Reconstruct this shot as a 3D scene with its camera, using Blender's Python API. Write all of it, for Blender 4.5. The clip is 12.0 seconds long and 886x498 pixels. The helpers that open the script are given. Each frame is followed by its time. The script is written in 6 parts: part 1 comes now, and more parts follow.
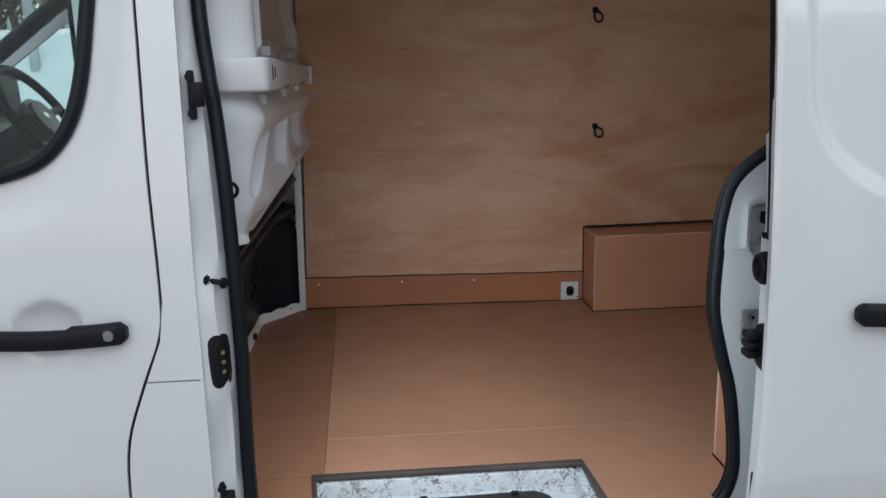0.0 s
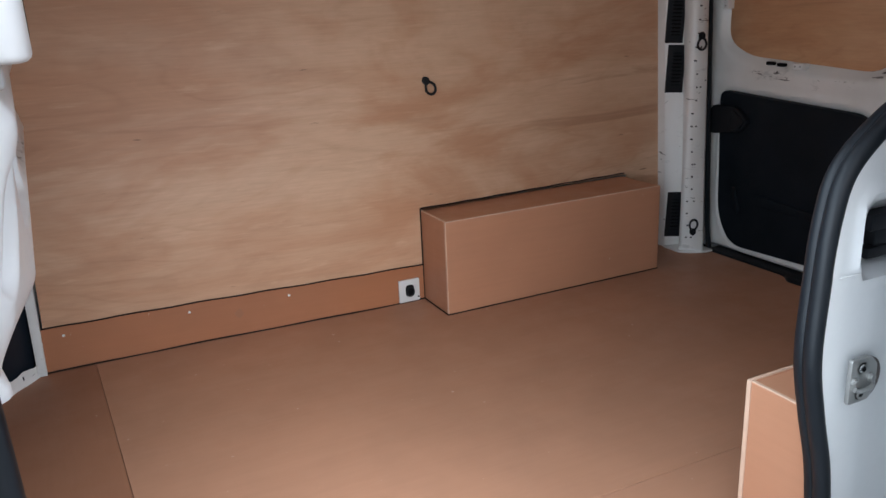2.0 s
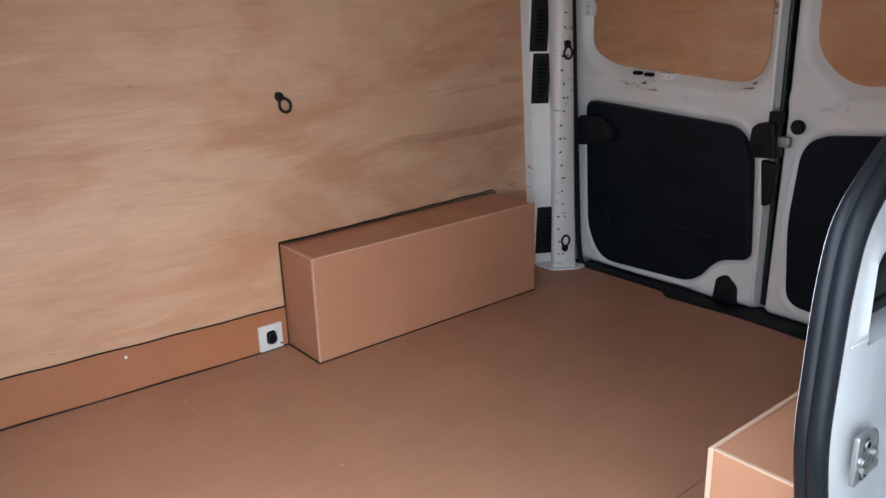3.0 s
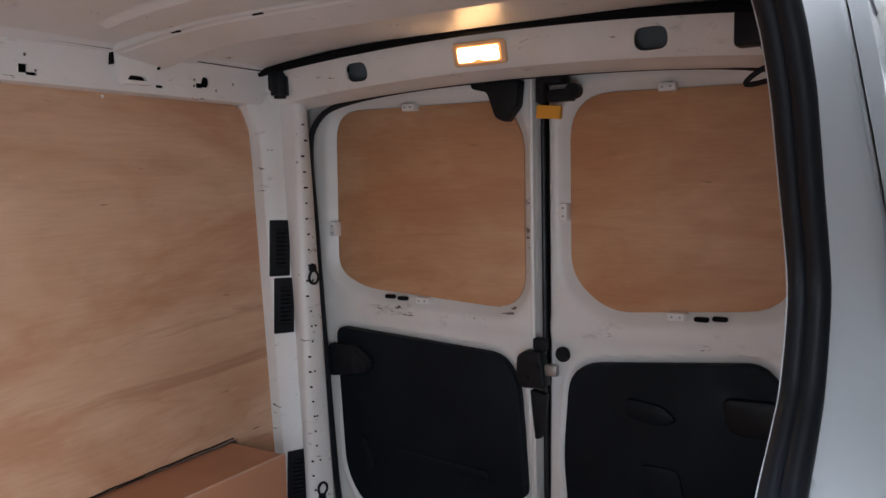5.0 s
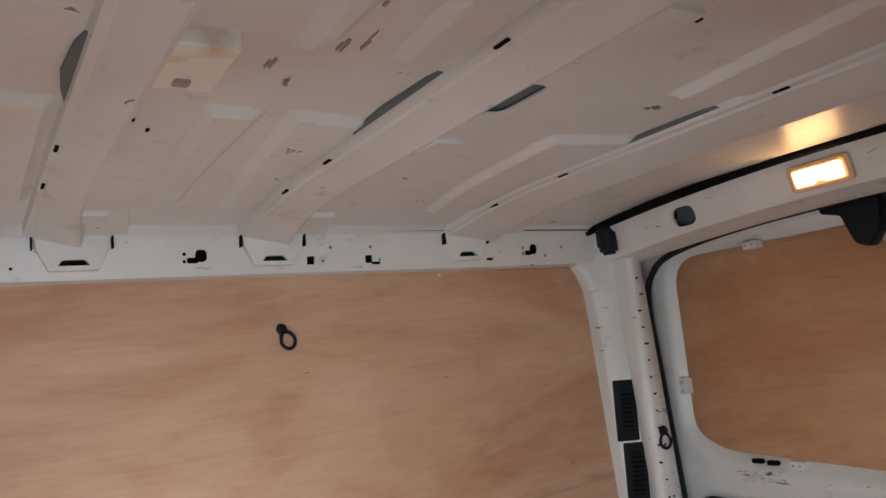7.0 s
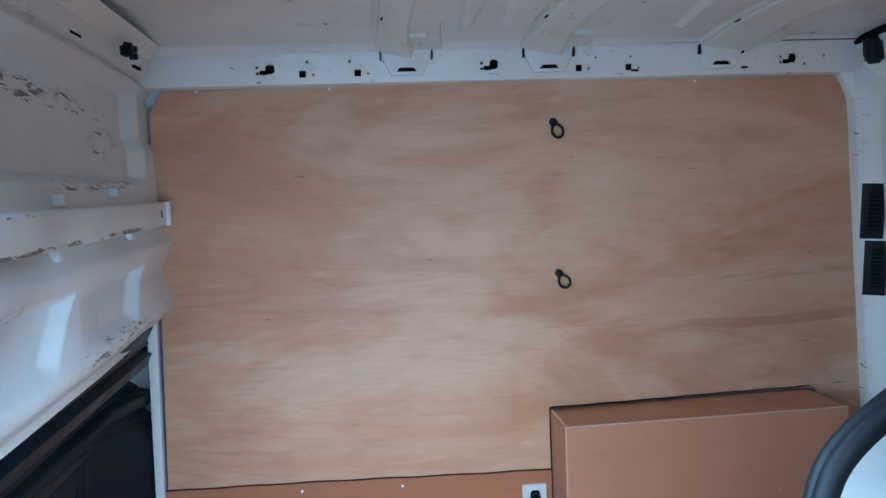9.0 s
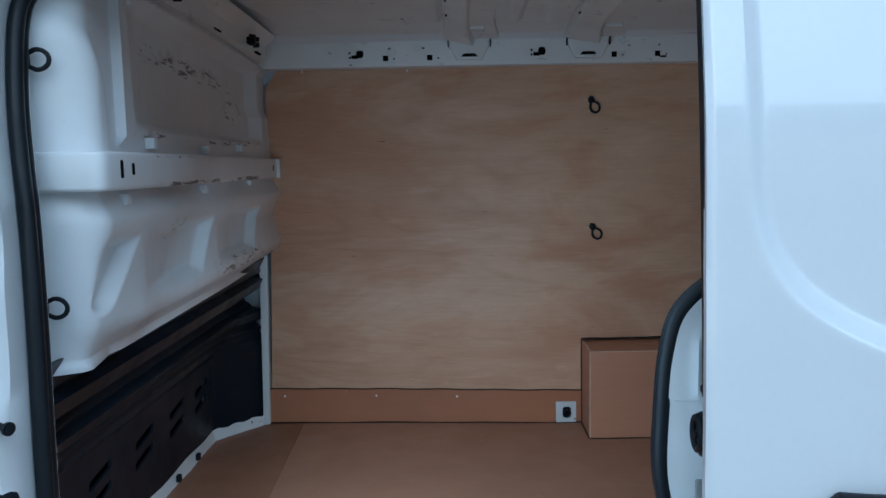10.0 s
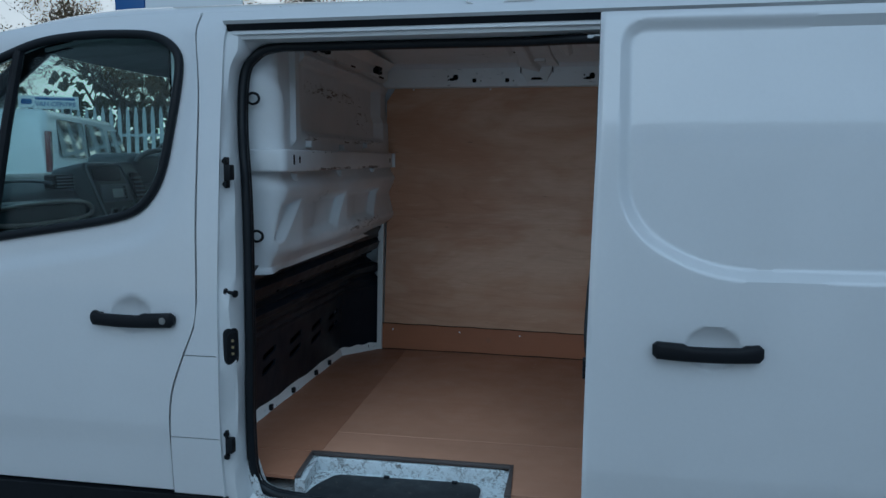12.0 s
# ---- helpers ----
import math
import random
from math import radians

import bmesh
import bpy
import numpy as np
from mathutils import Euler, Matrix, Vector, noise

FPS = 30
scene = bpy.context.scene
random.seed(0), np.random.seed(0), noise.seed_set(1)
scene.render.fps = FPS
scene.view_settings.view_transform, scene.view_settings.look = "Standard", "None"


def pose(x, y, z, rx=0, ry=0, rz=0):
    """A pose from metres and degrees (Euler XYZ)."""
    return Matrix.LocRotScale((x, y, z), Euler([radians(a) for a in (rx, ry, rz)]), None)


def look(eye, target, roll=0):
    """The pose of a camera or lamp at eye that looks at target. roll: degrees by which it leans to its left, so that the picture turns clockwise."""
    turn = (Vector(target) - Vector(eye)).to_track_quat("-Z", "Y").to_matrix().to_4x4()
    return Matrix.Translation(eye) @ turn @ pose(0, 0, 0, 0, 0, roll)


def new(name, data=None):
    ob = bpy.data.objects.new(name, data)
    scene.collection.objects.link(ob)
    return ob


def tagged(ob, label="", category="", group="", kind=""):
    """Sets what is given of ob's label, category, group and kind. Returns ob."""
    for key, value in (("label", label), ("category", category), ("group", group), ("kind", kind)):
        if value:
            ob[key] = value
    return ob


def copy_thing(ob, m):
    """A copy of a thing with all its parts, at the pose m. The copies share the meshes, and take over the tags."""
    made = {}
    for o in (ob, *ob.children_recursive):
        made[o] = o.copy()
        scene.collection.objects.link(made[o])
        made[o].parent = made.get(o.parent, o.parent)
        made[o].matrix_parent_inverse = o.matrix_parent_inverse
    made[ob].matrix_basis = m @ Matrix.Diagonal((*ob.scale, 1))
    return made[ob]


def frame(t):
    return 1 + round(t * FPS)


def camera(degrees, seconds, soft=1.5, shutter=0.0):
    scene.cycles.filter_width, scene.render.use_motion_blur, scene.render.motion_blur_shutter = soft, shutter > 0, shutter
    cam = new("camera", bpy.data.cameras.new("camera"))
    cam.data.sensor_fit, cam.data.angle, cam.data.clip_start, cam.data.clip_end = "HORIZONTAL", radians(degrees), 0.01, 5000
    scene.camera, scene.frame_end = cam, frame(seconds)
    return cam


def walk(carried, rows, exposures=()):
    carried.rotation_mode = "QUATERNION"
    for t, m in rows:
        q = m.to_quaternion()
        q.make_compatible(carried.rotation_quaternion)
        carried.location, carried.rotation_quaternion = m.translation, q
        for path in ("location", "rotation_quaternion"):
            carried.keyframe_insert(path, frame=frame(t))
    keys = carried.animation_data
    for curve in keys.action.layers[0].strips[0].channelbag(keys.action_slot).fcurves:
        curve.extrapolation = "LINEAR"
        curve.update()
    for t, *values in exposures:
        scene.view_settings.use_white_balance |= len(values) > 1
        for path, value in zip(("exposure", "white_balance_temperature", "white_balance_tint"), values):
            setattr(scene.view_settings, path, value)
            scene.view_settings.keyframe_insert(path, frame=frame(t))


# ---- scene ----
cam = camera(58.6, 12.0)
PATH = [
    (0, (0.375, -1.416, 1.509), (0.506, 0.532, 1.073), -1.5),
    (0.5, (0.268, -1.222, 1.511), (0.519, 0.707, 1.048), -2.8),
    (1, (0.194, -1.017, 1.512), (0.665, 0.859, 1.006), -3.3),
    (1.5, (0.176, -0.742, 1.511), (0.765, 1.089, 0.962), -4.1),
    (2, (0.154, -0.548, 1.516), (0.977, 1.175, 0.919), -2.5),
    (2.5, (0.134, -0.353, 1.529), (1.231, 1.204, 0.918), -1.8),
    (3, (0.194, -0.226, 1.534), (1.383, 1.261, 0.921), -1.7),
    (3.5, (0.33, -0.121, 1.552), (1.617, 1.319, 1.033), -1.5),
    (3.7, (0.374, -0.086, 1.552), (1.737, 1.295, 1.069), -1.1),
    (5.3, (0.436, 0.066, 1.645), (2.148, 1.095, 1.533), -2.2),
    (5.5, (0.446, 0.078, 1.647), (2.151, 1.119, 1.575), -2.9),
    (6, (0.514, 0.084, 1.65), (2.077, 1.33, 1.69), -4.2),
    (6.5, (0.564, 0.06, 1.641), (1.881, 1.552, 1.834), -6.0),
    (7, (0.578, 0.024, 1.628), (1.633, 1.701, 1.901), -6.3),
    (7.2, (0.574, 0.002, 1.621), (1.502, 1.751, 1.905), -6.0),
    (8.8, (0.607, -0.47, 1.587), (0.851, 1.511, 1.459), -2.3),
    (9, (0.631, -0.565, 1.568), (0.833, 1.418, 1.401), -2.4),
    (9.5, (0.671, -0.831, 1.513), (0.801, 1.156, 1.328), -2.0),
    (10, (0.733, -1.095, 1.513), (0.692, 0.894, 1.302), -1.2),
    (10.5, (0.825, -1.338, 1.513), (0.608, 0.639, 1.299), -0.7),
    (11, (0.871, -1.624, 1.506), (0.608, 0.346, 1.283), -0.3),
    (11.5, (0.951, -1.852, 1.524), (0.644, 0.111, 1.298), 0.1),
    (12, (1.057, -2.037, 1.52), (0.684, -0.085, 1.294), 0.1),
]
walk(cam, [(t, look(eye, target, roll)) for t, eye, target, roll in PATH],
     [(0, -0.45, 5950, 8), (1.0, 0.0, 6050, 8), (2.5, 0.83, 5850, 9), (3.7, 1.04, 5850, 9), (5.4, 0.88, 6050, 11), (6.0, 1.06, 6350, 10), (6.5, 1.17, 6150, 7), (7.2, 1.08, 5900, 4), (8.8, 1.05, 4550, -5), (9.0, 0.96, 4450, -6), (9.5, 0.20, 4660, -3), (10.5, -0.50, 4680, -5), (11.0, -0.72, 4700, -5), (12.0, -1.41, 4650, -4)])

# ---- light ----
world = bpy.data.worlds.new("sky")
world.use_nodes = True
scene.world = world
wn = world.node_tree.nodes
wl = world.node_tree.links
sky = wn.new("ShaderNodeTexSky")
sky.sky_type = 'NISHITA'
sky.sun_disc = False
sky.sun_elevation = radians(30)
sky.sun_rotation = radians(186)
sky.dust_density = 3.0
hazemix = wn.new("ShaderNodeMix")
hazemix.data_type = 'RGBA'
hazemix.inputs["Factor"].default_value = 0.75
skyco = wn.new("ShaderNodeTexCoord")
skysep = wn.new("ShaderNodeSeparateXYZ")
skyramp = wn.new("ShaderNodeValToRGB")
wl.new(skyco.outputs["Generated"], skysep.inputs[0])
wl.new(skysep.outputs["Z"], skyramp.inputs[0])
for el, pos, col in zip((skyramp.color_ramp.elements[0], skyramp.color_ramp.elements[1], skyramp.color_ramp.elements.new(0.3)), (0.0, 0.9, 0.3), ((0.90, 0.80, 0.74, 1), (0.74, 0.86, 1.06, 1), (0.76, 0.80, 0.86, 1))):
    el.position, el.color = pos, col
skygain = wn.new("ShaderNodeVectorMath")
skygain.operation = 'SCALE'
skygain.inputs["Scale"].default_value = 8.5
wl.new(skyramp.outputs[0], skygain.inputs[0])
# evening glow low in the sky beyond the yard
glow = wn.new("ShaderNodeMath")
glow.operation = 'MULTIPLY_ADD'
glow.use_clamp = True
glow.inputs[1].default_value, glow.inputs[2].default_value = 1.3, -0.3
wl.new(skysep.outputs["Y"], glow.inputs[0])
low = wn.new("ShaderNodeMath")
low.operation = 'MULTIPLY_ADD'
low.use_clamp = True
low.inputs[1].default_value, low.inputs[2].default_value = -1.5, 1.0
wl.new(skysep.outputs["Z"], low.inputs[0])
glowf = wn.new("ShaderNodeMath")
glowf.operation = 'MULTIPLY'
wl.new(glow.outputs[0], glowf.inputs[0])
wl.new(low.outputs[0], glowf.inputs[1])
glowc = wn.new("ShaderNodeMix")
glowc.data_type = 'RGBA'
glowc.inputs["B"].default_value = (30.0, 24.0, 18.5, 1)
wl.new(glowf.outputs[0], glowc.inputs["Factor"])
wl.new(skygain.outputs[0], glowc.inputs["A"])
wl.new(glowc.outputs["Result"], hazemix.inputs["B"])
wl.new(sky.outputs[0], hazemix.inputs["A"])
wl.new(hazemix.outputs["Result"], wn["Background"].inputs[0])
wn["Background"].inputs[1].default_value = 0.135

sun_data = bpy.data.lights.new("sun", 'SUN')
sun_data.energy, sun_data.angle, sun_data.color = 1.45, radians(60), (0.97, 0.975, 1.0)
sun = new("sun", sun_data)
sun.matrix_world = look((0, 0, 0), (-0.38, 1.0, -0.78))

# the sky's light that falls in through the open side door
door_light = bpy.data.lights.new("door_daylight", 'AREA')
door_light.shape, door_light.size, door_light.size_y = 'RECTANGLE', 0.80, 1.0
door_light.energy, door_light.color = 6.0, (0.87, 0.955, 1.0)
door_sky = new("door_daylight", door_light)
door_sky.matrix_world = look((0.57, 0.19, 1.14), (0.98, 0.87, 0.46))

# ---- materials ----


def node_mat(name, base, rough=0.5, metal=0.0, coat=0.0):
    m = bpy.data.materials.new(name)
    m.use_nodes = True
    p = m.node_tree.nodes["Principled BSDF"]
    p.inputs["Base Color"].default_value = (*base, 1)
    p.inputs["Roughness"].default_value = rough
    p.inputs["Metallic"].default_value = metal
    p.inputs["Coat Weight"].default_value = coat
    p.inputs["Coat Roughness"].default_value = 0.05
    return m


class Nodes:
    """Short calls for building a material's nodes."""

    def __init__(self, m):
        self.n, self.l = m.node_tree.nodes, m.node_tree.links
        self.p = self.n["Principled BSDF"]
        self.coord = self.n.new("ShaderNodeTexCoord").outputs["Object"]

    def mapped(self, scale, offset=(0, 0, 0)):
        k = self.n.new("ShaderNodeMapping")
        k.inputs["Scale"].default_value = scale
        k.inputs["Location"].default_value = offset
        self.l.new(self.coord, k.inputs["Vector"])
        return k.outputs[0]

    def noise(self, vec, scale, detail=4.0, rough=0.55, distort=0.0):
        k = self.n.new("ShaderNodeTexNoise")
        k.inputs["Scale"].default_value = scale
        k.inputs["Detail"].default_value = detail
        k.inputs["Roughness"].default_value = rough
        k.inputs["Distortion"].default_value = distort
        self.l.new(vec, k.inputs["Vector"])
        return k.outputs["Fac"]

    def ramp(self, fac, stops):
        k = self.n.new("ShaderNodeValToRGB")
        while len(k.color_ramp.elements) < len(stops):
            k.color_ramp.elements.new(0.5)
        for e, (pos, col) in zip(k.color_ramp.elements, stops):
            e.position = pos
            e.color = (*col, 1) if len(col) == 3 else col
        self.l.new(fac, k.inputs[0])
        return k.outputs[0]

    def mix(self, fac, a, b, mode='MIX'):
        k = self.n.new("ShaderNodeMix")
        k.data_type, k.blend_type = 'RGBA', mode
        for sock, v in (("Factor", fac), ("A", a), ("B", b)):
            if isinstance(v, (int, float)):
                k.inputs[sock].default_value = v
            elif isinstance(v, tuple):
                k.inputs[sock].default_value = (*v, 1)
            else:
                self.l.new(v, k.inputs[sock])
        return k.outputs["Result"]

    def bump(self, height, strength, dist=0.002):
        k = self.n.new("ShaderNodeBump")
        k.inputs["Strength"].default_value = strength
        k.inputs["Distance"].default_value = dist
        self.l.new(height, k.inputs["Height"])
        self.l.new(k.outputs[0], self.p.inputs["Normal"])

    def ramp_of(self, value, a, b, lo=0.0, hi=1.0):
        k = self.n.new("ShaderNodeMapRange")
        k.interpolation_type = 'SMOOTHSTEP'
        for sock, v in (("From Min", a), ("From Max", b), ("To Min", lo), ("To Max", hi)):
            k.inputs[sock].default_value = v
        self.l.new(value, k.inputs["Value"])
        return k.outputs[0]

    def calc(self, op, a, b=None):
        k = self.n.new("ShaderNodeMath")
        k.operation = op
        for i, v in enumerate((a, b)):
            if v is None:
                continue
            if isinstance(v, (int, float)):
                k.inputs[i].default_value = v
            else:
                self.l.new(v, k.inputs[i])
        return k.outputs[0]

    def axis(self, which):
        k = self.n.new("ShaderNodeSeparateXYZ")
        self.l.new(self.coord, k.inputs[0])
        return k.outputs[which]

    def to(self, socket, value):
        self.l.new(value, self.p.inputs[socket])


def paint_mat(name, base, rough, coat, dirt=0.12, seed=0.0):
    m = node_mat(name, base, rough, 0.0, coat)
    k = Nodes(m)
    v = k.mapped((1, 1, 1), (seed, seed, seed))
    big = k.noise(v, 2.2, 5, 0.6)
    fine = k.noise(v, 90.0, 3, 0.6)
    shade = k.ramp(big, [(0.35, tuple(c * (1 - dirt) for c in base)), (0.65, base)])
    k.to("Base Color", k.mix(0.03, shade, k.ramp(fine, [(0.3, (0.55, 0.55, 0.53)), (0.6, (1, 1, 1))]), 'MULTIPLY'))
    k.to("Roughness", k.ramp(k.noise(v, 6.0, 4), [(0.3, (rough * 0.85,) * 3), (0.7, (min(1, rough * 1.2),) * 3)]))
    k.bump(k.noise(v, 260.0, 2), 0.008, 0.001)
    return m


def worn_paint(name, base, rough, rubbed=()):
    """Painted inner metal, dull, with grime; rubbed: (y0, y1, z0, z1, weight) strips chipped by loads."""
    m = node_mat(name, base, rough, 0.0, 0.15)
    m.node_tree.nodes["Principled BSDF"].inputs["Coat Roughness"].default_value = 0.38
    k = Nodes(m)
    v = k.mapped((1, 1, 1))
    grime = k.ramp(k.noise(v, 3.1, 6, 0.62), [(0.32, (0.84, 0.82, 0.78)), (0.62, (1, 1, 1))])
    col = k.mix(0.6, base, grime, 'MULTIPLY')
    smear = k.noise(k.mapped((14, 14, 30)), 1.0, 5, 0.65, 0.4)
    scr = k.noise(k.mapped((13, 13, 66)), 1.0, 5, 0.68, 0.5)
    wear = None
    for y0, y1, z0, z1, weight in rubbed:
        y, z = k.axis("Y"), k.axis("Z")
        ey, ez = (y1 - y0) * 0.25, (z1 - z0) * 0.6
        w = k.calc('MULTIPLY', k.calc('MULTIPLY', k.ramp_of(y, y0 - ey, y0 + ey), k.ramp_of(y, y1 - ey, y1 + ey, 1.0, 0.0)),
                   k.calc('MULTIPLY', k.ramp_of(z, z0 - ez, z0 + ez * 0.3), k.ramp_of(z, z1 - ez * 0.3, z1 + ez, 1.0, 0.0)))
        w = k.calc('MULTIPLY', w, weight)
        wear = w if wear is None else k.calc('MAXIMUM', wear, w)
    if wear is None:
        wear = k.calc('MULTIPLY', k.noise(v, 1.7, 3), 0.12)
    chip = k.ramp_of(k.calc('ADD', scr, wear), 0.735, 0.765)
    rub = k.ramp_of(k.calc('ADD', smear, wear), 0.66, 0.82, 0.0, 0.45)
    col = k.mix(rub, col, (0.34, 0.34, 0.33))
    k.to("Base Color", k.mix(chip, col, k.mix(k.noise(v, 60, 2), (0.05, 0.045, 0.04), (0.20, 0.19, 0.18))))
    k.to("Roughness", k.ramp(k.noise(v, 8, 4), [(0.3, (rough * 0.8,) * 3), (0.7, (rough * 1.25,) * 3)]))
    k.bump(k.noise(v, 140, 3), 0.05, 0.001)
    return m


def ply_mat(name, light, mid, dark, rough=0.55, seed=0.0, grain=(0.55, 1.0, 5.2)):
    """Rotary-cut plywood: cloudy mottling, contour-like growth lines, redder patches, short dark dashes."""
    m = node_mat(name, mid, rough)
    k = Nodes(m)
    soft = tuple((a * 0.55 + b * 0.45) for a, b in zip(mid, dark))
    red = tuple(v * f for v, f in zip(mid, (0.88, 0.76, 0.68)))
    wav = k.noise(k.mapped(grain, (seed, seed * 2, seed * 3)), 0.9, 5, 0.55, 1.0)
    tone = k.noise(k.mapped((0.5, 1, 1.5), (seed + 3, 1, seed)), 1.7, 4, 0.55, 0.5)
    c = k.ramp(tone, [(0.32, soft), (0.44, mid), (0.54, tuple((a + b) / 2 for a, b in zip(mid, light))), (0.72, light)])
    c = k.mix(0.32, c, k.ramp(wav, [(0.28, soft), (0.44, light), (0.56, mid), (0.70, light), (0.84, soft)]))
    mott = k.noise(k.mapped((3.2, 3.2, 8.5), (seed + 1, 2, seed + 7)), 1.3, 5, 0.6, 0.7)
    c = k.mix(0.55, c, k.ramp(mott, [(0.28, (0.80, 0.73, 0.68)), (0.45, (0.97, 0.95, 0.93)), (0.60, (1.03, 1.03, 1.03)), (0.75, (1.12, 1.15, 1.18))]), 'MULTIPLY')
    blush = k.noise(k.mapped((0.7, 0.8, 2.2), (seed + 6, 4, seed + 1)), 1.6, 5, 0.6, 0.8)
    c = k.mix(k.ramp(blush, [(0.44, (0, 0, 0)), (0.62, (0.85, 0.85, 0.85))]), c, red)
    # contour lines of the peeled growth rings
    rings = k.noise(k.mapped((0.55, 0.6, 2.6), (seed + 5, 1, seed + 8)), 1.2, 3, 0.5, 0.35)
    line = k.calc('PINGPONG', k.calc('MULTIPLY', rings, 26.0), 1.0)
    where = k.ramp(k.noise(k.mapped((0.8, 1, 1.6), (seed + 2, 3, seed)), 1.4, 3), [(0.44, (0, 0, 0)), (0.62, (0.55, 0.55, 0.55))])
    where = k.calc('MULTIPLY', where, k.ramp_of(k.axis("Z"), 1.1, 1.5, 1.0, 0.30))
    c = k.mix(where, c, k.mix(1.0, c, k.ramp(line, [(0.0, (0.80, 0.72, 0.65)), (0.30, (1, 1, 1)), (0.85, (1.0, 1.0, 1.0)), (1.0, (1.10, 1.10, 1.10))]), 'MULTIPLY'))
    # dark heartwood streaks, mostly towards the rear end
    flame = k.noise(k.mapped((0.65, 0.6, 5.0), (seed + 9, 2, seed + 4)), 1.5, 6, 0.6, 1.3)
    rearw = k.calc('MULTIPLY', k.ramp_of(k.axis("X"), 1.2, 2.15, 0.30, 1.0), k.ramp_of(k.axis("Z"), 1.3, 1.65, 1.0, 0.25))
    c = k.mix(k.calc('MULTIPLY', k.ramp_of(flame, 0.56, 0.66, 0.0, 0.60), rearw), c, tuple(v * 0.78 for v in dark))
    fine = k.noise(k.mapped((4, 4, 70), (seed, 0, 0)), 2.0, 5, 0.65, 0.5)
    c = k.mix(0.24, c, k.ramp(fine, [(0.3, (0.66, 0.60, 0.55)), (0.6, (1, 1, 1)), (0.8, (1.1, 1.1, 1.1))]), 'MULTIPLY')
    pale = k.noise(k.mapped((5, 5, 34), (seed + 4, 5, 3)), 1.2, 4, 0.6, 0.3)
    c = k.mix(k.ramp(pale, [(0.62, (0, 0, 0)), (0.74, (0.22, 0.22, 0.22))]), c, tuple(min(1, v * 1.18) for v in light))
    dash = k.noise(k.mapped((7, 7, 60), (seed, 5, 1)), 1.1, 3, 0.5)
    c = k.mix(k.ramp(dash, [(0.735, (0, 0, 0)), (0.765, (0.8, 0.8, 0.8))]), c, tuple(v * 0.42 for v in dark))
    k.to("Base Color", c)
    k.to("Roughness", k.ramp(wav, [(0.3, (rough * 0.85,) * 3), (0.7, (min(1, rough * 1.2),) * 3)]))
    k.bump(fine, 0.10, 0.001)
    return m


def board_mat(name, base, rough, seed=0.0, grain=(1, 1, 1)):
    """Resin-faced brown board: nearly plain, with faint streaks, scuffs and dust."""
    m = node_mat(name, base, rough)
    k = Nodes(m)
    v = k.mapped((1, 1, 1), (seed, seed, 0))
    cloud = k.noise(v, 1.5, 5, 0.55)
    streak = k.noise(k.mapped(grain, (seed, 2, 0)), 3.0, 6, 0.65, 0.3)
    c = k.ramp(cloud, [(0.3, tuple(x * 0.86 for x in base)), (0.7, tuple(min(1, x * 1.1) for x in base))])
    c = k.mix(0.16, c, k.ramp(streak, [(0.3, (0.72, 0.68, 0.65)), (0.65, (1, 1, 1))]), 'MULTIPLY')
    speck = k.noise(v, 48, 2, 0.5)
    c = k.mix(k.ramp(speck, [(0.75, (0, 0, 0)), (0.79, (0.5, 0.5, 0.5))]), c, (0.62, 0.5, 0.42))
    k.to("Base Color", c)
    k.to("Roughness", k.ramp(k.noise(v, 7, 6, 0.65), [(0.3, (rough * 0.75,) * 3), (0.7, (min(1, rough * 1.3),) * 3)]))
    k.bump(k.noise(v, 120, 4, 0.6), 0.08, 0.001)
    return m


def plastic_mat(name, base, rough, bump=0.12, scale=350):
    m = node_mat(name, base, rough)
    k = Nodes(m)
    v = k.mapped((1, 1, 1))
    k.to("Base Color", k.ramp(k.noise(v, 5, 5), [(0.3, tuple(c * 0.8 for c in base)), (0.7, tuple(c * 1.25 for c in base))]))
    k.to("Roughness", k.ramp(k.noise(v, 12, 4), [(0.3, (rough * 0.8,) * 3), (0.7, (min(1, rough * 1.25),) * 3)]))
    k.bump(k.noise(v, scale, 2), bump, 0.0006)
    return m


M_PAINT = paint_mat("white_paint", (0.77, 0.78, 0.79), 0.42, 1.0, 0.04)
M_PAINT.node_tree.nodes["Principled BSDF"].inputs["Coat IOR"].default_value = 1.65
M_INNER = worn_paint("inner_white_paint", (0.82, 0.82, 0.805), 0.42)
M_BULKW = worn_paint("bulkhead_white_paint", (0.775, 0.79, 0.80), 0.36, [
    (0.56, 1.35, 1.750, 1.790, 0.185), (1.30, 1.58, 1.66, 1.74, 0.15), (0.50, 0.70, 1.585, 1.602, 0.20), (0.90, 1.60, 1.583, 1.604, 0.20),
    (0.44, 1.02, 1.480, 1.490, 0.23), (1.10, 1.45, 1.480, 1.492, 0.24), (0.42, 0.80, 1.541, 1.551, 0.16), (0.98, 1.60, 1.225, 1.262, 0.18),
    (0.60, 0.75, 1.36, 1.40, 0.16), (0.50, 1.50, 1.868, 1.90, 0.12)])
M_DOORW = worn_paint("rear_door_white_paint", (0.82, 0.82, 0.805), 0.42, [
    (1.30, 1.56, 1.214, 1.244, 0.17), (1.02, 1.30, 1.196, 1.226, 0.13), (1.00, 1.10, 1.19, 1.27, 0.13), (0.36, 0.52, 1.19, 1.235, 0.13),
    (0.72, 0.84, 1.195, 1.235, 0.13), (0.975, 1.0, 1.44, 1.57, 0.20)])
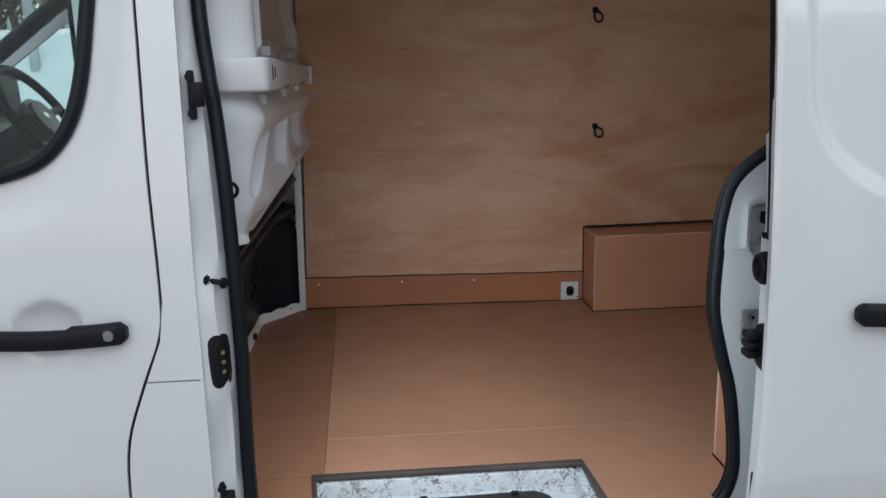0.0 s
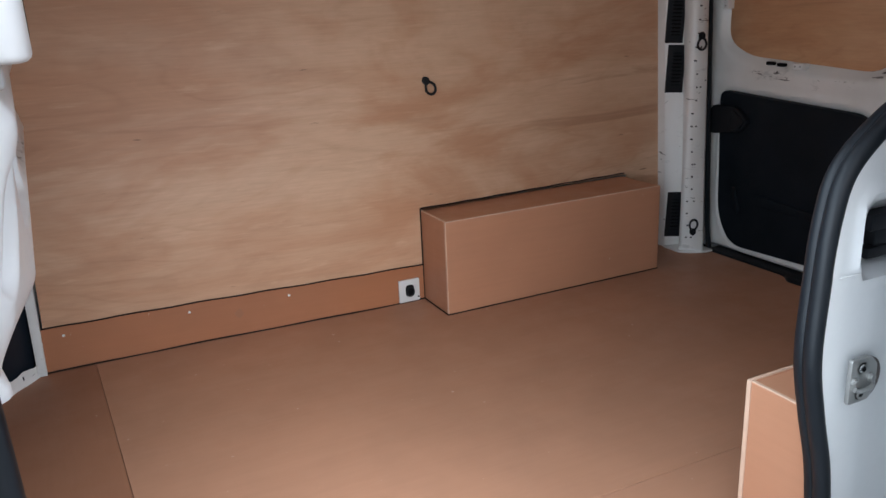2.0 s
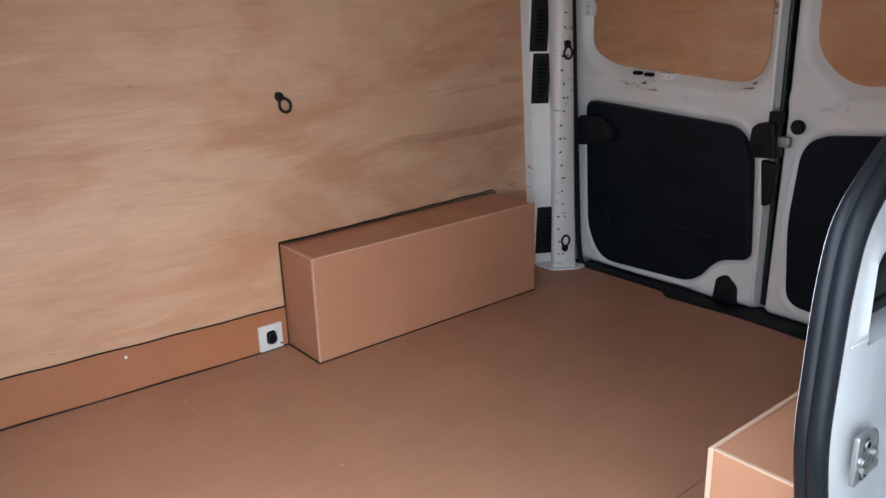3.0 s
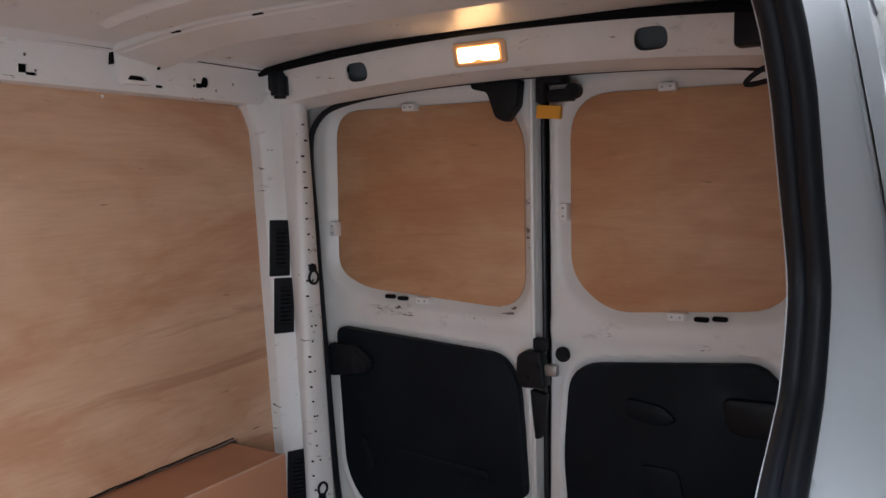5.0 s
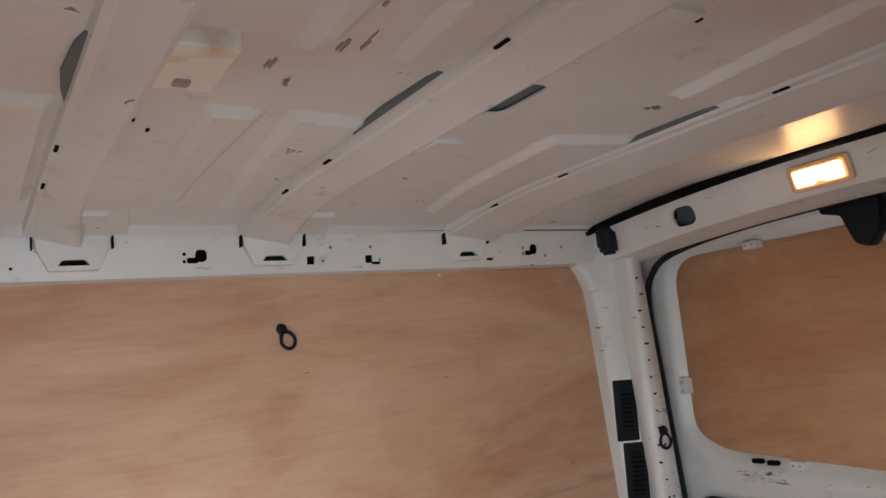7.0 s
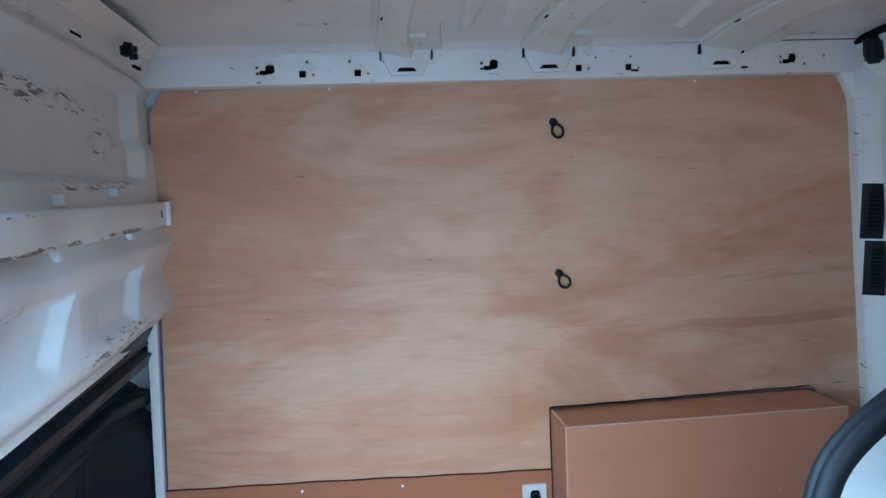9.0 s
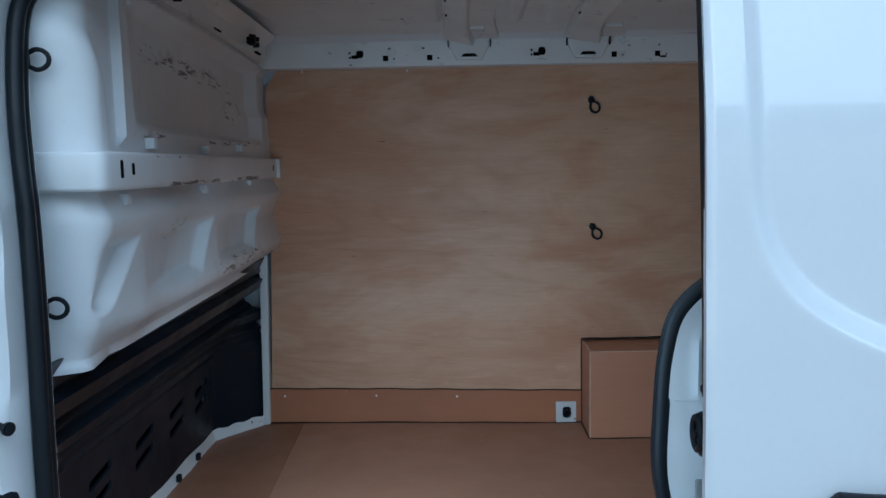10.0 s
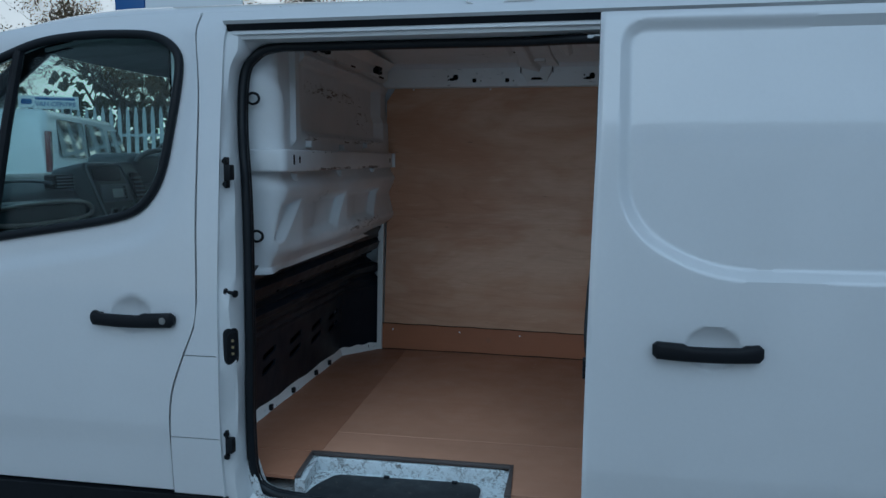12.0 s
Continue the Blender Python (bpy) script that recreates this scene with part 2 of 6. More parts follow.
M_PILLAR = worn_paint("rear_pillar_white_paint", (0.82, 0.82, 0.805), 0.42, [(1.58, 1.68, 0.58, 1.75, 0.09), (1.70, 1.80, 0.60, 1.70, 0.07), (1.70, 1.77, 1.02, 1.15, 0.085)])
M_JAMB = paint_mat("jamb_white_paint", (0.72, 0.735, 0.74), 0.34, 0.4, 0.10, 2.0)
M_ROOFIN = worn_paint("roof_inner_paint", (0.75, 0.745, 0.73), 0.40)
M_PLY = ply_mat("plywood", (0.72, 0.500, 0.345), (0.60, 0.365, 0.228), (0.45, 0.235, 0.130), 0.5, 0.0, (0.5, 1.0, 2.4))
M_PLYD = ply_mat("door_plywood", (0.68, 0.42, 0.25), (0.59, 0.335, 0.18), (0.46, 0.23, 0.115), 0.5, 7.0, (1.0, 0.6, 3.0))
M_FLOOR = board_mat("floor_board", (0.44, 0.232, 0.142), 0.50, 0.0, (1.5, 22, 1))
M_FLOORD = board_mat("floor_board_dark", (0.34, 0.162, 0.092), 0.48, 4.0, (26, 1.5, 1))
M_KICK = board_mat("kick_board", (0.40, 0.165, 0.078), 0.5, 8.0, (1.5, 1, 30))
M_BOX = board_mat("box_board", (0.51, 0.25, 0.145), 0.45, 11.0, (1.5, 1, 26))
M_EDGE = plastic_mat("cut_edge", (0.64, 0.44, 0.32), 0.7, 0.2, 200)
M_GAP = plastic_mat("sealant_and_gap_black", (0.022, 0.013, 0.011), 0.7)
M_RUBBER = plastic_mat("rubber", (0.008, 0.0105, 0.014), 0.40, 0.1, 200)
M_BLACK = plastic_mat("black_plastic", (0.009, 0.0105, 0.0135), 0.48)
M_TRIM = plastic_mat("door_trim_black", (0.007, 0.0105, 0.015), 0.55, 0.2, 500)
# near-black that stands in for the shade inside gaps and holes
M_SHADE = node_mat("shade_black", (0.009, 0.009, 0.010), 0.9)
M_CHROME = node_mat("chrome", (0.75, 0.75, 0.76), 0.25, 1.0)
M_STEEL = plastic_mat("zinc_steel", (0.36, 0.36, 0.35), 0.42)
M_STEEL.node_tree.nodes["Principled BSDF"].inputs["Metallic"].default_value = 0.8
M_CLIP = node_mat("white_clip", (0.85, 0.85, 0.84), 0.5)
M_YELLOW = node_mat("yellow_plastic", (0.78, 0.36, 0.03), 0.5)


def bulk_black():
    m = node_mat("black_bulkhead_paint", (0.02, 0.02, 0.021), 0.5, 0.0, 0.0)
    k = Nodes(m)
    v = k.mapped((1, 1, 1))
    k.to("Base Color", k.ramp(k.noise(v, 4, 6, 0.65), [(0.3, (0.006, 0.0105, 0.018)), (0.6, (0.011, 0.016, 0.024)), (0.80, (0.034, 0.036, 0.040))]))
    k.to("Roughness", k.ramp(k.noise(v, 9, 5), [(0.3, (0.30,) * 3), (0.7, (0.48,) * 3)]))
    k.bump(k.noise(v, 60, 3), 0.1, 0.001)
    return m


def sill_worn():
    m = node_mat("worn_sill_paint", (0.6, 0.62, 0.62), 0.5)
    k = Nodes(m)
    v = k.mapped((1, 1, 1))
    a = k.noise(v, 62, 8, 0.75, 0.9)
    b = k.noise(v, 14, 5, 0.65, 0.6)
    worn = k.ramp(a, [(0.50, (0, 0, 0)), (0.55, (1, 1, 1))])
    area = k.ramp(b, [(0.42, (0.15, 0.15, 0.15)), (0.6, (1, 1, 1))])
    f = k.mix(1.0, worn, area, 'MULTIPLY')
    k.to("Base Color", k.mix(f, (0.62, 0.65, 0.66), k.ramp(a, [(0.5, (0.07, 0.06, 0.055)), (0.7, (0.28, 0.26, 0.24))])))
    k.to("Roughness", k.ramp(f, [(0.0, (0.4,) * 3), (1.0, (0.7,) * 3)]))
    k.bump(f, 0.3, 0.001)
    return m


def asphalt():
    m = node_mat("pale_concrete", (0.30, 0.30, 0.29), 0.85)
    k = Nodes(m)
    v = k.mapped((1, 1, 1))
    a = k.noise(v, 0.5, 6, 0.6)
    g = k.noise(v, 140, 3, 0.7)
    k.to("Base Color", k.mix(0.6, k.ramp(a, [(0.3, (0.27, 0.27, 0.265)), (0.7, (0.40, 0.395, 0.385))]), k.ramp(g, [(0.3, (0.75, 0.75, 0.75)), (0.7, (1, 1, 1))]), 'MULTIPLY'))
    k.bump(g, 0.6, 0.005)
    return m


def glass_mat(name, tint, rough=0.0):
    m = bpy.data.materials.new(name)
    m.use_nodes = True
    nt = m.node_tree
    for n in list(nt.nodes):
        nt.nodes.remove(n)
    out = nt.nodes.new("ShaderNodeOutputMaterial")
    tr = nt.nodes.new("ShaderNodeBsdfTransparent")
    tr.inputs[0].default_value = (*tint, 1)
    gl = nt.nodes.new("ShaderNodeBsdfGlossy")
    gl.inputs["Roughness"].default_value = rough
    lw = nt.nodes.new("ShaderNodeLayerWeight")
    pw = nt.nodes.new("ShaderNodeMath")
    pw.operation = 'POWER'
    pw.inputs[1].default_value = 5.0
    nt.links.new(lw.outputs["Facing"], pw.inputs[0])
    ad = nt.nodes.new("ShaderNodeMath")
    ad.operation = 'MULTIPLY_ADD'
    ad.inputs[1].default_value, ad.inputs[2].default_value = 0.8, 0.022
    nt.links.new(pw.outputs[0], ad.inputs[0])
    mx = nt.nodes.new("ShaderNodeMixShader")
    nt.links.new(ad.outputs[0], mx.inputs[0])
    nt.links.new(tr.outputs[0], mx.inputs[1])
    nt.links.new(gl.outputs[0], mx.inputs[2])
    nt.links.new(mx.outputs[0], out.inputs[0])
    return m


def glow_mat(name, col, strength):
    m = node_mat(name, col, 0.4)
    p = m.node_tree.nodes["Principled BSDF"]
    p.inputs["Emission Color"].default_value = (*col, 1)
    p.inputs["Emission Strength"].default_value = strength
    return m


M_BULKB = bulk_black()
M_SILL = sill_worn()
M_ASPHALT = asphalt()
M_TREAD = plastic_mat("dirty_tread_rubber", (0.012, 0.014, 0.017), 0.6, 0.3, 120)
kt = Nodes(M_TREAD)
kt.to("Base Color", kt.mix(kt.ramp_of(kt.noise(kt.mapped((1, 1, 1)), 34, 7, 0.7, 0.8), 0.60, 0.70, 0.0, 0.8), (0.012, 0.014, 0.017), (0.20, 0.17, 0.13)))
M_EDGETRIM = plastic_mat("dark_edge_metal", (0.075, 0.06, 0.055), 0.45, 0.3, 90)
M_BRASS = node_mat("brass_contact", (0.62, 0.50, 0.28), 0.35, 0.9)
M_GLASS = glass_mat("tinted_glass", (0.90, 0.975, 0.965))
M_LAMP = glow_mat("lit_lens", (1.0, 0.53, 0.21), 12.5)
M_LAMPRIM = glow_mat("lit_lens_edge", (1.0, 0.36, 0.09), 0.55)
# grey-blue for white metal seen in half shade: the dimness is in the colour
M_HOLE = node_mat("shaded_hole_grey", (0.13, 0.15, 0.16), 0.6)
for dull, lev in ((M_FLOOR, 0.32), (M_FLOORD, 0.35), (M_TRIM, 0.15), (M_BLACK, 0.22), (M_BULKB, 0.24), (M_RUBBER, 0.28), (M_GAP, 0.2), (M_SHADE, 0.05)):
    dull.node_tree.nodes["Principled BSDF"].inputs["Specular IOR Level"].default_value = lev
M_LENS = plastic_mat("lamp_lens_off", (0.80, 0.75, 0.68), 0.35)
kn_ = Nodes(M_LENS)
kn_.to("Base Color", kn_.ramp(kn_.noise(kn_.mapped((1, 1, 1), (0.3, 0.1, 0)), 16, 3, 0.5), [(0.46, (0.88, 0.86, 0.80)), (0.60, (0.70, 0.56, 0.42))]))
M_BEZEL = node_mat("lamp_bezel", (0.74, 0.50, 0.30), 0.4)

# ---- mesh helpers ----


def finish(ob, angle=35):
    ob.data.polygons.foreach_set("use_smooth", [True] * len(ob.data.polygons))
    ob.data.set_sharp_from_angle(angle=radians(angle))
    return ob


def part(name, bm, material, parent=None, label="", angle=35):
    """Links a bmesh as one mesh object, under its thing."""
    me = bpy.data.meshes.new(name)
    bm.normal_update()
    bm.to_mesh(me)
    bm.free()
    me.materials.append(material)
    ob = new(name, me)
    if parent is not None:
        ob.parent = parent
        ob.matrix_parent_inverse = parent.matrix_basis.inverted()
    finish(ob, angle)
    if label:
        tagged(ob, label)
    return ob


def thing(name, label, category, at=(0, 0, 0), group="", kind=""):
    ob = new(name)
    ob.location = at
    ob.empty_display_size = 0.05
    return tagged(ob, label, category, group, kind)


def solo(name, bm, material, label, category, group="", kind=""):
    return tagged(part(name, bm, material), label, category, group, kind)


def box(x0, x1, y0, y1, z0, z1, bevel=0.0, seg=2):
    bm = bmesh.new()
    bmesh.ops.create_cube(bm, size=1.0)
    for v in bm.verts:
        v.co = Vector(((x0 + x1) / 2 + v.co.x * (x1 - x0), (y0 + y1) / 2 + v.co.y * (y1 - y0), (z0 + z1) / 2 + v.co.z * (z1 - z0)))
    if bevel:
        bmesh.ops.bevel(bm, geom=list(bm.edges), offset=bevel, segments=seg, profile=0.5, affect='EDGES')
    return bm


def join(*bms):
    out = bmesh.new()
    for b in bms:
        me = bpy.data.meshes.new("tmp")
        b.to_mesh(me)
        out.from_mesh(me)
        bpy.data.meshes.remove(me)
        b.free()
    return out


def moved(bm, m):
    bmesh.ops.transform(bm, matrix=m, verts=list(bm.verts))
    return bm


def prism(pts, axis, a, b, bevel=0.0, seg=2):
    """A polygon of 2D points drawn out along an axis: 'x' takes (y, z), 'y' takes (x, z), 'z' takes (x, y)."""
    def at(p, w):
        return {"x": (w, p[0], p[1]), "y": (p[0], w, p[1]), "z": (p[0], p[1], w)}[axis]
    bm = bmesh.new()
    lo = [bm.verts.new(at(p, a)) for p in pts]
    hi = [bm.verts.new(at(p, b)) for p in pts]
    caps = [bm.faces.new(lo), bm.faces.new(hi)]
    n = len(pts)
    for i in range(n):
        bm.faces.new((lo[i], lo[(i + 1) % n], hi[(i + 1) % n], hi[i]))
    bmesh.ops.recalc_face_normals(bm, faces=list(bm.faces))
    if bevel:
        rim = [e for f in caps for e in f.edges]
        bmesh.ops.bevel(bm, geom=rim, offset=bevel, segments=seg, profile=0.5, affect='EDGES')
    return bm


def rounded(pts, r, n=5):
    """A polygon with its corners rounded by r (one radius, or one for each)."""
    out = []
    m = len(pts)
    for i, p in enumerate(pts):
        rr = r[i] if isinstance(r, (list, tuple)) else r
        p = Vector(p)
        a, b = Vector(pts[i - 1]) - p, Vector(pts[(i + 1) % m]) - p
        d = min(rr, a.length * 0.49, b.length * 0.49)
        s, e = p + a.normalized() * d, p + b.normalized() * d
        for j in range(n + 1):
            t = j / n
            q = s * (1 - t) ** 2 + p * 2 * t * (1 - t) + e * t * t
            out.append((q.x, q.y))
    return out


def curve_pts(pts, closed=True, n=6):
    """Catmull-Rom through points of any dimension."""
    P = np.array(pts, float)
    m = len(P)
    out = []
    for i in range(m if closed else m - 1):
        if closed:
            a, b, c, d = P[i - 1], P[i], P[(i + 1) % m], P[(i + 2) % m]
        else:
            a, b, c, d = P[max(i - 1, 0)], P[i], P[i + 1], P[min(i + 2, m - 1)]
        for j in range(n):
            t = j / n
            out.append(0.5 * (2 * b + (c - a) * t + (2 * a - 5 * b + 4 * c - d) * t * t + (3 * b - a - 3 * c + d) * t ** 3))
    if not closed:
        out.append(P[-1])
    return [tuple(p) for p in out]


def tube(path, radius, closed=False, n=8, squash=None):
    """A round or flattened bar along a path of points; radius may be a list; squash: (sideways, up) factors."""
    P = [Vector(p) for p in path]
    bm = bmesh.new()
    rings = []
    m = len(P)
    side = None
    for i, p in enumerate(P):
        t = (P[(i + 1) % m] - P[i - 1]) if closed else (P[min(i + 1, m - 1)] - P[max(i - 1, 0)])
        t.normalize()
        if side is None:
            side = t.cross(Vector((0, 0, 1)) if abs(t.z) < 0.9 else Vector((0, 1, 0))).normalized()
        side = (side - t * side.dot(t)).normalized()
        up = t.cross(side)
        r = radius[i] if isinstance(radius, (list, tuple)) else radius
        sx, sy = squash or (1, 1)
        rings.append([bm.verts.new(p + side * (math.cos(2 * math.pi * k / n) * r * sx) + up * (math.sin(2 * math.pi * k / n) * r * sy)) for k in range(n)])
    for i in range(m if closed else m - 1):
        a, b = rings[i], rings[(i + 1) % m]
        for k in range(n):
            bm.faces.new((a[k], a[(k + 1) % n], b[(k + 1) % n], b[k]))
    if not closed:
        bm.faces.new(rings[0])
        bm.faces.new(rings[-1][::-1])
    bmesh.ops.recalc_face_normals(bm, faces=list(bm.faces))
    return bm


def cyl(p, q, r, n=16, bevel=0.0, r2=None):
    bm = bmesh.new()
    p, q = Vector(p), Vector(q)
    d = q - p
    bmesh.ops.create_cone(bm, cap_ends=True, segments=n, radius1=r, radius2=r if r2 is None else r2, depth=d.length)
    if bevel:
        bmesh.ops.bevel(bm, geom=[e for e in bm.edges if abs(e.verts[0].co.z - e.verts[1].co.z) < 1e-6], offset=bevel, segments=2, affect='EDGES')
    bmesh.ops.transform(bm, matrix=Matrix.Translation((p + q) / 2) @ d.to_track_quat("Z", "Y").to_matrix().to_4x4(), verts=list(bm.verts))
    return bm


def slab(P, off):
    """A solid sheet from an array [i, j, xyz] of surface points, thickened by the vector off."""
    P = np.asarray(P, float)
    nu, nv = P.shape[:2]
    V = np.concatenate([P.reshape(-1, 3), (P + np.asarray(off)).reshape(-1, 3)])
    N = nu * nv
    idx = np.arange(N).reshape(nu, nv)
    a, b, c, d = idx[:-1, :-1], idx[1:, :-1], idx[1:, 1:], idx[:-1, 1:]
    top = np.stack([a, b, c, d], -1).reshape(-1, 4)
    F = [top, top[:, ::-1] + N]
    rim = np.concatenate([idx[:, 0], idx[-1, 1:], idx[-2::-1, -1], idx[0, -2:0:-1]])
    nxt = np.roll(rim, -1)
    F.append(np.stack([nxt, rim, rim + N, nxt + N], -1))
    me = bpy.data.meshes.new("tmp")
    me.from_pydata(V.tolist(), [], np.concatenate(F).tolist())
    bm = bmesh.new()
    bm.from_mesh(me)
    bpy.data.meshes.remove(me)
    bmesh.ops.recalc_face_normals(bm, faces=list(bm.faces))
    return bm


def carve(bm, cutters, op='DIFFERENCE'):
    """The solid bm less the cutters (or common to both)."""
    me = bpy.data.meshes.new("tmp")
    bm.to_mesh(me)
    bm.free()
    base = new("tmp", me)
    cuts = []
    for c in cutters:
        cm = bpy.data.meshes.new("tmp")
        c.to_mesh(cm)
        c.free()
        co = new("tmp", cm)
        cuts.append(co)
        mod = base.modifiers.new("cut", 'BOOLEAN')
        mod.operation, mod.object, mod.solver = op, co, 'EXACT'
    dg = bpy.context.evaluated_depsgraph_get()
    dg.update()
    res = bpy.data.meshes.new_from_object(base.evaluated_get(dg))
    out = bmesh.new()
    out.from_mesh(res)
    for o in [base, *cuts]:
        d = o.data
        bpy.data.objects.remove(o)
        bpy.data.meshes.remove(d)
    bpy.data.meshes.remove(res)
    return out


def poly_dist(X, Z, pts):
    """Signed distance of grid points to a polygon: minus inside."""
    P = np.array(pts, float)
    Q = np.roll(P, -1, 0)
    best = np.full(X.shape, 1e9)
    inside = np.zeros(X.shape, bool)
    for (ax, az), (bx, bz) in zip(P, Q):
        dx, dz = bx - ax, bz - az
        t = np.clip(((X - ax) * dx + (Z - az) * dz) / (dx * dx + dz * dz + 1e-12), 0, 1)
        best = np.minimum(best, np.hypot(X - ax - t * dx, Z - az - t * dz))
        cross = ((az > Z) != (bz > Z)) & (X < (bx - ax) * (Z - az) / (bz - az + 1e-12) + ax)
        inside ^= cross
    return np.where(inside, -best, best)


def step(d, width):
    """1 well inside, 0 outside, with a soft slope as wide as given."""
    t = np.clip(0.5 - d / width, 0, 1)
    return t * t * (3 - 2 * t)


# the van's side in section: how far in the skin lies at each height
SKIN_Z = [0.0, 0.3, 0.55, 0.72, 0.9, 1.1, 1.3, 1.6, 1.85, 1.90, 1.93, 1.955, 1.975]
SKIN_Y = [0.06, 0.05, 0.022, 0.004, 0.0, 0.008, 0.028, 0.07, 0.118, 0.135, 0.16, 0.20, 0.26]
_zz = np.linspace(0.0, 1.975, 400)
_yy = np.convolve(np.pad(np.interp(_zz, SKIN_Z, SKIN_Y), 12, mode='edge'), np.ones(25) / 25, 'valid')


def skin_y(z):
    return np.interp(z, _zz, _yy)


def skin_panel(outer, holes=(), off=0.0, thick=0.03, press=None, cell=0.02):
    """A piece of the van's side skin within an outline of (x, z) points, pressed in by press(X, Z) metres."""
    xs = [p[0] for p in outer]
    zs = [p[1] for p in outer]
    gx = np.linspace(min(xs) - 0.02, max(xs) + 0.02, max(3, int((max(xs) - min(xs)) / cell)))
    gz = np.linspace(min(zs) - 0.02, max(zs) + 0.02, max(3, int((max(zs) - min(zs)) / cell)))
    X, Z = np.meshgrid(gx, gz, indexing='ij')
    Y = skin_y(Z) + off
    if press is not None:
        Y = Y + press(X, Z)
    bm = slab(np.stack([X, Y, Z], -1), (0, thick, 0))
    bm = carve(bm, [prism(outer, "y", -0.6, 0.7)], 'INTERSECT')
    if holes:
        bm = carve(bm, [prism(h, "y", -0.6, 0.7) for h in holes])
    return bm


def on_skin(pts, off):
    return [(x, float(skin_y(z)) + off, z) for x, z in pts]

# ---- ground and yard ----
g = bmesh.new()
bmesh.ops.create_grid(g, x_segments=60, y_segments=60, size=400)
solo("ground", g, M_ASPHALT, "pale worn concrete of the van yard", "ground", kind="structure")

# ---- the van's shell ----
van = thing("van", "white panel van with its side door slid open", "van", (0.5, 0.9, 0))

SHUT = [(-0.102, 1.955), (-0.075, 1.80), (-0.061, 1.653), (-0.057, 1.364), (-0.05, 1.139), (-0.056, 1.05), (-0.093, 0.955), (-0.133, 0.839), (-0.145, 0.71), (-0.15, 0.54)]
SHUT = curve_pts(SHUT, False, 4)
EDGE = curve_pts([(0.0, 1.955), (0.004, 1.80), (0.007, 1.652), (0.012, 1.333), (0.013, 1.141), (0.015, 0.957), (0.013, 0.714), (0.012, 0.54)], False, 4)


def shut_x(z):
    return float(np.interp(z, [p[1] for p in SHUT][::-1], [p[0] for p in SHUT][::-1]))


def edge_x(z):
    return float(np.interp(z, [p[1] for p in EDGE][::-1], [p[0] for p in EDGE][::-1]))


def strip_outline(z0, z1, n=14):
    zs = np.linspace(z0, z1, n)
    return [(shut_x(z) + 0.0024, float(z)) for z in zs] + [(edge_x(z), float(z)) for z in zs[::-1]]


part("side_pillar", skin_panel(strip_outline(0.9605, 1.952), thick=0.05, cell=0.015), M_PAINT, van)
part("fuel_flap", skin_panel(strip_outline(0.7145, 0.9575), thick=0.03, cell=0.015), M_PAINT, van, "square white fuel filler flap")
part("lower_corner_panel", skin_panel(strip_outline(0.535, 0.7115), thick=0.05, cell=0.015), M_PAINT, van)
# black sheets added behind the shut line to keep its gap in shade
part("shut_gap_backing", join(prism([(-0.10, 1.87), (-0.02, 1.87), (-0.02, 1.2), (-0.09, 1.2)], "y", 0.19, 0.21),
                              prism([(-0.20, 1.3), (-0.005, 1.3), (-0.005, 0.5), (-0.22, 0.5)], "y", 0.075, 0.095)), M_SHADE, van)

# black tube added inside the shut line to paint the gap's shade
part("shut_gap_shade", tube(on_skin([(x - 0.0005, z) for x, z in SHUT], 0.013), 0.0055, n=6), M_GAP, van, "black strip drawn for the shaded gap along the cab door")

# aperture outline, front edge up, over the top and down the rear
SEAL = [(0.10, 0.522), (0.066, 0.575), (0.064, 0.72), (0.07, 0.97), (0.064, 1.23), (0.052, 1.42), (0.031, 1.62), (0.029, 1.765), (0.056, 1.818), (0.118, 1.846), (0.30, 1.847),
        (0.70, 1.846), (1.05, 1.843), (1.16, 1.836), (1.225, 1.812), (1.25, 1.765), (1.268, 1.70), (1.295, 1.615), (1.325, 1.51), (1.285, 1.415), (1.232, 1.378), (1.155, 1.338), (1.085, 1.28), (1.062, 1.21), (1.054, 1.12),
        (1.052, 1.01), (1.072, 0.915), (1.097, 0.82), (1.112, 0.70), (1.112, 0.62), (1.085, 0.555), (1.02, 0.520), (0.80, 0.505), (0.45, 0.500), (0.20, 0.503)]
SEAL = curve_pts(SEAL, True, 5)
SEAL_IN = 0.105


def seal_y(x, z):
    """Depth of the seal: it follows the skin at the front and lies deeper on the rear pillar."""
    a = float(skin_y(z)) + SEAL_IN - 0.012
    b = float(np.interp(z, [0.5, 1.5, 1.706, 1.767, 1.83], [0.140, 0.142, 0.153, 0.161, 0.174]))
    t = min(1.0, max(0.0, (x - 0.85) / 0.2))
    return a + (b - a) * t


SEAL3 = [(x, seal_y(x, z), z) for x, z in SEAL]
part("aperture_seal", join(tube(SEAL3, 0.0132, True, 20), tube([(x, y + 0.017, z) for x, y, z in SEAL3], 0.0115, True, 18)), M_RUBBER, van,
     "thick black rubber door seal round the side opening")


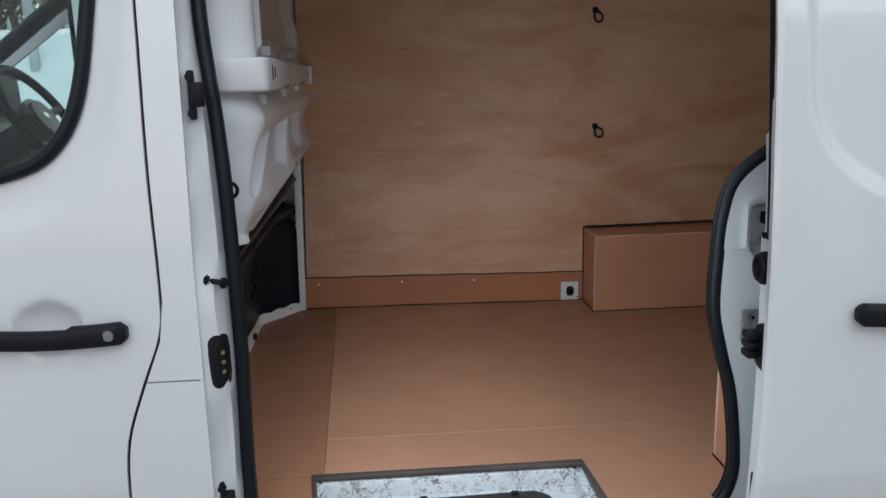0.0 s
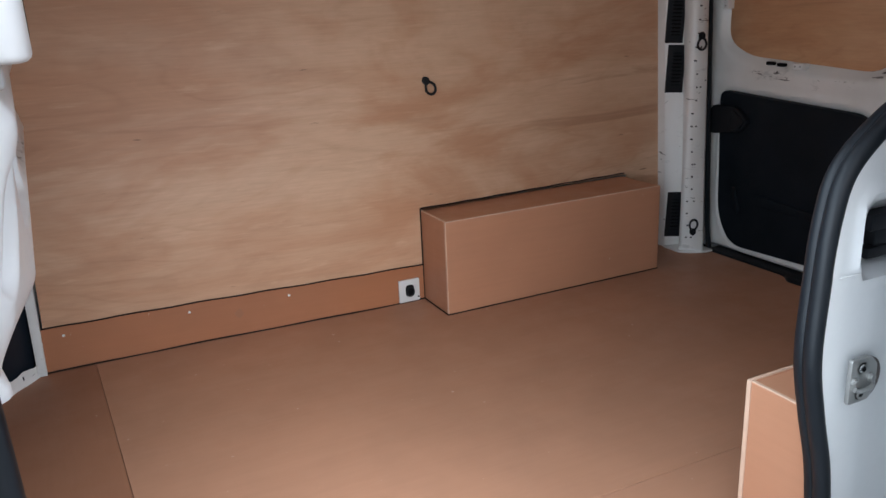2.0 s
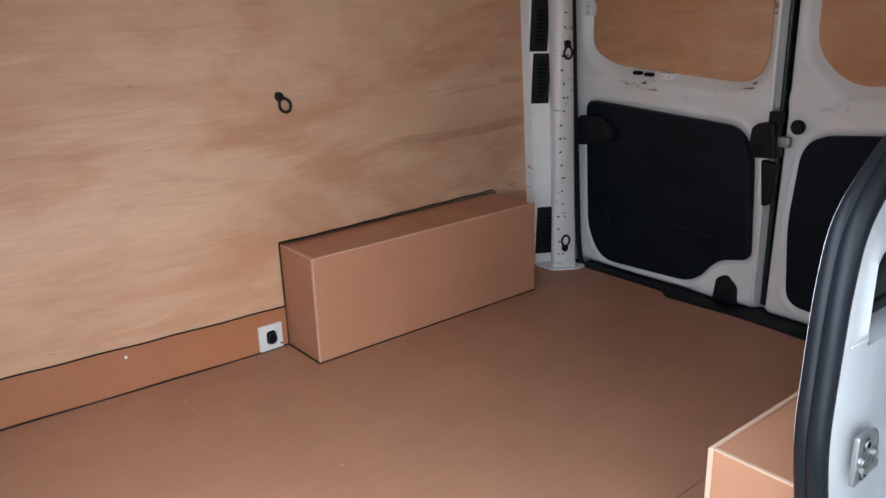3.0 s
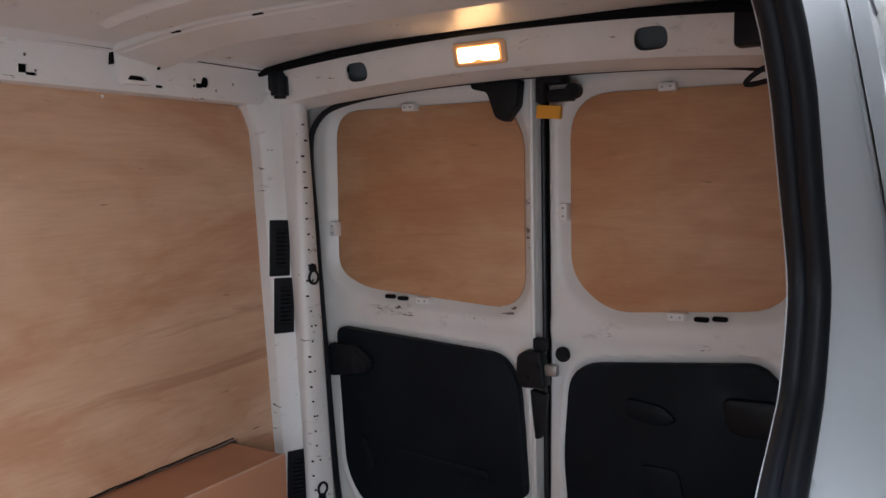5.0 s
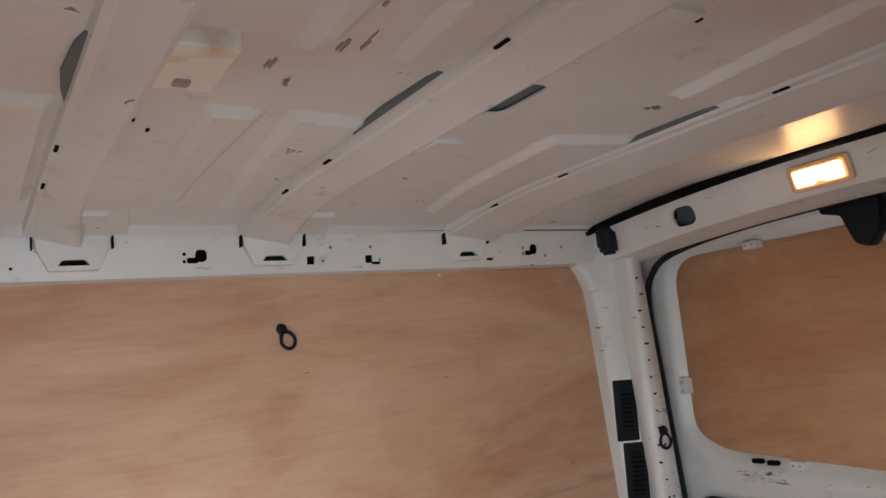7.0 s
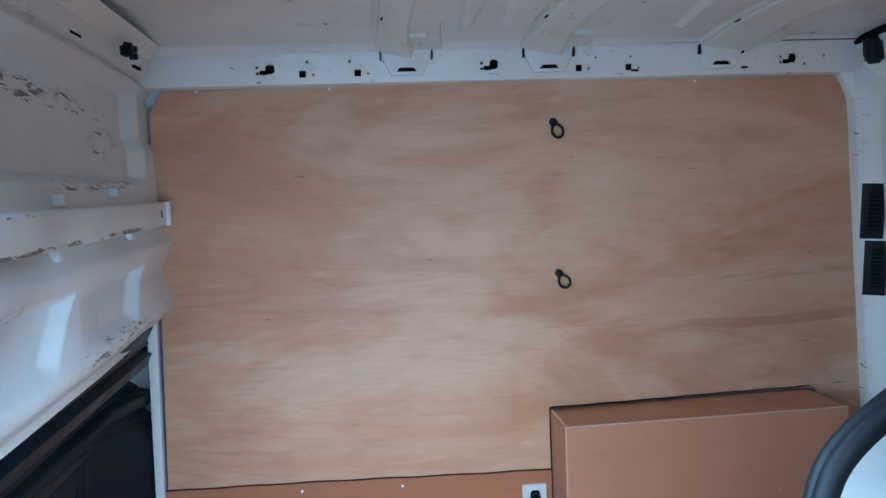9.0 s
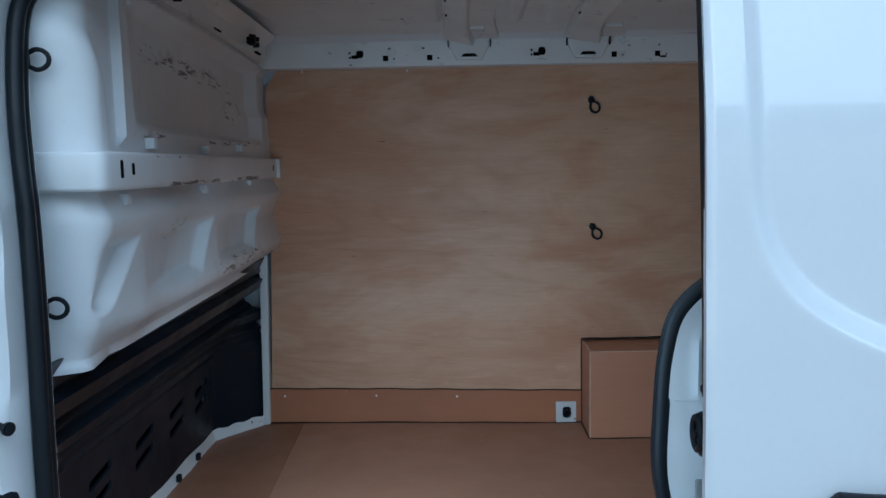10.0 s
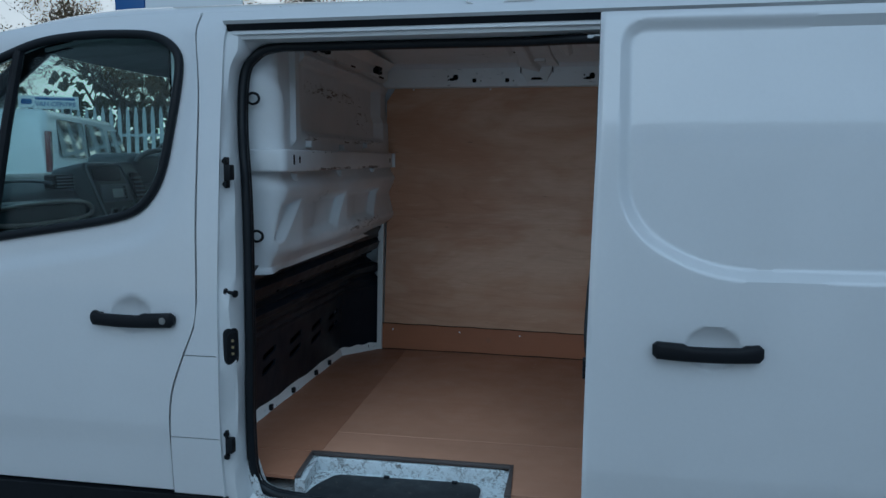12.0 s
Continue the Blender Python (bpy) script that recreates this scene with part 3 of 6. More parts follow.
def jamb():
    """The painted step between the outer skin and the rubber seal, lofted round the opening."""
    loops = []
    c = np.array([0.58, 1.2])
    base = np.array(SEAL)
    spec = [(0.0, SEAL_IN + 0.03), (0.004, SEAL_IN), (0.014, SEAL_IN - 0.005), (0.022, SEAL_IN - 0.03), (0.030, SEAL_IN - 0.045), (0.036, SEAL_IN - 0.06)]
    for push, dep in spec:
        L = []
        for i, p in enumerate(base):
            t = base[(i + 1) % len(base)] - base[i - 1]
            nrm = np.array([-t[1], t[0]]) / (np.linalg.norm(t) + 1e-9)
            wob = 0.004 * math.sin(p[1] * 23.0) * (1 if push > 0.01 else 0)
            q = p + nrm * push
            if p[0] > 0.9 and 0.55 < p[1] < 1.8:
                L.append((q[0], seal_y(p[0], p[1]) + 0.030 - (SEAL_IN + 0.03 - dep) * 0.35, q[1]))
            else:
                L.append((q[0], float(skin_y(q[1])) + dep + wob, q[1]))
        loops.append(L)
    bm = bmesh.new()
    R = [[bm.verts.new(p) for p in L] for L in loops]
    for a, b in zip(R[:-1], R[1:]):
        for i in range(len(a)):
            j = (i + 1) % len(a)
            bm.faces.new((a[i], a[j], b[j], b[i]))
    bmesh.ops.recalc_face_normals(bm, faces=list(bm.faces))
    return bm


part("door_jamb", jamb(), M_JAMB, van)

# front jamb plate, stepped, between the outer edge and the seal
zs = np.linspace(0.50, 1.90, 60)
rows = []
for z in zs:
    e = edge_x(min(max(z, 0.54), 1.95))
    s = float(np.interp(z, [p[1] for p in SEAL if p[0] < 0.2 and 0.53 < p[1] < 1.83], [p[0] for p in SEAL if p[0] < 0.2 and 0.53 < p[1] < 1.83]))
    y = float(skin_y(z))
    dent = 0.010 * math.sin(z * 9.0) + 0.007 * math.sin(z * 31.0 + 1) + 0.020 * float(step(np.array(abs(z - 1.28) - 0.14), 0.1)) + 0.014 * float(step(np.array(abs(z - 0.8) - 0.1), 0.05)) - 0.010 * float(step(np.array(abs(z - 1.06) - 0.05), 0.05))
    xs_ = [e - 0.006, e - 0.001, e + 0.001, e + (s - e) * 0.28, e + (s - e) * 0.55, e + (s - e) * 0.72, s - 0.012]
    ys_ = [y + 0.001, y + 0.003, y + 0.011, y + 0.016 + dent * 0.45, y + 0.022 + dent * 0.8, y + 0.036 + dent * 0.3, y + SEAL_IN - 0.012]
    rows.append([(a, b, z) for a, b in zip(xs_, ys_)])
part("front_jamb", slab(np.array(rows), (-0.006, 0.012, 0)), M_JAMB, van)

# rear pillar plate seen between the seal and the slid door
gx, gz = np.meshgrid(np.linspace(1.03, 1.52, 60), np.linspace(0.42, 1.852, 150), indexing='ij')
pocket = rounded([(1.118, 1.226), (1.26, 1.226), (1.26, 1.130), (1.118, 1.130)], 0.018)
ridge = poly_dist(gx, gz, rounded([(1.104, 1.246), (1.30, 1.246), (1.30, 1.126), (1.104, 1.126)], 0.03))
py_ = np.interp(gz, [0.5, 1.5, 1.706, 1.767, 1.83], [0.140, 0.142, 0.153, 0.161, 0.174]) - 0.012 + 0.012 * np.clip((gx - 1.16) / 0.1, 0, 1) - 0.006 * np.exp(-(ridge / 0.007) ** 2) + 0.045 * step(poly_dist(gx, gz, pocket), 0.012)
py_ += 0.002 * (gz < 1.137)
ramp_t = np.clip((gx - np.interp(gz, [1.3, 1.45, 1.9], [1.30, 1.345, 1.345])) / 0.045, 0, 1)
py_ = py_ + (skin_y(gz) + 0.022 - py_) * ramp_t
pill = slab(np.stack([gx, py_, gz], -1), (0, 0.02, 0))
inner_ap = [(x, z) for x, z in SEAL]
pill = carve(pill, [prism(inner_ap, "y", -0.5, 0.8)])
part("rear_pillar", pill, M_JAMB, van)
part("lock_block", join(box(1.152, 1.250, 0.146, 0.172, 1.182, 1.208, 0.004), box(1.172, 1.250, 0.153, 0.172, 1.156, 1.184, 0.003), box(1.154, 1.250, 0.148, 0.172, 1.140, 1.157, 0.004)), M_BLACK, van, "black door lock block in a pocket")


def striker():
    y = 0.120
    # flat dark crescent draws the shade beside the striker plate, nothing is recessed
    part("striker_shade", prism(rounded([(1.128, 1.010), (1.160, 1.002), (1.172, 0.974), (1.160, 0.944), (1.128, 0.938)], 0.02), "y", y - 0.003, y + 0.002), M_EDGETRIM, van)
    pl = part("striker_plate", prism(rounded([(1.100, 1.010), (1.140, 1.010), (1.156, 0.994), (1.156, 0.956), (1.142, 0.940), (1.100, 0.940)], 0.005), "y", y - 0.007, y, 0.0015), M_STEEL, van, "steel striker plate with a bolted staple")
    for z in (0.994, 0.954):
        b = part("bolt", cyl((1.122, y - 0.006, z), (1.122, y - 0.010, z), 0.0095, 18, 0.002), M_STEEL, pl)
        # black disc for the shaded hex socket, not cut in
        part("socket", cyl((1.122, y - 0.0095, z), (1.122, y - 0.0105, z), 0.0045, 6), M_SHADE, b)
    for x in (1.108, 1.142):
        part("post", cyl((x, y - 0.004, 0.976), (x, y - 0.013, 0.976), 0.0070, 16, 0.002), M_STEEL, pl)
    part("staple_bar", tube([(1.106, y - 0.011, 0.966), (1.112, y - 0.0135, 0.963), (1.138, y - 0.0135, 0.963), (1.144, y - 0.011, 0.966)], 0.0038, n=10), M_STEEL, pl)


striker()

# seam line across the rear pillar, welt
part("pillar_seam", tube([(1.068, 0.124, 1.137), (1.108, 0.124, 1.136)], 0.0012, n=5), M_JAMB, van)


def hinge(z0, z1, x=0.036, y=0.052):
    h = part("hinge_bracket", join(box(x - 0.014, x - 0.004, y - 0.002, y + 0.02, z0, z1, 0.003), box(x - 0.006, x + 0.014, y - 0.014, y + 0.012, z0 + (z1 - z0) * 0.26, z0 + (z1 - z0) * 0.76, 0.004)), M_BLACK, van, "black steel door catch on the pillar")
    for z in (z0 + (z1 - z0) * 0.13, z0 + (z1 - z0) * 0.87):
        part("bolt", cyl((x - 0.008, y - 0.01, z), (x - 0.008, y + 0.004, z), 0.008, 8, 0.002), M_BLACK, h)


hinge(1.437, 1.525, 0.036, 0.058)
hinge(0.648, 0.738, 0.034, 0.022)
bt = part("stop_pin", cyl((0.034, 0.036, 1.142), (0.066, 0.022, 1.139), 0.0055, 12), M_BLACK, van, "black door stop pin")
part("pin_head", cyl((0.058, 0.0255, 1.1395), (0.068, 0.0212, 1.139), 0.0105, 14, 0.003), M_BLACK, bt)
part("pin_base", cyl((0.028, 0.0386, 1.142), (0.038, 0.0342, 1.142), 0.0130, 14, 0.003), M_BLACK, bt)
CPM = Matrix.Translation((0.038, 0.036, 0.985)) @ Matrix.Rotation(radians(55), 4, 'Z')
ct = part("contact_plate", moved(prism(rounded([(-0.022, 0.055), (0.022, 0.055), (0.022, -0.055), (-0.022, -0.055)], 0.04, 10), "y", -0.012, 0.03, 0.005), CPM), M_BLACK, van, "black oval contact plate with brass pins")
part("contact_rim", moved(tube([(0.0165 * math.cos(a), -0.012, 0.024 * (1 if math.sin(a) > 0 else -1) + 0.0165 * math.sin(a)) for a in np.linspace(0, 2 * math.pi, 32, endpoint=False)], 0.0032, True, 8), CPM), M_BLACK, ct)
for z in (0.017, -0.002, -0.021):
    part("contact_pin", moved(cyl((0, -0.011, z), (0, -0.0145, z), 0.0042, 10), CPM), M_BRASS, ct)

# sliding-door track over the opening
part("track_slot", prism([(0.135, 1.905), (0.20, 1.905), (0.20, 1.886), (0.148, 1.886)], "x", 0.004, 2.35), M_BLACK, van, "dark sliding-door track over the opening")
zz = [1.8865, 1.884, 1.8765, 1.8745, 1.872, 1.864, 1.861, 1.859]
oo = [0.006, 0.009, 0.012, 0.024, 0.025, 0.029, 0.045, 0.085]
part("track_rail", slab(np.array([[(x, float(skin_y(z)) + o, z) for z, o in zip(zz, oo)] for x in np.linspace(0.02, 1.5, 20)]), (0, 0.02, 0.0)), M_JAMB, van)
part("gutter", prism([(0.128, 1.914), (0.20, 1.914), (0.20, 1.904), (0.138, 1.904)], "x", -0.003, 2.40), M_PAINT, van)
part("upper_rail", slab(np.array([[(x, float(skin_y(z)), z) for z in (1.904, 1.915, 1.925, 1.935, 1.945, 1.952)] for x in np.linspace(-0.003, 2.42, 40)]), (0, 0.03, 0)), M_PAINT, van)


# roof outer skin
def roof_drop(x):
    return -0.25 * np.clip(-(x + 0.33), 0, 9) ** 2 - 0.002 * np.clip(x, 0, 9)


ROOF_P = [(float(skin_y(1.952)) + 0.0005, 1.9525), (float(skin_y(1.958)) + 0.003, 1.959), (0.225, 1.967), (0.25, 1.978), (0.29, 1.990), (0.36, 2.001), (0.50, 2.009), (0.72, 2.015), (0.96, 2.018)]
ROOF_P = ROOF_P + [(1.92 - y, z) for y, z in ROOF_P[-2::-1]]
part("roof", slab(np.array([[(x, y, z + float(roof_drop(x))) for y, z in ROOF_P] for x in np.linspace(-0.90, 2.47, 80)]), (0, 0.0, -0.005)), M_PAINT, van)

# side behind the slid door, far side, rear corners, front end
part("rear_side_panel", skin_panel([(1.47, 1.905), (2.44, 1.905), (2.44, 0.45), (1.47, 0.45)], thick=0.02, cell=0.05), M_PAINT, van)
part("sill_trim", skin_panel([(-1.7, 0.531), (0.02, 0.531), (0.02, 0.30), (-1.7, 0.30)], off=-0.012, thick=0.05, cell=0.03), M_BLACK, van, "black plastic lower sill trim")
part("sill_trim", skin_panel([(0.02, 0.49), (2.4, 0.49), (2.4, 0.30), (0.02, 0.30)], off=-0.008, thick=0.05, cell=0.03), M_BLACK, van)
FAR_Z = np.linspace(0.4, 1.955, 50)
far = slab(np.array([[(x, 1.955 - float(skin_y(z)), z) for z in FAR_Z] for x in np.linspace(-1.5, 2.45, 12)]), (0, -0.02, 0))
FARWIN = rounded([(-0.70, 1.83), (-0.17, 1.87), (-0.24, 1.36), (-1.35, 1.25), (-1.42, 1.34)], 0.05)
far = carve(far, [prism(FARWIN, "y", 1.6, 2.2), prism([(-1.6, 2.2), (-0.58, 2.2), (-0.66, 1.90), (-1.08, 1.61), (-1.6, 1.22)], "y", 1.6, 2.2)])
part("far_side", far, M_PAINT, van)
part("far_window", prism(FARWIN, "y", 1.872, 1.875), M_GLASS, van).visible_shadow = False
part("underbody", box(-1.6, 2.4, 0.08, 1.78, 0.30, 0.46), M_SHADE, van)
part("bonnet", slab(np.array([[(x, y, 1.18 - 0.35 * ((-1.55 - x) / 0.75) ** 2) for y in np.linspace(0.1, 1.76, 8)] for x in np.linspace(-2.4, -1.55, 12)]), (0, 0, -0.02)), M_PAINT, van)
part("front_panel", box(-2.45, -2.38, 0.1, 1.76, 0.35, 0.85, 0.02), M_PAINT, van)
part("front_wing", skin_panel([(-2.4, 0.85), (-1.5, 1.18), (-1.25, 1.2), (-1.25, 0.54), (-2.4, 0.54)], off=0.03, thick=0.02, cell=0.06), M_PAINT, van)
ws = np.array([[(-0.66 - 0.92 * t - 0.24 * (1 - ((y - 0.94) / 0.72) ** 2), y, 1.885 - 0.70 * t) for t in np.linspace(0, 1, 8)] for y in np.linspace(0.24, 1.64, 14)])
part("windscreen", slab(ws, (0.004, 0, 0.004)), M_GLASS, van).visible_shadow = False
for y in (0.26, 1.66):
    part("screen_pillar", tube([(-0.60, y + 0.01 if y < 1 else y, 1.895), (-0.68, y, 1.875), (-1.08, y, 1.575), (-1.58, y - 0.02 if y < 1 else y + 0.03, 1.20)], 0.030, n=10), M_BLACK, van)
for x in (-1.45, 1.675):
    for y in (0.11, 1.75):
        w = part("wheel", join(cyl((x, y - 0.1, 0.33), (x, y + 0.1, 0.33), 0.33, 32, 0.03)), M_RUBBER, van)
        part("rim", cyl((x, y - 0.105, 0.33), (x, y + 0.105, 0.33), 0.2, 24, 0.02), M_STEEL, w)

# ---- front door ----
fdoor = thing("front_door", "white cab door with a black handle and tinted window", "car door", (-0.6, 0.03, 0.55))
WIN = curve_pts([(-1.45, 1.42), (-1.05, 1.66), (-0.88, 1.762), (-0.724, 1.823), (-0.60, 1.868), (-0.47, 1.886), (-0.356, 1.888), (-0.25, 1.882), (-0.185, 1.862), (-0.143, 1.825), (-0.132, 1.775), (-0.138, 1.69), (-0.147, 1.618),
                 (-0.160, 1.53), (-0.178, 1.462), (-0.205, 1.412), (-0.244, 1.374), (-0.30, 1.352), (-0.407, 1.331), (-0.55, 1.309), (-0.69, 1.288), (-1.0, 1.24), (-1.4, 1.19)], True, 4)
DOOR_OUT = [(x - 0.0036, z) for x, z in SHUT[::-1]] + [(-0.16, 1.953), (-0.34, 1.953), (-0.62, 1.934), (-0.92, 1.872), (-1.25, 1.70), (-1.6, 1.42), (-1.66, 1.10), (-1.62, 0.54)]
WIN_BIG = [((x + 0.6) * 1.10 - 0.595, (z - 1.55) * 1.22 + 1.52) for x, z in WIN]


def door_press(X, Z):
    y = 0.010 * step(poly_dist(X, Z, WIN_BIG), 0.05)
    y = y + 0.10 * np.clip(0.745 - Z, 0, 0.07)
    bowl = np.hypot((X + 0.255) / 0.062, (Z - 1.068) / 0.052)
    y = y + 0.024 * np.clip(1 - bowl ** 2, 0, 1) ** 0.6
    return y


part("door_skin", skin_panel(DOOR_OUT, [WIN], thick=0.04, press=door_press, cell=0.011), M_PAINT, fdoor)
wg = part("window_glass", skin_panel(WIN, off=0.022, thick=0.004, cell=0.05), M_GLASS, fdoor, "grey-green tinted side window glass")
wg.visible_shadow = False
part("window_seal", tube(on_skin(WIN, 0.004), 0.0132, True, 16, (1.0, 1.0)), M_RUBBER, fdoor, "black rubber window surround")
part("quarter_bar", tube(on_skin([(-0.665, 1.85), (-0.69, 1.60), (-0.725, 1.29)], 0.006), 0.016, n=8), M_BLACK, fdoor)


def pull_handle(x0, x1, z0, z1, off, parent, lock):
    """Long black pull handle: waisted bar with thicker ends."""
    n = 26
    ring = []
    zc = (z0 + z1) / 2
    for i in range(n):
        t = i / (n - 1)
        x = x0 + (x1 - x0) * t
        endr = min(1.0, 0.55 + (min(t, 1 - t) * 9) ** 0.7)
        up = 0.0205 * (1.0 if t < 0.30 or t > 0.80 else 0.72) if not lock else 0.0205 * (1.0 if t < 0.12 or t > 0.62 else 0.70)
        dn = 0.020 - 0.004 * math.sin(math.pi * t) * 0
        bow = -0.006 * math.sin(math.pi * t)
        y = float(skin_y(zc)) + off - 0.012 - 0.010 * math.sin(math.pi * t) ** 0.5
        ring.append((x, y, zc + bow * 0.6, up * endr + 0.001, dn * endr + 0.001, 0.013 * endr + 0.001))
    bm = bmesh.new()
    R = []
    for x, y, z, up, dn, dp in ring:
        L = []
        for k in range(14):
            a = 2 * math.pi * k / 14
            c, s = math.cos(a), math.sin(a)
            c = math.copysign(abs(c) ** 0.7, c)
            s = math.copysign(abs(s) ** 0.7, s)
            L.append(bm.verts.new((x, y + c * dp, z + s * (up if s > 0 else dn))))
        R.append(L)
    for a, b in zip(R[:-1], R[1:]):
        for k in range(14):
            bm.faces.new((a[k], a[(k + 1) % 14], b[(k + 1) % 14], b[k]))
    bm.faces.new(R[0])
    bm.faces.new(R[-1])
    bmesh.ops.recalc_face_normals(bm, faces=list(bm.faces))
    h = part("handle", bm, M_BLACK, parent, "black plastic pull handle")
    if lock:
        lx = x1 - 0.028
        part("lock_barrel", join(cyl((lx, ring[-4][1] - 0.006, zc), (lx, ring[-4][1] - 0.016, zc), 0.010, 18, 0.002)), M_STEEL, h, "round steel key lock")
    for x in (x0 + 0.02, x1 - 0.02):
        part("handle_foot", box(x - 0.012, x + 0.012, float(skin_y(zc)) + off - 0.012, float(skin_y(zc)) + off + 0.01, z0 + 0.006, z1 - 0.006, 0.003), M_BLACK, h)
    return h


pull_handle(-0.374, -0.111, 1.042, 1.082, 0.0, fdoor, True)

# ---- sliding door, slid back along the van's side ----


def sd(x, z):
    return 1.057 + (x - 1.057) * 0.974, 1.52 + (z - 1.52) * 0.974


sdoor = thing("sliding_door", "white sliding side door slid fully open", "van door", (1.6, -0.05, 0.5))
SD_EDGE = [(1.064, 1.896), (1.0605, 1.60), (1.058, 1.49), (1.051, 1.24), (1.045, 0.95), (1.042, 0.66), (1.044, 0.45)]
SD_EDGE = [sd(x, z) for x, z in SD_EDGE]
SD_OUT = curve_pts(SD_EDGE, False, 4) + [sd(2.28, 0.45), sd(2.30, 1.2), sd(2.28, 1.896)]
SD_PANEL = rounded([sd(2.16, 1.855), sd(1.128, 1.862), sd(1.1295, 1.36), sd(1.335, 1.238), sd(2.16, 1.243)], [0.06, 0.06, 0.12, 0.12, 0.08], 8)
SD_OFF = -0.112


def sd_press(X, Z):
    d = poly_dist(X, Z, SD_PANEL)
    y = 0.022 * np.clip(0.5 - d / 0.026, 0, 1)
    y = y + 0.10 * np.clip(0.749 - Z, 0, 0.07)
    bowl = np.hypot((X - 1.344) / 0.062, (Z - 1.072) / 0.052)
    y = y + 0.026 * np.clip(1 - bowl ** 2, 0, 1) ** 0.6
    edge = np.interp(Z, [p[1] for p in SD_EDGE][::-1], [p[0] for p in SD_EDGE][::-1])
    return y + 0.006 * np.clip(1 - (X - edge) / 0.010, 0, 1) ** 2


part("door_skin", skin_panel(SD_OUT, off=SD_OFF, thick=0.012, press=sd_press, cell=0.0062), M_PAINT, sdoor)
part("door_inner", skin_panel([(x + 0.036 if x < 1.5 else x - 0.02, z - 0.02 if z > 1 else z + 0.03) for x, z in SD_OUT], off=SD_OFF + 0.032, thick=0.030, cell=0.03), M_JAMB, sdoor)
part("door_inner_edge", skin_panel([(1.078, 1.38), (1.13, 1.44), (1.20, 1.46), (1.20, 0.48), (1.068, 0.48), (1.070, 1.195), (1.078, 1.205)], off=SD_OFF + 0.0285, thick=0.058, cell=0.03), M_JAMB, sdoor)
part("edge_strip", skin_panel([(1.0625, 1.86), (1.084, 1.86), (1.078, 1.20), (1.0525, 1.20), (1.0575, 1.49)], off=SD_OFF + 0.0125, thick=0.017, cell=0.03), M_RUBBER, sdoor, "black rubber edge strip")


def edge_fit(name, z0, z1, y0, y1, label):
    w = part(name, join(prism(rounded([(y0, z0), (y1, z0 + 0.012), (y1, z1 - 0.012), (y0, z1)], 0.028), "x", 1.062, 1.083, 0.004)), M_BLACK, sdoor, label)
    return w


wd = part("guide_wedge", prism(rounded([(-0.012, 1.158), (-0.048, 1.176), (-0.068, 1.160), (-0.070, 1.128), (-0.050, 1.108), (-0.030, 1.112)], [0.012, 0.02, 0.02, 0.02, 0.02, 0.012]), "x", 1.055, 1.083, 0.004), M_BLACK, sdoor, "black rubber guide wedge")
part("wedge_core", join(tube([(1.053, -0.044 + 0.019 * math.cos(a), 1.142 + 0.022 * math.sin(a)) for a in np.linspace(0, 2 * math.pi, 24, endpoint=False)], 0.005, True, 8), cyl((1.056, -0.044, 1.140), (1.049, -0.044, 1.140), 0.008, 14, 0.003)), M_BLACK, wd)
lt = edge_fit("door_plug", 0.938, 1.040, -0.074, -0.016, "black plastic contact plug with fingers")
for i in range(3):
    part("plug_finger", box(1.038, 1.066, -0.052, -0.018, 0.966 + i * 0.018, 0.980 + i * 0.018, 0.003), M_BLACK, lt)
part("edge_buffer", box(1.056, 1.074, -0.08, -0.05, 0.62, 0.735, 0.006), M_RUBBER, sdoor)
part("screw", cyl((1.078, -0.030, 1.200), (1.062, -0.030, 1.200), 0.006, 10, 0.001), M_BLACK, sdoor)
pull_handle(1.203, 1.456, 1.047, 1.087, SD_OFF, sdoor, False)

# ---- load space: floor, lining, boxes ----
FLOOR_Z = 0.56


def ply_y(x, z):
    """Far plywood face: bowed in a little at mid length, less so near the roof."""
    return 1.786 - 0.040 * np.exp(-((x - 1.15) / 0.6) ** 2) * np.interp(z, [0.5, 1.4, 1.9], [1.0, 0.9, 0.4])


def seam_x(y):
    return 0.190 - 0.036 * (y - 0.35)


floor = thing("floor", "brown resin-faced plywood load floor in three boards", "floor", (1.0, 1.0, FLOOR_Z), kind="structure")
part("board", prism([(-0.17, 0.36), (seam_x(0.36) - 0.0002, 0.36), (seam_x(1.80) - 0.0002, 1.80), (-0.01, 1.80), (-0.17, 1.60)], "z", FLOOR_Z - 0.012, FLOOR_Z - 0.0005, 0.001, 1), M_FLOORD, floor, "darker brown front floor board with streaks")
part("board", prism([(seam_x(0.552) + 0.0005, 0.552), (2.34, 0.545), (2.34, 1.79), (seam_x(1.79) + 0.0005, 1.79)], "z", FLOOR_Z - 0.012, FLOOR_Z, 0.001, 1), M_FLOOR, floor)
part("board", prism([(seam_x(0.35) + 0.0005, 0.352), (0.824, 0.352), (0.832, 0.14), (1.10, 0.14), (1.16, 0.12), (2.34, 0.12), (2.34, 0.5435), (seam_x(0.55) + 0.0005, 0.5505)], "z", FLOOR_Z - 0.012, FLOOR_Z, 0.001, 1), M_FLOOR, floor)
part("board", prism([(-0.17, 0.358), (0.166, 0.352), (0.178, 0.15), (0.075, 0.155), (-0.17, 0.25)], "z", FLOOR_Z - 0.012, FLOOR_Z - 0.0005, 0.001, 1), M_FLOORD, floor)
part("floor_pan", box(-0.2, 2.40, 0.36, 1.80, 0.50, FLOOR_Z - 0.013), M_SHADE, floor)

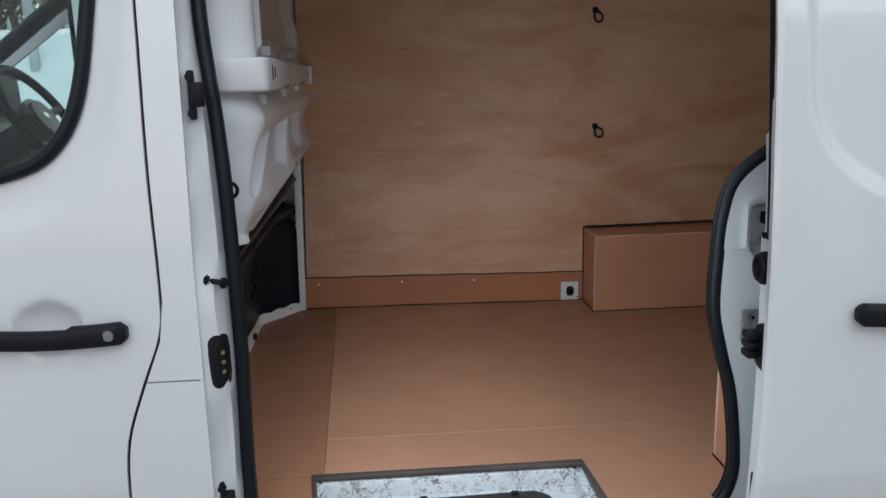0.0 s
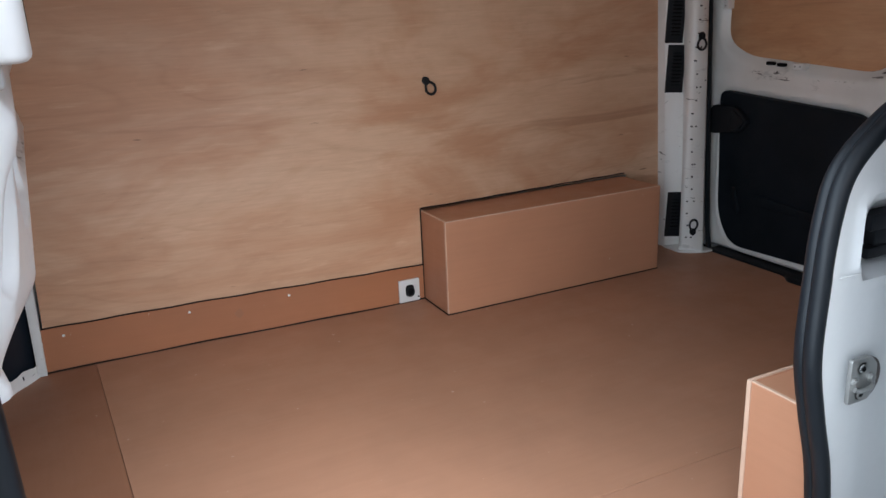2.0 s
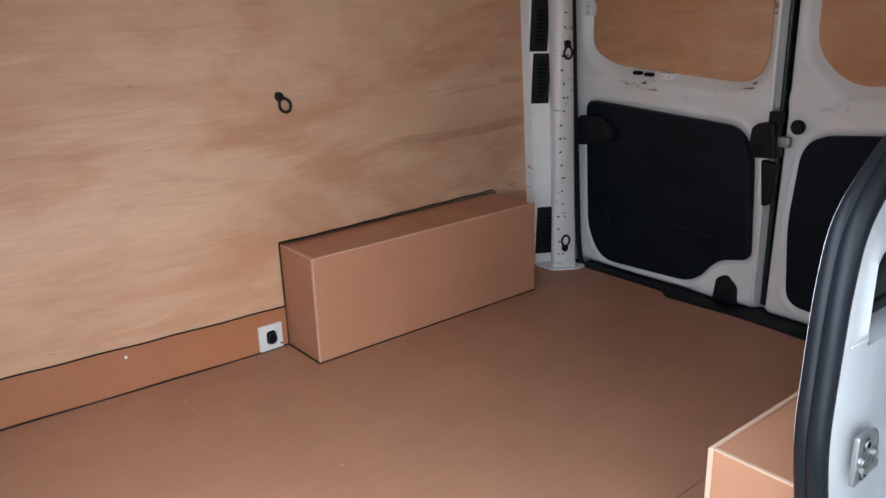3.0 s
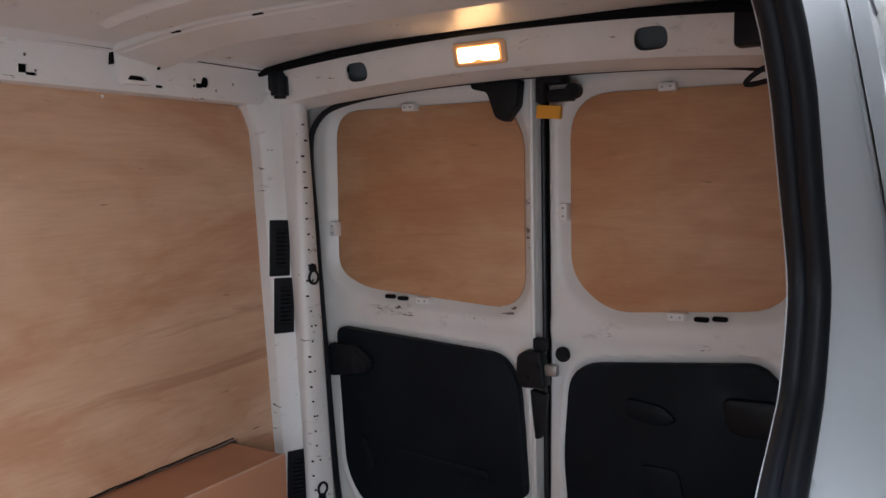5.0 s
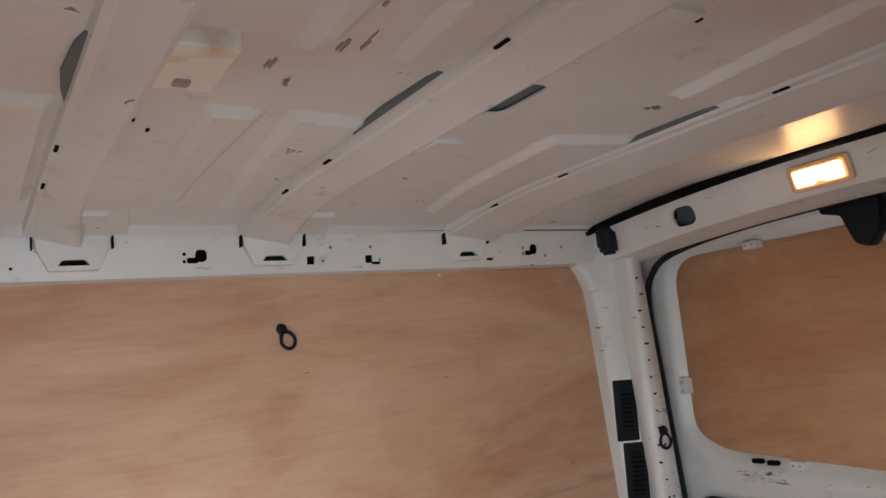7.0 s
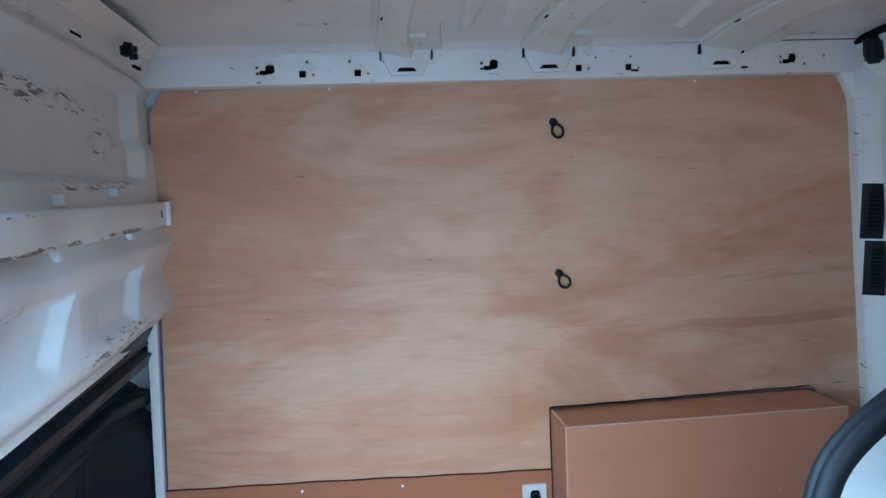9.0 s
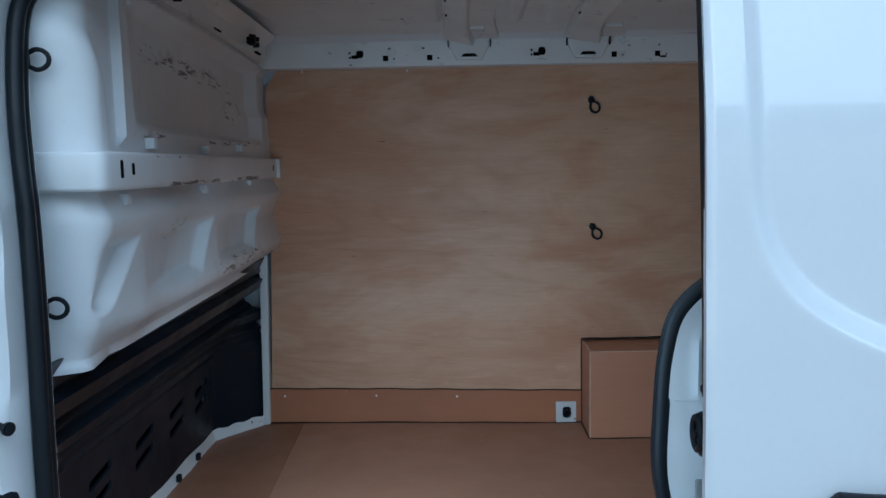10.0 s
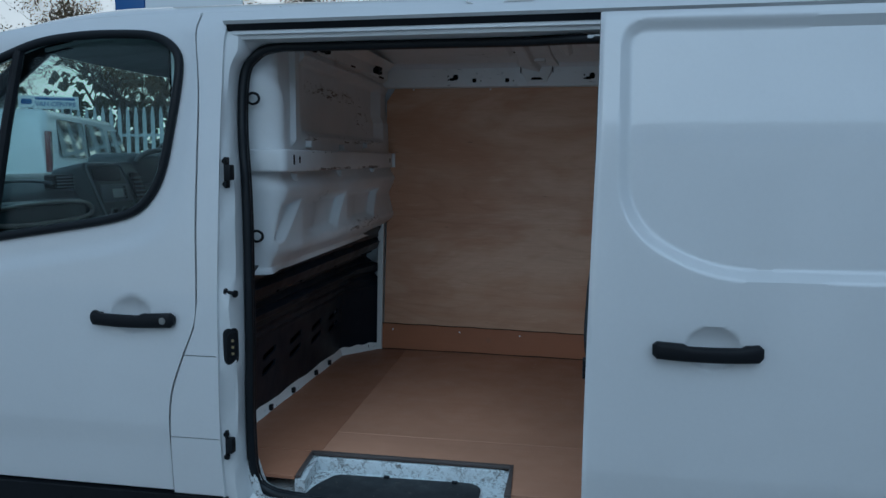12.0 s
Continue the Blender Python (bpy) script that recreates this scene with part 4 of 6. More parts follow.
# step well at the door
stepw = thing("door_step", "worn white painted door step with a black rubber tread", "step", (0.5, 0.2, 0.5))
part("step_metal", join(box(0.03, 1.13, 0.085, 0.352, 0.46, 0.505, 0.004), prism([(0.06, 0.62), (0.10, 0.50), (0.30, 0.50), (0.30, 0.46), (0.03, 0.46), (0.03, 0.62)], "y", 0.10, 0.155, 0.004)), M_SILL, stepw)
part("step_riser", join(box(0.176, 0.812, 0.335, 0.350, 0.500, 0.549, 0.002), prism([(0.17, 0.352), (0.185, 0.352), (0.212, 0.15), (0.18, 0.15)], "z", 0.50, 0.549), prism([(0.80, 0.352), (0.822, 0.352), (0.832, 0.13), (0.80, 0.13)], "z", 0.50, 0.549)), M_SILL, stepw)
tread_pts = rounded([(0.262, 0.300), (0.70, 0.312), (0.735, 0.285), (0.74, 0.12), (0.215, 0.115), (0.222, 0.20)], 0.03)
tr = part("tread", prism(tread_pts, "z", 0.504, 0.513, 0.003), M_TREAD, stepw, "black rubber step tread with dried dirt")
for x in (0.42, 0.64):
    part("tread_clip", box(x, x + 0.018, 0.292, 0.306, 0.512, 0.519, 0.002), M_BLACK, tr)
for pts in ([(0.160, 0.357), (0.827, 0.357), (0.819, 0.340), (0.172, 0.340)], [(0.160, 0.357), (0.172, 0.340), (0.195, 0.155), (0.181, 0.155)], [(0.819, 0.340), (0.827, 0.357), (0.842, 0.13), (0.822, 0.13)]):
    part("edge_trim", prism(pts, "z", FLOOR_Z - 0.006, FLOOR_Z + 0.004, 0.001), M_EDGETRIM, stepw, "dark brown worn metal floor edge trim")

# far wall lining
lining = thing("plywood_lining", "pale reddish plywood sheet lining the van wall", "wall panel", (1.1, 1.76, 0.69), kind="structure")


def lining_mesh():
    bottom = [(0.022, 0.693), (1.172, 0.683), (1.174, 0.872), (2.05, 0.868), (2.055, 0.575), (2.215, 0.575)]
    top = [(2.198, 0.97), (2.185, 1.32), (2.163, 1.66), (2.150, 1.81), (2.115, 1.848), (2.06, 1.856), (1.2, 1.860), (0.09, 1.866), (0.045, 1.80), (0.04, 1.2)]
    pts = bottom + top
    gx_, gz_ = np.meshgrid(np.linspace(-0.02, 2.25, 60), np.linspace(0.56, 1.90, 30), indexing='ij')
    b = slab(np.stack([gx_, ply_y(gx_, gz_), gz_], -1), (0, 0.009, 0))
    return carve(b, [prism(pts, "y", 1.4, 2.1)], 'INTERSECT')


part("sheet", lining_mesh(), M_PLY, lining)


def on_ply(x, z, off=0.0):
    return (x, ply_y(x, z) + off, z)


kick = part("kick_board", slab(np.array([[on_ply(x, z, -0.004) for z in np.linspace(0.562, 0.691 - 0.009 * x, 4)] for x in np.linspace(0.0, 1.172, 12)]), (0, 0.010, 0)), M_KICK, lining, "orange-brown kick board along the floor")
part("sealant_line", tube([on_ply(x, 0.6935 - 0.009 * x + 0.0012 * math.sin(x * 31), -0.005) for x in np.linspace(0.0, 1.174, 30)], 0.0022, n=6), M_GAP, lining, "dark sealant line")
part("sealant_line", tube([on_ply(x, 0.562 + 0.001 * math.sin(x * 17), -0.007) for x in np.linspace(0.0, 1.174, 30)], 0.0024, n=6), M_GAP, lining)
part("knot", prism(rounded([(0.542, 0.632), (0.562, 0.648), (0.573, 0.626), (0.556, 0.613)], 0.008), "y", ply_y(0.55, 0.63) - 0.0052, ply_y(0.55, 0.63) - 0.003), M_FLOORD, kick)
for x, z in ((0.07, 0.664), (0.414, 0.663), (0.715, 0.660)):
    part("screw", cyl(on_ply(x, z, -0.003), on_ply(x, z, -0.0065), 0.0042, 10, 0.001), M_CLIP, lining)
for x, z in ((0.180, 1.857), (0.558, 1.853), (1.66, 1.845)):
    part("screw", cyl(on_ply(x, z, 0.002), on_ply(x, z, -0.003), 0.0042, 10, 0.001), M_CLIP, lining)

# white edge of the body beside the bulkhead
part("body_edge", prism([(-0.012, 0.56), (0.012, 0.56), (0.028, 1.20), (0.0, 1.20)], "y", 1.765, 1.80, 0.002), M_INNER, van)


def wheel_box(name, x0, x1, y_face, y_wall, z1, label, flip):
    b = thing(name, label, "wheel box", ((x0 + x1) / 2, (y_face + y_wall) / 2, FLOOR_Z), group="wheel arch boxes")
    t = 0.009
    s = 1 if not flip else -1
    lo, hi = sorted((y_face, y_face + s * t))
    part("front_panel", box(x0 + 0.001, x1, lo, hi, FLOOR_Z + 0.001, z1 - 0.001, 0.0012, 1), M_BOX, b)
    lo2, hi2 = sorted((y_face + s * t, y_wall))
    part("end_panel", box(x0, x0 + t, lo2, hi2, FLOOR_Z + 0.001, z1 - 0.001, 0.0012, 1), M_BOX, b)
    part("top_panel", box(x0 + t, x1, lo2, hi2, z1 - t - 0.001, z1 - 0.002, 0.0012, 1), M_BOX, b)
    part("pale_edge", box(x0, x1, lo + 0.0012, hi - 0.0008, z1 - 0.002, z1 + 0.0016, 0.0008, 1), M_EDGE, b, "pale sawn top edge")
    part("pale_edge", box(x0 + 0.001, x0 + t - 0.001, lo2, hi2, z1 - 0.002, z1 + 0.0012, 0.0006, 1), M_EDGE, b)
    part("pale_edge", box(x0 - 0.0012, x0 + 0.0022, lo, hi, FLOOR_Z + 0.004, z1, 0.0006, 1), M_EDGE, b)
    yl = y_face - s * 0.001
    part("sealant_line", tube([(x0 - 0.002, yl, FLOOR_Z + 0.0015), (x1, yl, FLOOR_Z + 0.0015)], 0.0024, n=6), M_GAP, b)
    part("sealant_line", tube([(x0 - 0.002, yl, FLOOR_Z + 0.0015), (x0 - 0.002, y_wall, FLOOR_Z + 0.0015)], 0.0024, n=6), M_GAP, b)
    return b


wb = wheel_box("wheel_arch_box", 1.174, 2.022, 1.564, 1.776, 0.866, "brown board box over the far wheel arch", False)
part("sealant_line", tube([on_ply(1.172 + 0.86 * t, 0.8735 + 0.0008 * math.sin(t * 40), -0.002) for t in np.linspace(0, 1, 30)], 0.0026, n=6), M_GAP, wb)
part("sealant_line", tube([on_ply(1.1725, z, -0.003) for z in np.linspace(0.565, 0.872, 10)], 0.0024, n=6), M_GAP, wb)
wheel_box("wheel_arch_box", 1.158, 2.02, 0.346, 0.17, 0.866, "brown board box beside the open side door", True)


def anchor():
    a = thing("floor_anchor", "white metal plate with a black lashing ring", "tie-down anchor", on_ply(1.113, 0.55))
    x0, x1, z0, z1 = 1.078, 1.152, 0.563, 0.640
    yf = ply_y(1.11, 0.6) - 0.010
    pl = prism(rounded([(x0, z0), (x1, z0), (x1, z1), (x0, z1)], 0.004), "y", yf, yf + 0.008, 0.001)
    pl = carve(pl, [prism(rounded([(1.101, 0.578), (1.135, 0.578), (1.135, 0.622), (1.101, 0.622)], 0.012), "y", yf - 0.02, yf + 0.005)])
    part("plate", pl, M_JAMB, a)
    part("cup", prism(rounded([(1.103, 0.58), (1.133, 0.58), (1.133, 0.62), (1.103, 0.62)], 0.012), "y", yf + 0.004, yf + 0.0052), M_SHADE, a)
    part("ring", tube([(1.118 + 0.0125 * math.cos(t), yf - 0.002, 0.598 + 0.015 * math.sin(t)) for t in np.linspace(0, 2 * math.pi, 18, endpoint=False)], 0.0032, True, 8), M_BLACK, a)
    part("bolt", cyl((1.146, yf, 0.576), (1.146, yf - 0.004, 0.576), 0.003, 8), M_BLACK, a)


anchor()


def ring_thing(loc, rot, label, group="lashing rings"):
    r = thing("lashing_ring", label, "lashing ring", (0, 0, 0), group)
    part("bracket", join(prism(rounded([(-0.010, 0.0), (0.010, 0.0), (0.012, 0.018), (0.0, 0.028), (-0.012, 0.018)], 0.006), "y", -0.012, 0.0, 0.002), cyl((0, -0.012, 0.015), (0, -0.017, 0.015), 0.007, 12, 0.002)), M_BLACK, r)
    pts = [(0.0165 * math.sin(t) * (1.0 if math.cos(t) < 0.2 else 0.92), -0.010 - 0.010 * (1 - math.cos(t - math.pi)) * 0, -0.006 - 0.020 * -math.cos(t) - 0.010) for t in np.linspace(0, 2 * math.pi, 22, endpoint=False)]
    part("loop", tube(pts, 0.0040, True, 10), M_BLACK, r)
    r.matrix_basis = pose(*loc, *rot)
    return r


first_ring = ring_thing(on_ply(1.217, 1.722), (0, -24, 0), "black lashing ring hanging on the plywood lining")
copy_thing(first_ring, pose(*on_ply(1.220, 1.272), 0, -30, 0))
tagged(copy_thing(first_ring, pose(2.246, 1.640, 1.352, 0, 0, -14)), "black lashing ring on the white rear pillar")
tagged(copy_thing(first_ring, pose(2.252, 1.640, 0.655, 0, 180, -14)), "black lashing ring low on the white rear pillar")

# ---- bulkhead behind the cab ----
bulk = thing("bulkhead", "pressed steel bulkhead, white above and black below", "bulkhead", (0.0, 1.0, FLOOR_Z))


def bump1(v, a, b, w):
    return step(np.maximum(a - v, v - b), w)


Yb, Zb = np.meshgrid(np.linspace(0.20, 1.79, 300), np.linspace(1.160, 1.94, 190), indexing='ij')
far_t = np.clip((Yb - 0.25) / 1.48, 0, 1)
xb = 0.098 - 0.052 * far_t
xb = xb + 0.024 * np.exp(-((Zb - 1.425) / 0.034) ** 2) + 0.010 * bump1(Zb, 1.215, 1.40, 0.05)
xb = xb - 0.03 * np.clip((0.45 - Yb) / 0.2, 0, 1) * np.clip((1.37 - Zb) / 0.15, 0, 1)
# slanted pockets under the ledge: each falls back gently and returns in one narrow facet
for ys, yf in ((0.27, 0.43), (0.47, 0.965), (1.01, 1.525)):
    yl = yf - 0.95 * (1.385 - Zb)
    saw = np.clip((Yb - ys) / np.maximum(0.5 * (yl - ys), 0.02), 0, 1) * np.clip(0.5 - (Yb - yl) / 0.026, 0, 1)
    xb = xb - 0.030 * saw * bump1(Zb, 1.268, 1.384, 0.030)
# recessed upper panel with a long slanted near side, a narrow rib before it and a domed near corner
slant = np.clip((Yb - 0.475 - 0.02 * (1.85 - Zb) / 0.25) / (0.155 - 0.25 * np.clip(1.75 - Zb, 0, 0.15) * 0.9), 0, 1)
xb = xb - 0.036 * slant * np.clip((1.69 - Yb) / 0.06, 0, 1) * bump1(Zb, 1.607, 1.852, 0.022)
xb = xb + 0.018 * np.exp(-((Yb - 0.398) / 0.0075) ** 2) * np.clip((Zb - 1.56) / 0.02, 0, 1) * np.clip((1.90 - Zb) / 0.02, 0, 1)
xb = xb + 0.016 * np.exp(-((Zb - 1.245) / 0.026) ** 2) * far_t
dome = rounded([(0.10, 1.80), (0.29, 1.745), (0.335, 1.66), (0.335, 1.50), (0.10, 1.50)], 0.05)
xb = xb + 0.016 * step(poly_dist(Yb, Zb, dome), 0.05)
xb = xb + 0.012 * bump1(Zb, 1.845, 1.875, 0.02) * (Yb > 0.5)
xb = xb + np.clip((Yb - 1.30) / 0.35, 0, 1) * np.interp(Zb, [1.17, 1.22, 1.28, 1.35, 1.43, 1.60, 1.69, 1.72], [-0.010, -0.004, 0.010, -0.004, 0.012, 0.004, 0.002, -0.010])
xb = xb - 0.050 * np.clip((Yb - 0.24) / 0.16, 0.2, 1) * np.clip(1 - (Zb - 1.168) / 0.055, 0, 1) ** 1.4 + 0.012 * np.clip(1 - (Zb - 1.168) / 0.012, 0, 1)
# near end turns away round a soft corner
corner = np.clip((0.292 - Yb) / 0.075, 0, 1)
xb = xb - 0.20 * (1 - np.sqrt(np.clip(1 - corner ** 2, 0, 1)))
part("upper_panel", slab(np.stack([xb, Yb, Zb], -1), (-0.006, 0.0, 0)), M_BULKW, bulk, "pressed white painted upper panel with scuffs")
# near return of the upper panel, facing the doorway
ret_y = int(np.argmin(abs(Yb[:, 0] - 0.222)))
ret = np.zeros((16, 60, 3))
for i, u in enumerate(np.linspace(0, 1, 16)):
    for j, z in enumerate(np.linspace(1.161, 1.93, 60)):
        tip = float(np.interp(z, Zb[0], xb[ret_y])) + 0.002
        ret[i, j] = (-0.22 + (tip + 0.22) * u, 0.2205, z)
part("end_return", slab(ret, (0, 0.006, 0)), M_BULKW, bulk)
part("ledge", prism(rounded([(-0.20, 0.214), (0.143, 0.214), (0.145, 0.27), (0.086, 1.735), (-0.10, 1.735)], [0.002, 0.035, 0.01, 0.004, 0.002], 8), "z", 1.481, 1.549, 0.007, 3), M_BULKW, bulk, "straight white ledge across the bulkhead")
part("rail_end", box(0.05, 0.098, 1.724, 1.738, 1.480, 1.548, 0.004), M_BULKW, bulk)
for y, z, h in ((0.286, 1.518, 0.016), (0.340, 1.518, 0.011), (1.665, 1.515, 0.010)):
    xx_ = 0.145 - 0.059 * (y - 0.27) / 1.465
    # uncut slot: a black piece carries its shade
    part("slot", prism(rounded([(y - 0.006, z - h), (y + 0.006, z - h), (y + 0.006, z + h), (y - 0.006, z + h)], 0.005), "x", xx_ - 0.012, xx_ + 0.0008), M_SHADE, bulk)
for y, z in ((0.55, 1.570), (0.95, 1.565), (1.32, 1.578), (0.386, 1.462), (0.905, 1.466), (1.42, 1.474)):
    xx_ = 0.093 - 0.052 * (y - 0.25) / 1.48
    part("tab", box(xx_ - 0.01, xx_ + 0.026, y - 0.012, y + 0.012, z - 0.012, z + 0.012, 0.005), M_BULKW, bulk)

Yk, Zk = np.meshgrid(np.linspace(0.15, 1.80, 130), np.linspace(0.56, 1.19, 90), indexing='ij')
xk = np.interp(Zk, [0.56, 0.62, 0.86, 0.95, 1.02, 1.10, 1.19], [-0.155, -0.150, -0.135, -0.105, -0.055, -0.015, 0.035])
xk = xk + 0.034 * bump1(Zk, 1.070, 1.118, 0.014) - 0.020 * bump1(Zk, 1.02, 1.05, 0.014) + 0.030 * bump1(Zk, 0.955, 1.0, 0.018) + 0.012 * np.exp(-((Zk - 0.925) / 0.010) ** 2) + 0.012 * np.exp(-((Zk - 1.055) / 0.009) ** 2) + 0.010 * np.exp(-((Zk - 1.140) / 0.008) ** 2) + 0.010 * np.exp(-((Zk - 0.885) / 0.008) ** 2) * (Yk > 0.5)
xk = xk - 0.010 * np.clip(Yk - 0.25, 0, 2) * (Zk > 1.0)
xk = np.where(Yk > 1.6, xk + (Yk - 1.6) * 0.72 * np.clip((1.05 - Zk) / 0.2, 0, 1), xk)
blk = slab(np.stack([xk, Yk, Zk], -1), (-0.008, 0, 0))
louv = []
for y in (0.72, 0.99, 1.24, 1.47):
    for dz in (0.0, -0.055):
        z = 0.79 + dz
        louv.append(prism(rounded([(y - 0.060, z - 0.024), (y + 0.060, z - 0.002), (y + 0.060, z + 0.022), (y - 0.060, z + 0.002)], 0.010), "x", -0.3, 0.1))
for y in (0.55, 0.78, 1.2, 1.62):
    louv.append(prism(rounded([(y - 0.012, 1.05), (y + 0.012, 1.05), (y + 0.012, 1.075), (y - 0.012, 1.075)], 0.006), "x", -0.3, 0.2))
blk = carve(blk, louv)
part("lower_panel", blk, M_BULKB, bulk, "black painted lower panel with louvres")
# added black sheet: gives the louvres and openings their shade
part("bulkhead_shade_sheet", box(-0.235, -0.225, 0.235, 1.72, 0.56, 1.94), M_SHADE, bulk)
foot = [(-0.150, 0.55), (-0.150, 1.60), (-0.004, 1.782)]
for (ax, ay), (bx, by) in zip(foot[:-1], foot[1:]):
    n_ = 12
    P_ = np.array([[(ax + (bx - ax) * t + 0.012 * k, ay + (by - ay) * t, 0.556 + 0.040 * (1 - k) ** 1.5 + 0.004 * math.sin(t * 19)) for k in np.linspace(0, 1, 5)] for t in np.linspace(0, 1, n_)])
    part("foot_flange", slab(P_, (-0.004, 0, -0.003)), M_INNER, bulk, "white bottom flange")
for x, y in ((-0.138, 0.72), (-0.138, 0.95), (-0.138, 1.22), (-0.138, 1.4), (-0.05, 1.735), (-0.09, 1.69)):
    part("clip", box(x - 0.006, x + 0.007, y - 0.01, y + 0.01, 0.566, 0.588, 0.003), M_BLACK, bulk)
tagged(copy_thing(first_ring, pose(0.028, 0.228, 1.700, 0, -90, 0)), "black lashing ring on the white bulkhead end")
tagged(copy_thing(first_ring, pose(0.030, 0.226, 1.285, 0, -90, 0)), "black lashing ring low on the white bulkhead end")

# ---- ceiling, rails ----


def roof_z(x, y):
    t = np.clip(np.minimum(y - 0.16, 1.72 - y) / 0.40, 0, 1)
    return 1.963 - 0.004 * x + 0.034 * np.sin(t * math.pi / 2)


Xr, Yr = np.meshgrid(np.linspace(-0.22, 2.30, 420), np.linspace(0.245, 1.74, 250), indexing='ij')
zr = roof_z(Xr, Yr)
for x0, x1, lean in ((0.10, 0.685, 0.02), (0.868, 0.945, 0.005), (0.99, 1.105, 0.015), (1.475, 1.64, -0.035)):
    for y0, y1 in ((0.30, 0.82), (1.035 - lean * 0.5, 1.58)):
        zr = zr - 0.013 * np.clip(0.5 - poly_dist(Xr, Yr, rounded([(x0, y0), (x1, y0 + lean), (x1, y1 - 0.05), (x0 + 0.05, y1)], 0.012)) / 0.016, 0, 1)
ceil_bm = [slab(np.stack([Xr, Yr, zr], -1), (0, 0, 0.006))]


def bow(xf, xr_, drop, hole):
    """One roof bow: a hat section from side to side, with a slotted flange behind it."""
    out = []
    ys = np.linspace(0.20, 1.725, 44)
    prof = [(xf - 0.004, 0.0), (xf, -0.011), (xf + 0.012, -0.013), (xf + 0.017, -0.017), (xr_ - 0.010, -drop * 1.18), (xr_ - 0.003, -drop * 1.12), (xr_ + 0.004, -drop * 0.46), (xr_ + 0.009, -drop * 0.38), (xr_ + 0.085, -drop * 0.36), (xr_ + 0.088, 0.0)]
    P_ = []
    for y in ys:
        fl = 0.03 * max(0.0, (abs(y - 0.95) - 0.52) / 0.25) ** 1.5
        P_.append([(x + (fl * 0.9 if k > 3 else -fl * 0.2), y, float(roof_z(x, y)) + d - 0.001) for k, (x, d) in enumerate(prof)])
    b = slab(np.array(P_), (0, 0, 0.004))
    cuts = []
    for yc in hole:
        cuts.append(prism(rounded([(xr_ + 0.018, yc - 0.065), (xr_ + 0.074, yc - 0.06), (xr_ + 0.074, yc + 0.06), (xr_ + 0.018, yc + 0.065)], 0.02), "z", 1.80, 2.05))
    return carve(b, cuts)


ceil_bm += [bow(0.700, 0.772, 0.030, ()), bow(1.116, 1.210, 0.030, (0.88,)), bow(1.655, 1.786, 0.030, (0.885,))]
for x, y, w in ((0.80, 1.60, 0.06), (1.255, 1.60, 0.06), (1.80, 1.60, 0.065), (1.27, 1.10, 0.06), (1.27, 0.60, 0.06), (1.82, 1.12, 0.06)):
    zc = float(roof_z(x, y))
    ceil_bm.append(moved(box(-w / 2, w / 2, -0.035, 0.035, -0.012, 0.004, 0.006), Matrix.Translation((x, y, zc - 0.008))))
finish(solo("ceiling", join(*ceil_bm), M_ROOFIN, "bare painted steel roof with pressed panels and three bows", "ceiling", kind="structure"), 22)
for x, ys in ((1.116, (0.48, 0.712, 1.225, 1.43)), (1.655, (0.50, 0.728, 1.247, 1.50)), (0.700, (0.62, 1.22, 1.43))):
    for y in ys:
        zc = float(roof_z(x, y)) - 0.0140
        # black strip laid on the bow for the slot's shade
        solo("bow_slot", prism([(x + 0.003, y - 0.014), (x + 0.008, y - 0.014), (x + 0.008, y + 0.014), (x + 0.003, y + 0.014)], "z", zc - 0.0016, zc + 0.004), M_SHADE, "narrow dark slot along a roof bow", "slot", "bow slots", "structure")
for nm, x, y0, y1 in (("roof_gap", 1.114, 0.842, 1.09), ("roof_gap", 1.653, 0.85, 1.10), ("roof_gap", 0.697, 0.85, 1.03)):
    zc = float(roof_z(x, 0.95))
    # solid grey wedge drawn for the shadow beside the bow
    solo(nm, prism([(x - 0.013, (y0 + y1) / 2 + 0.01), (x - 0.008, y0 + 0.02), (x + 0.001, y0 - 0.02), (x + 0.001, y1 + 0.02), (x - 0.008, y1 - 0.03)], "z", zc - 0.006, zc + 0.004), M_HOLE, "dark gap between a roof bow and the roof skin", "gap", "roof gaps", "structure")
for x, yc in ((1.256, 0.88), (1.832, 0.885)):
    zc = float(roof_z(x, yc))
    # grey plate under the cut-out, coloured like the dim roof skin above
    solo("bow_hole", prism(rounded([(x - 0.034, yc - 0.07), (x + 0.034, yc - 0.07), (x + 0.034, yc + 0.07), (x - 0.034, yc + 0.07)], 0.01), "z", zc - 0.004, zc - 0.001), M_HOLE, "dark slot cut in a roof bow", "hole", "bow holes", "structure")
for x, y in ((1.252, 1.100), (1.258, 1.118), (1.298, 1.098), (0.782, 1.073), (0.808, 1.112), (1.26, 0.62), (1.31, 0.586)):
    zc = float(roof_z(x, y))
    # black peg through the skin, drawn dark like a shaded hole
    solo("roof_hole", prism([(x - 0.0022, y - 0.0045), (x + 0.0022, y - 0.0045), (x + 0.0022, y + 0.0045), (x - 0.0022, y + 0.0045)], "z", zc - 0.0150, zc + 0.002), M_SHADE, "small dark hole in the roof panel", "hole", "roof holes", "structure")


def rail_z(x, top):
    return (1.957 - 0.006 * x) if top else (1.864 - 0.005 * x)


far_rail = thing("wall_rail", "white painted steel roof rail with punched holes", "roof rail", (1.0, 1.71, 1.85), kind="structure")
P_ = []
for x in np.linspace(0.02, 2.19, 40):
    zt, zb_ = rail_z(x, True), rail_z(x, False)
    P_.append([(x, 1.775, zb_ - 0.002), (x, 1.742, zb_ + 0.002), (x, 1.739, zb_ + 0.010), (x, 1.730, zt - 0.010), (x, 1.726, zt), (x, 1.712, zt + 0.004)])
rl = slab(np.array(P_), (0, 0.004, 0))
cuts = []


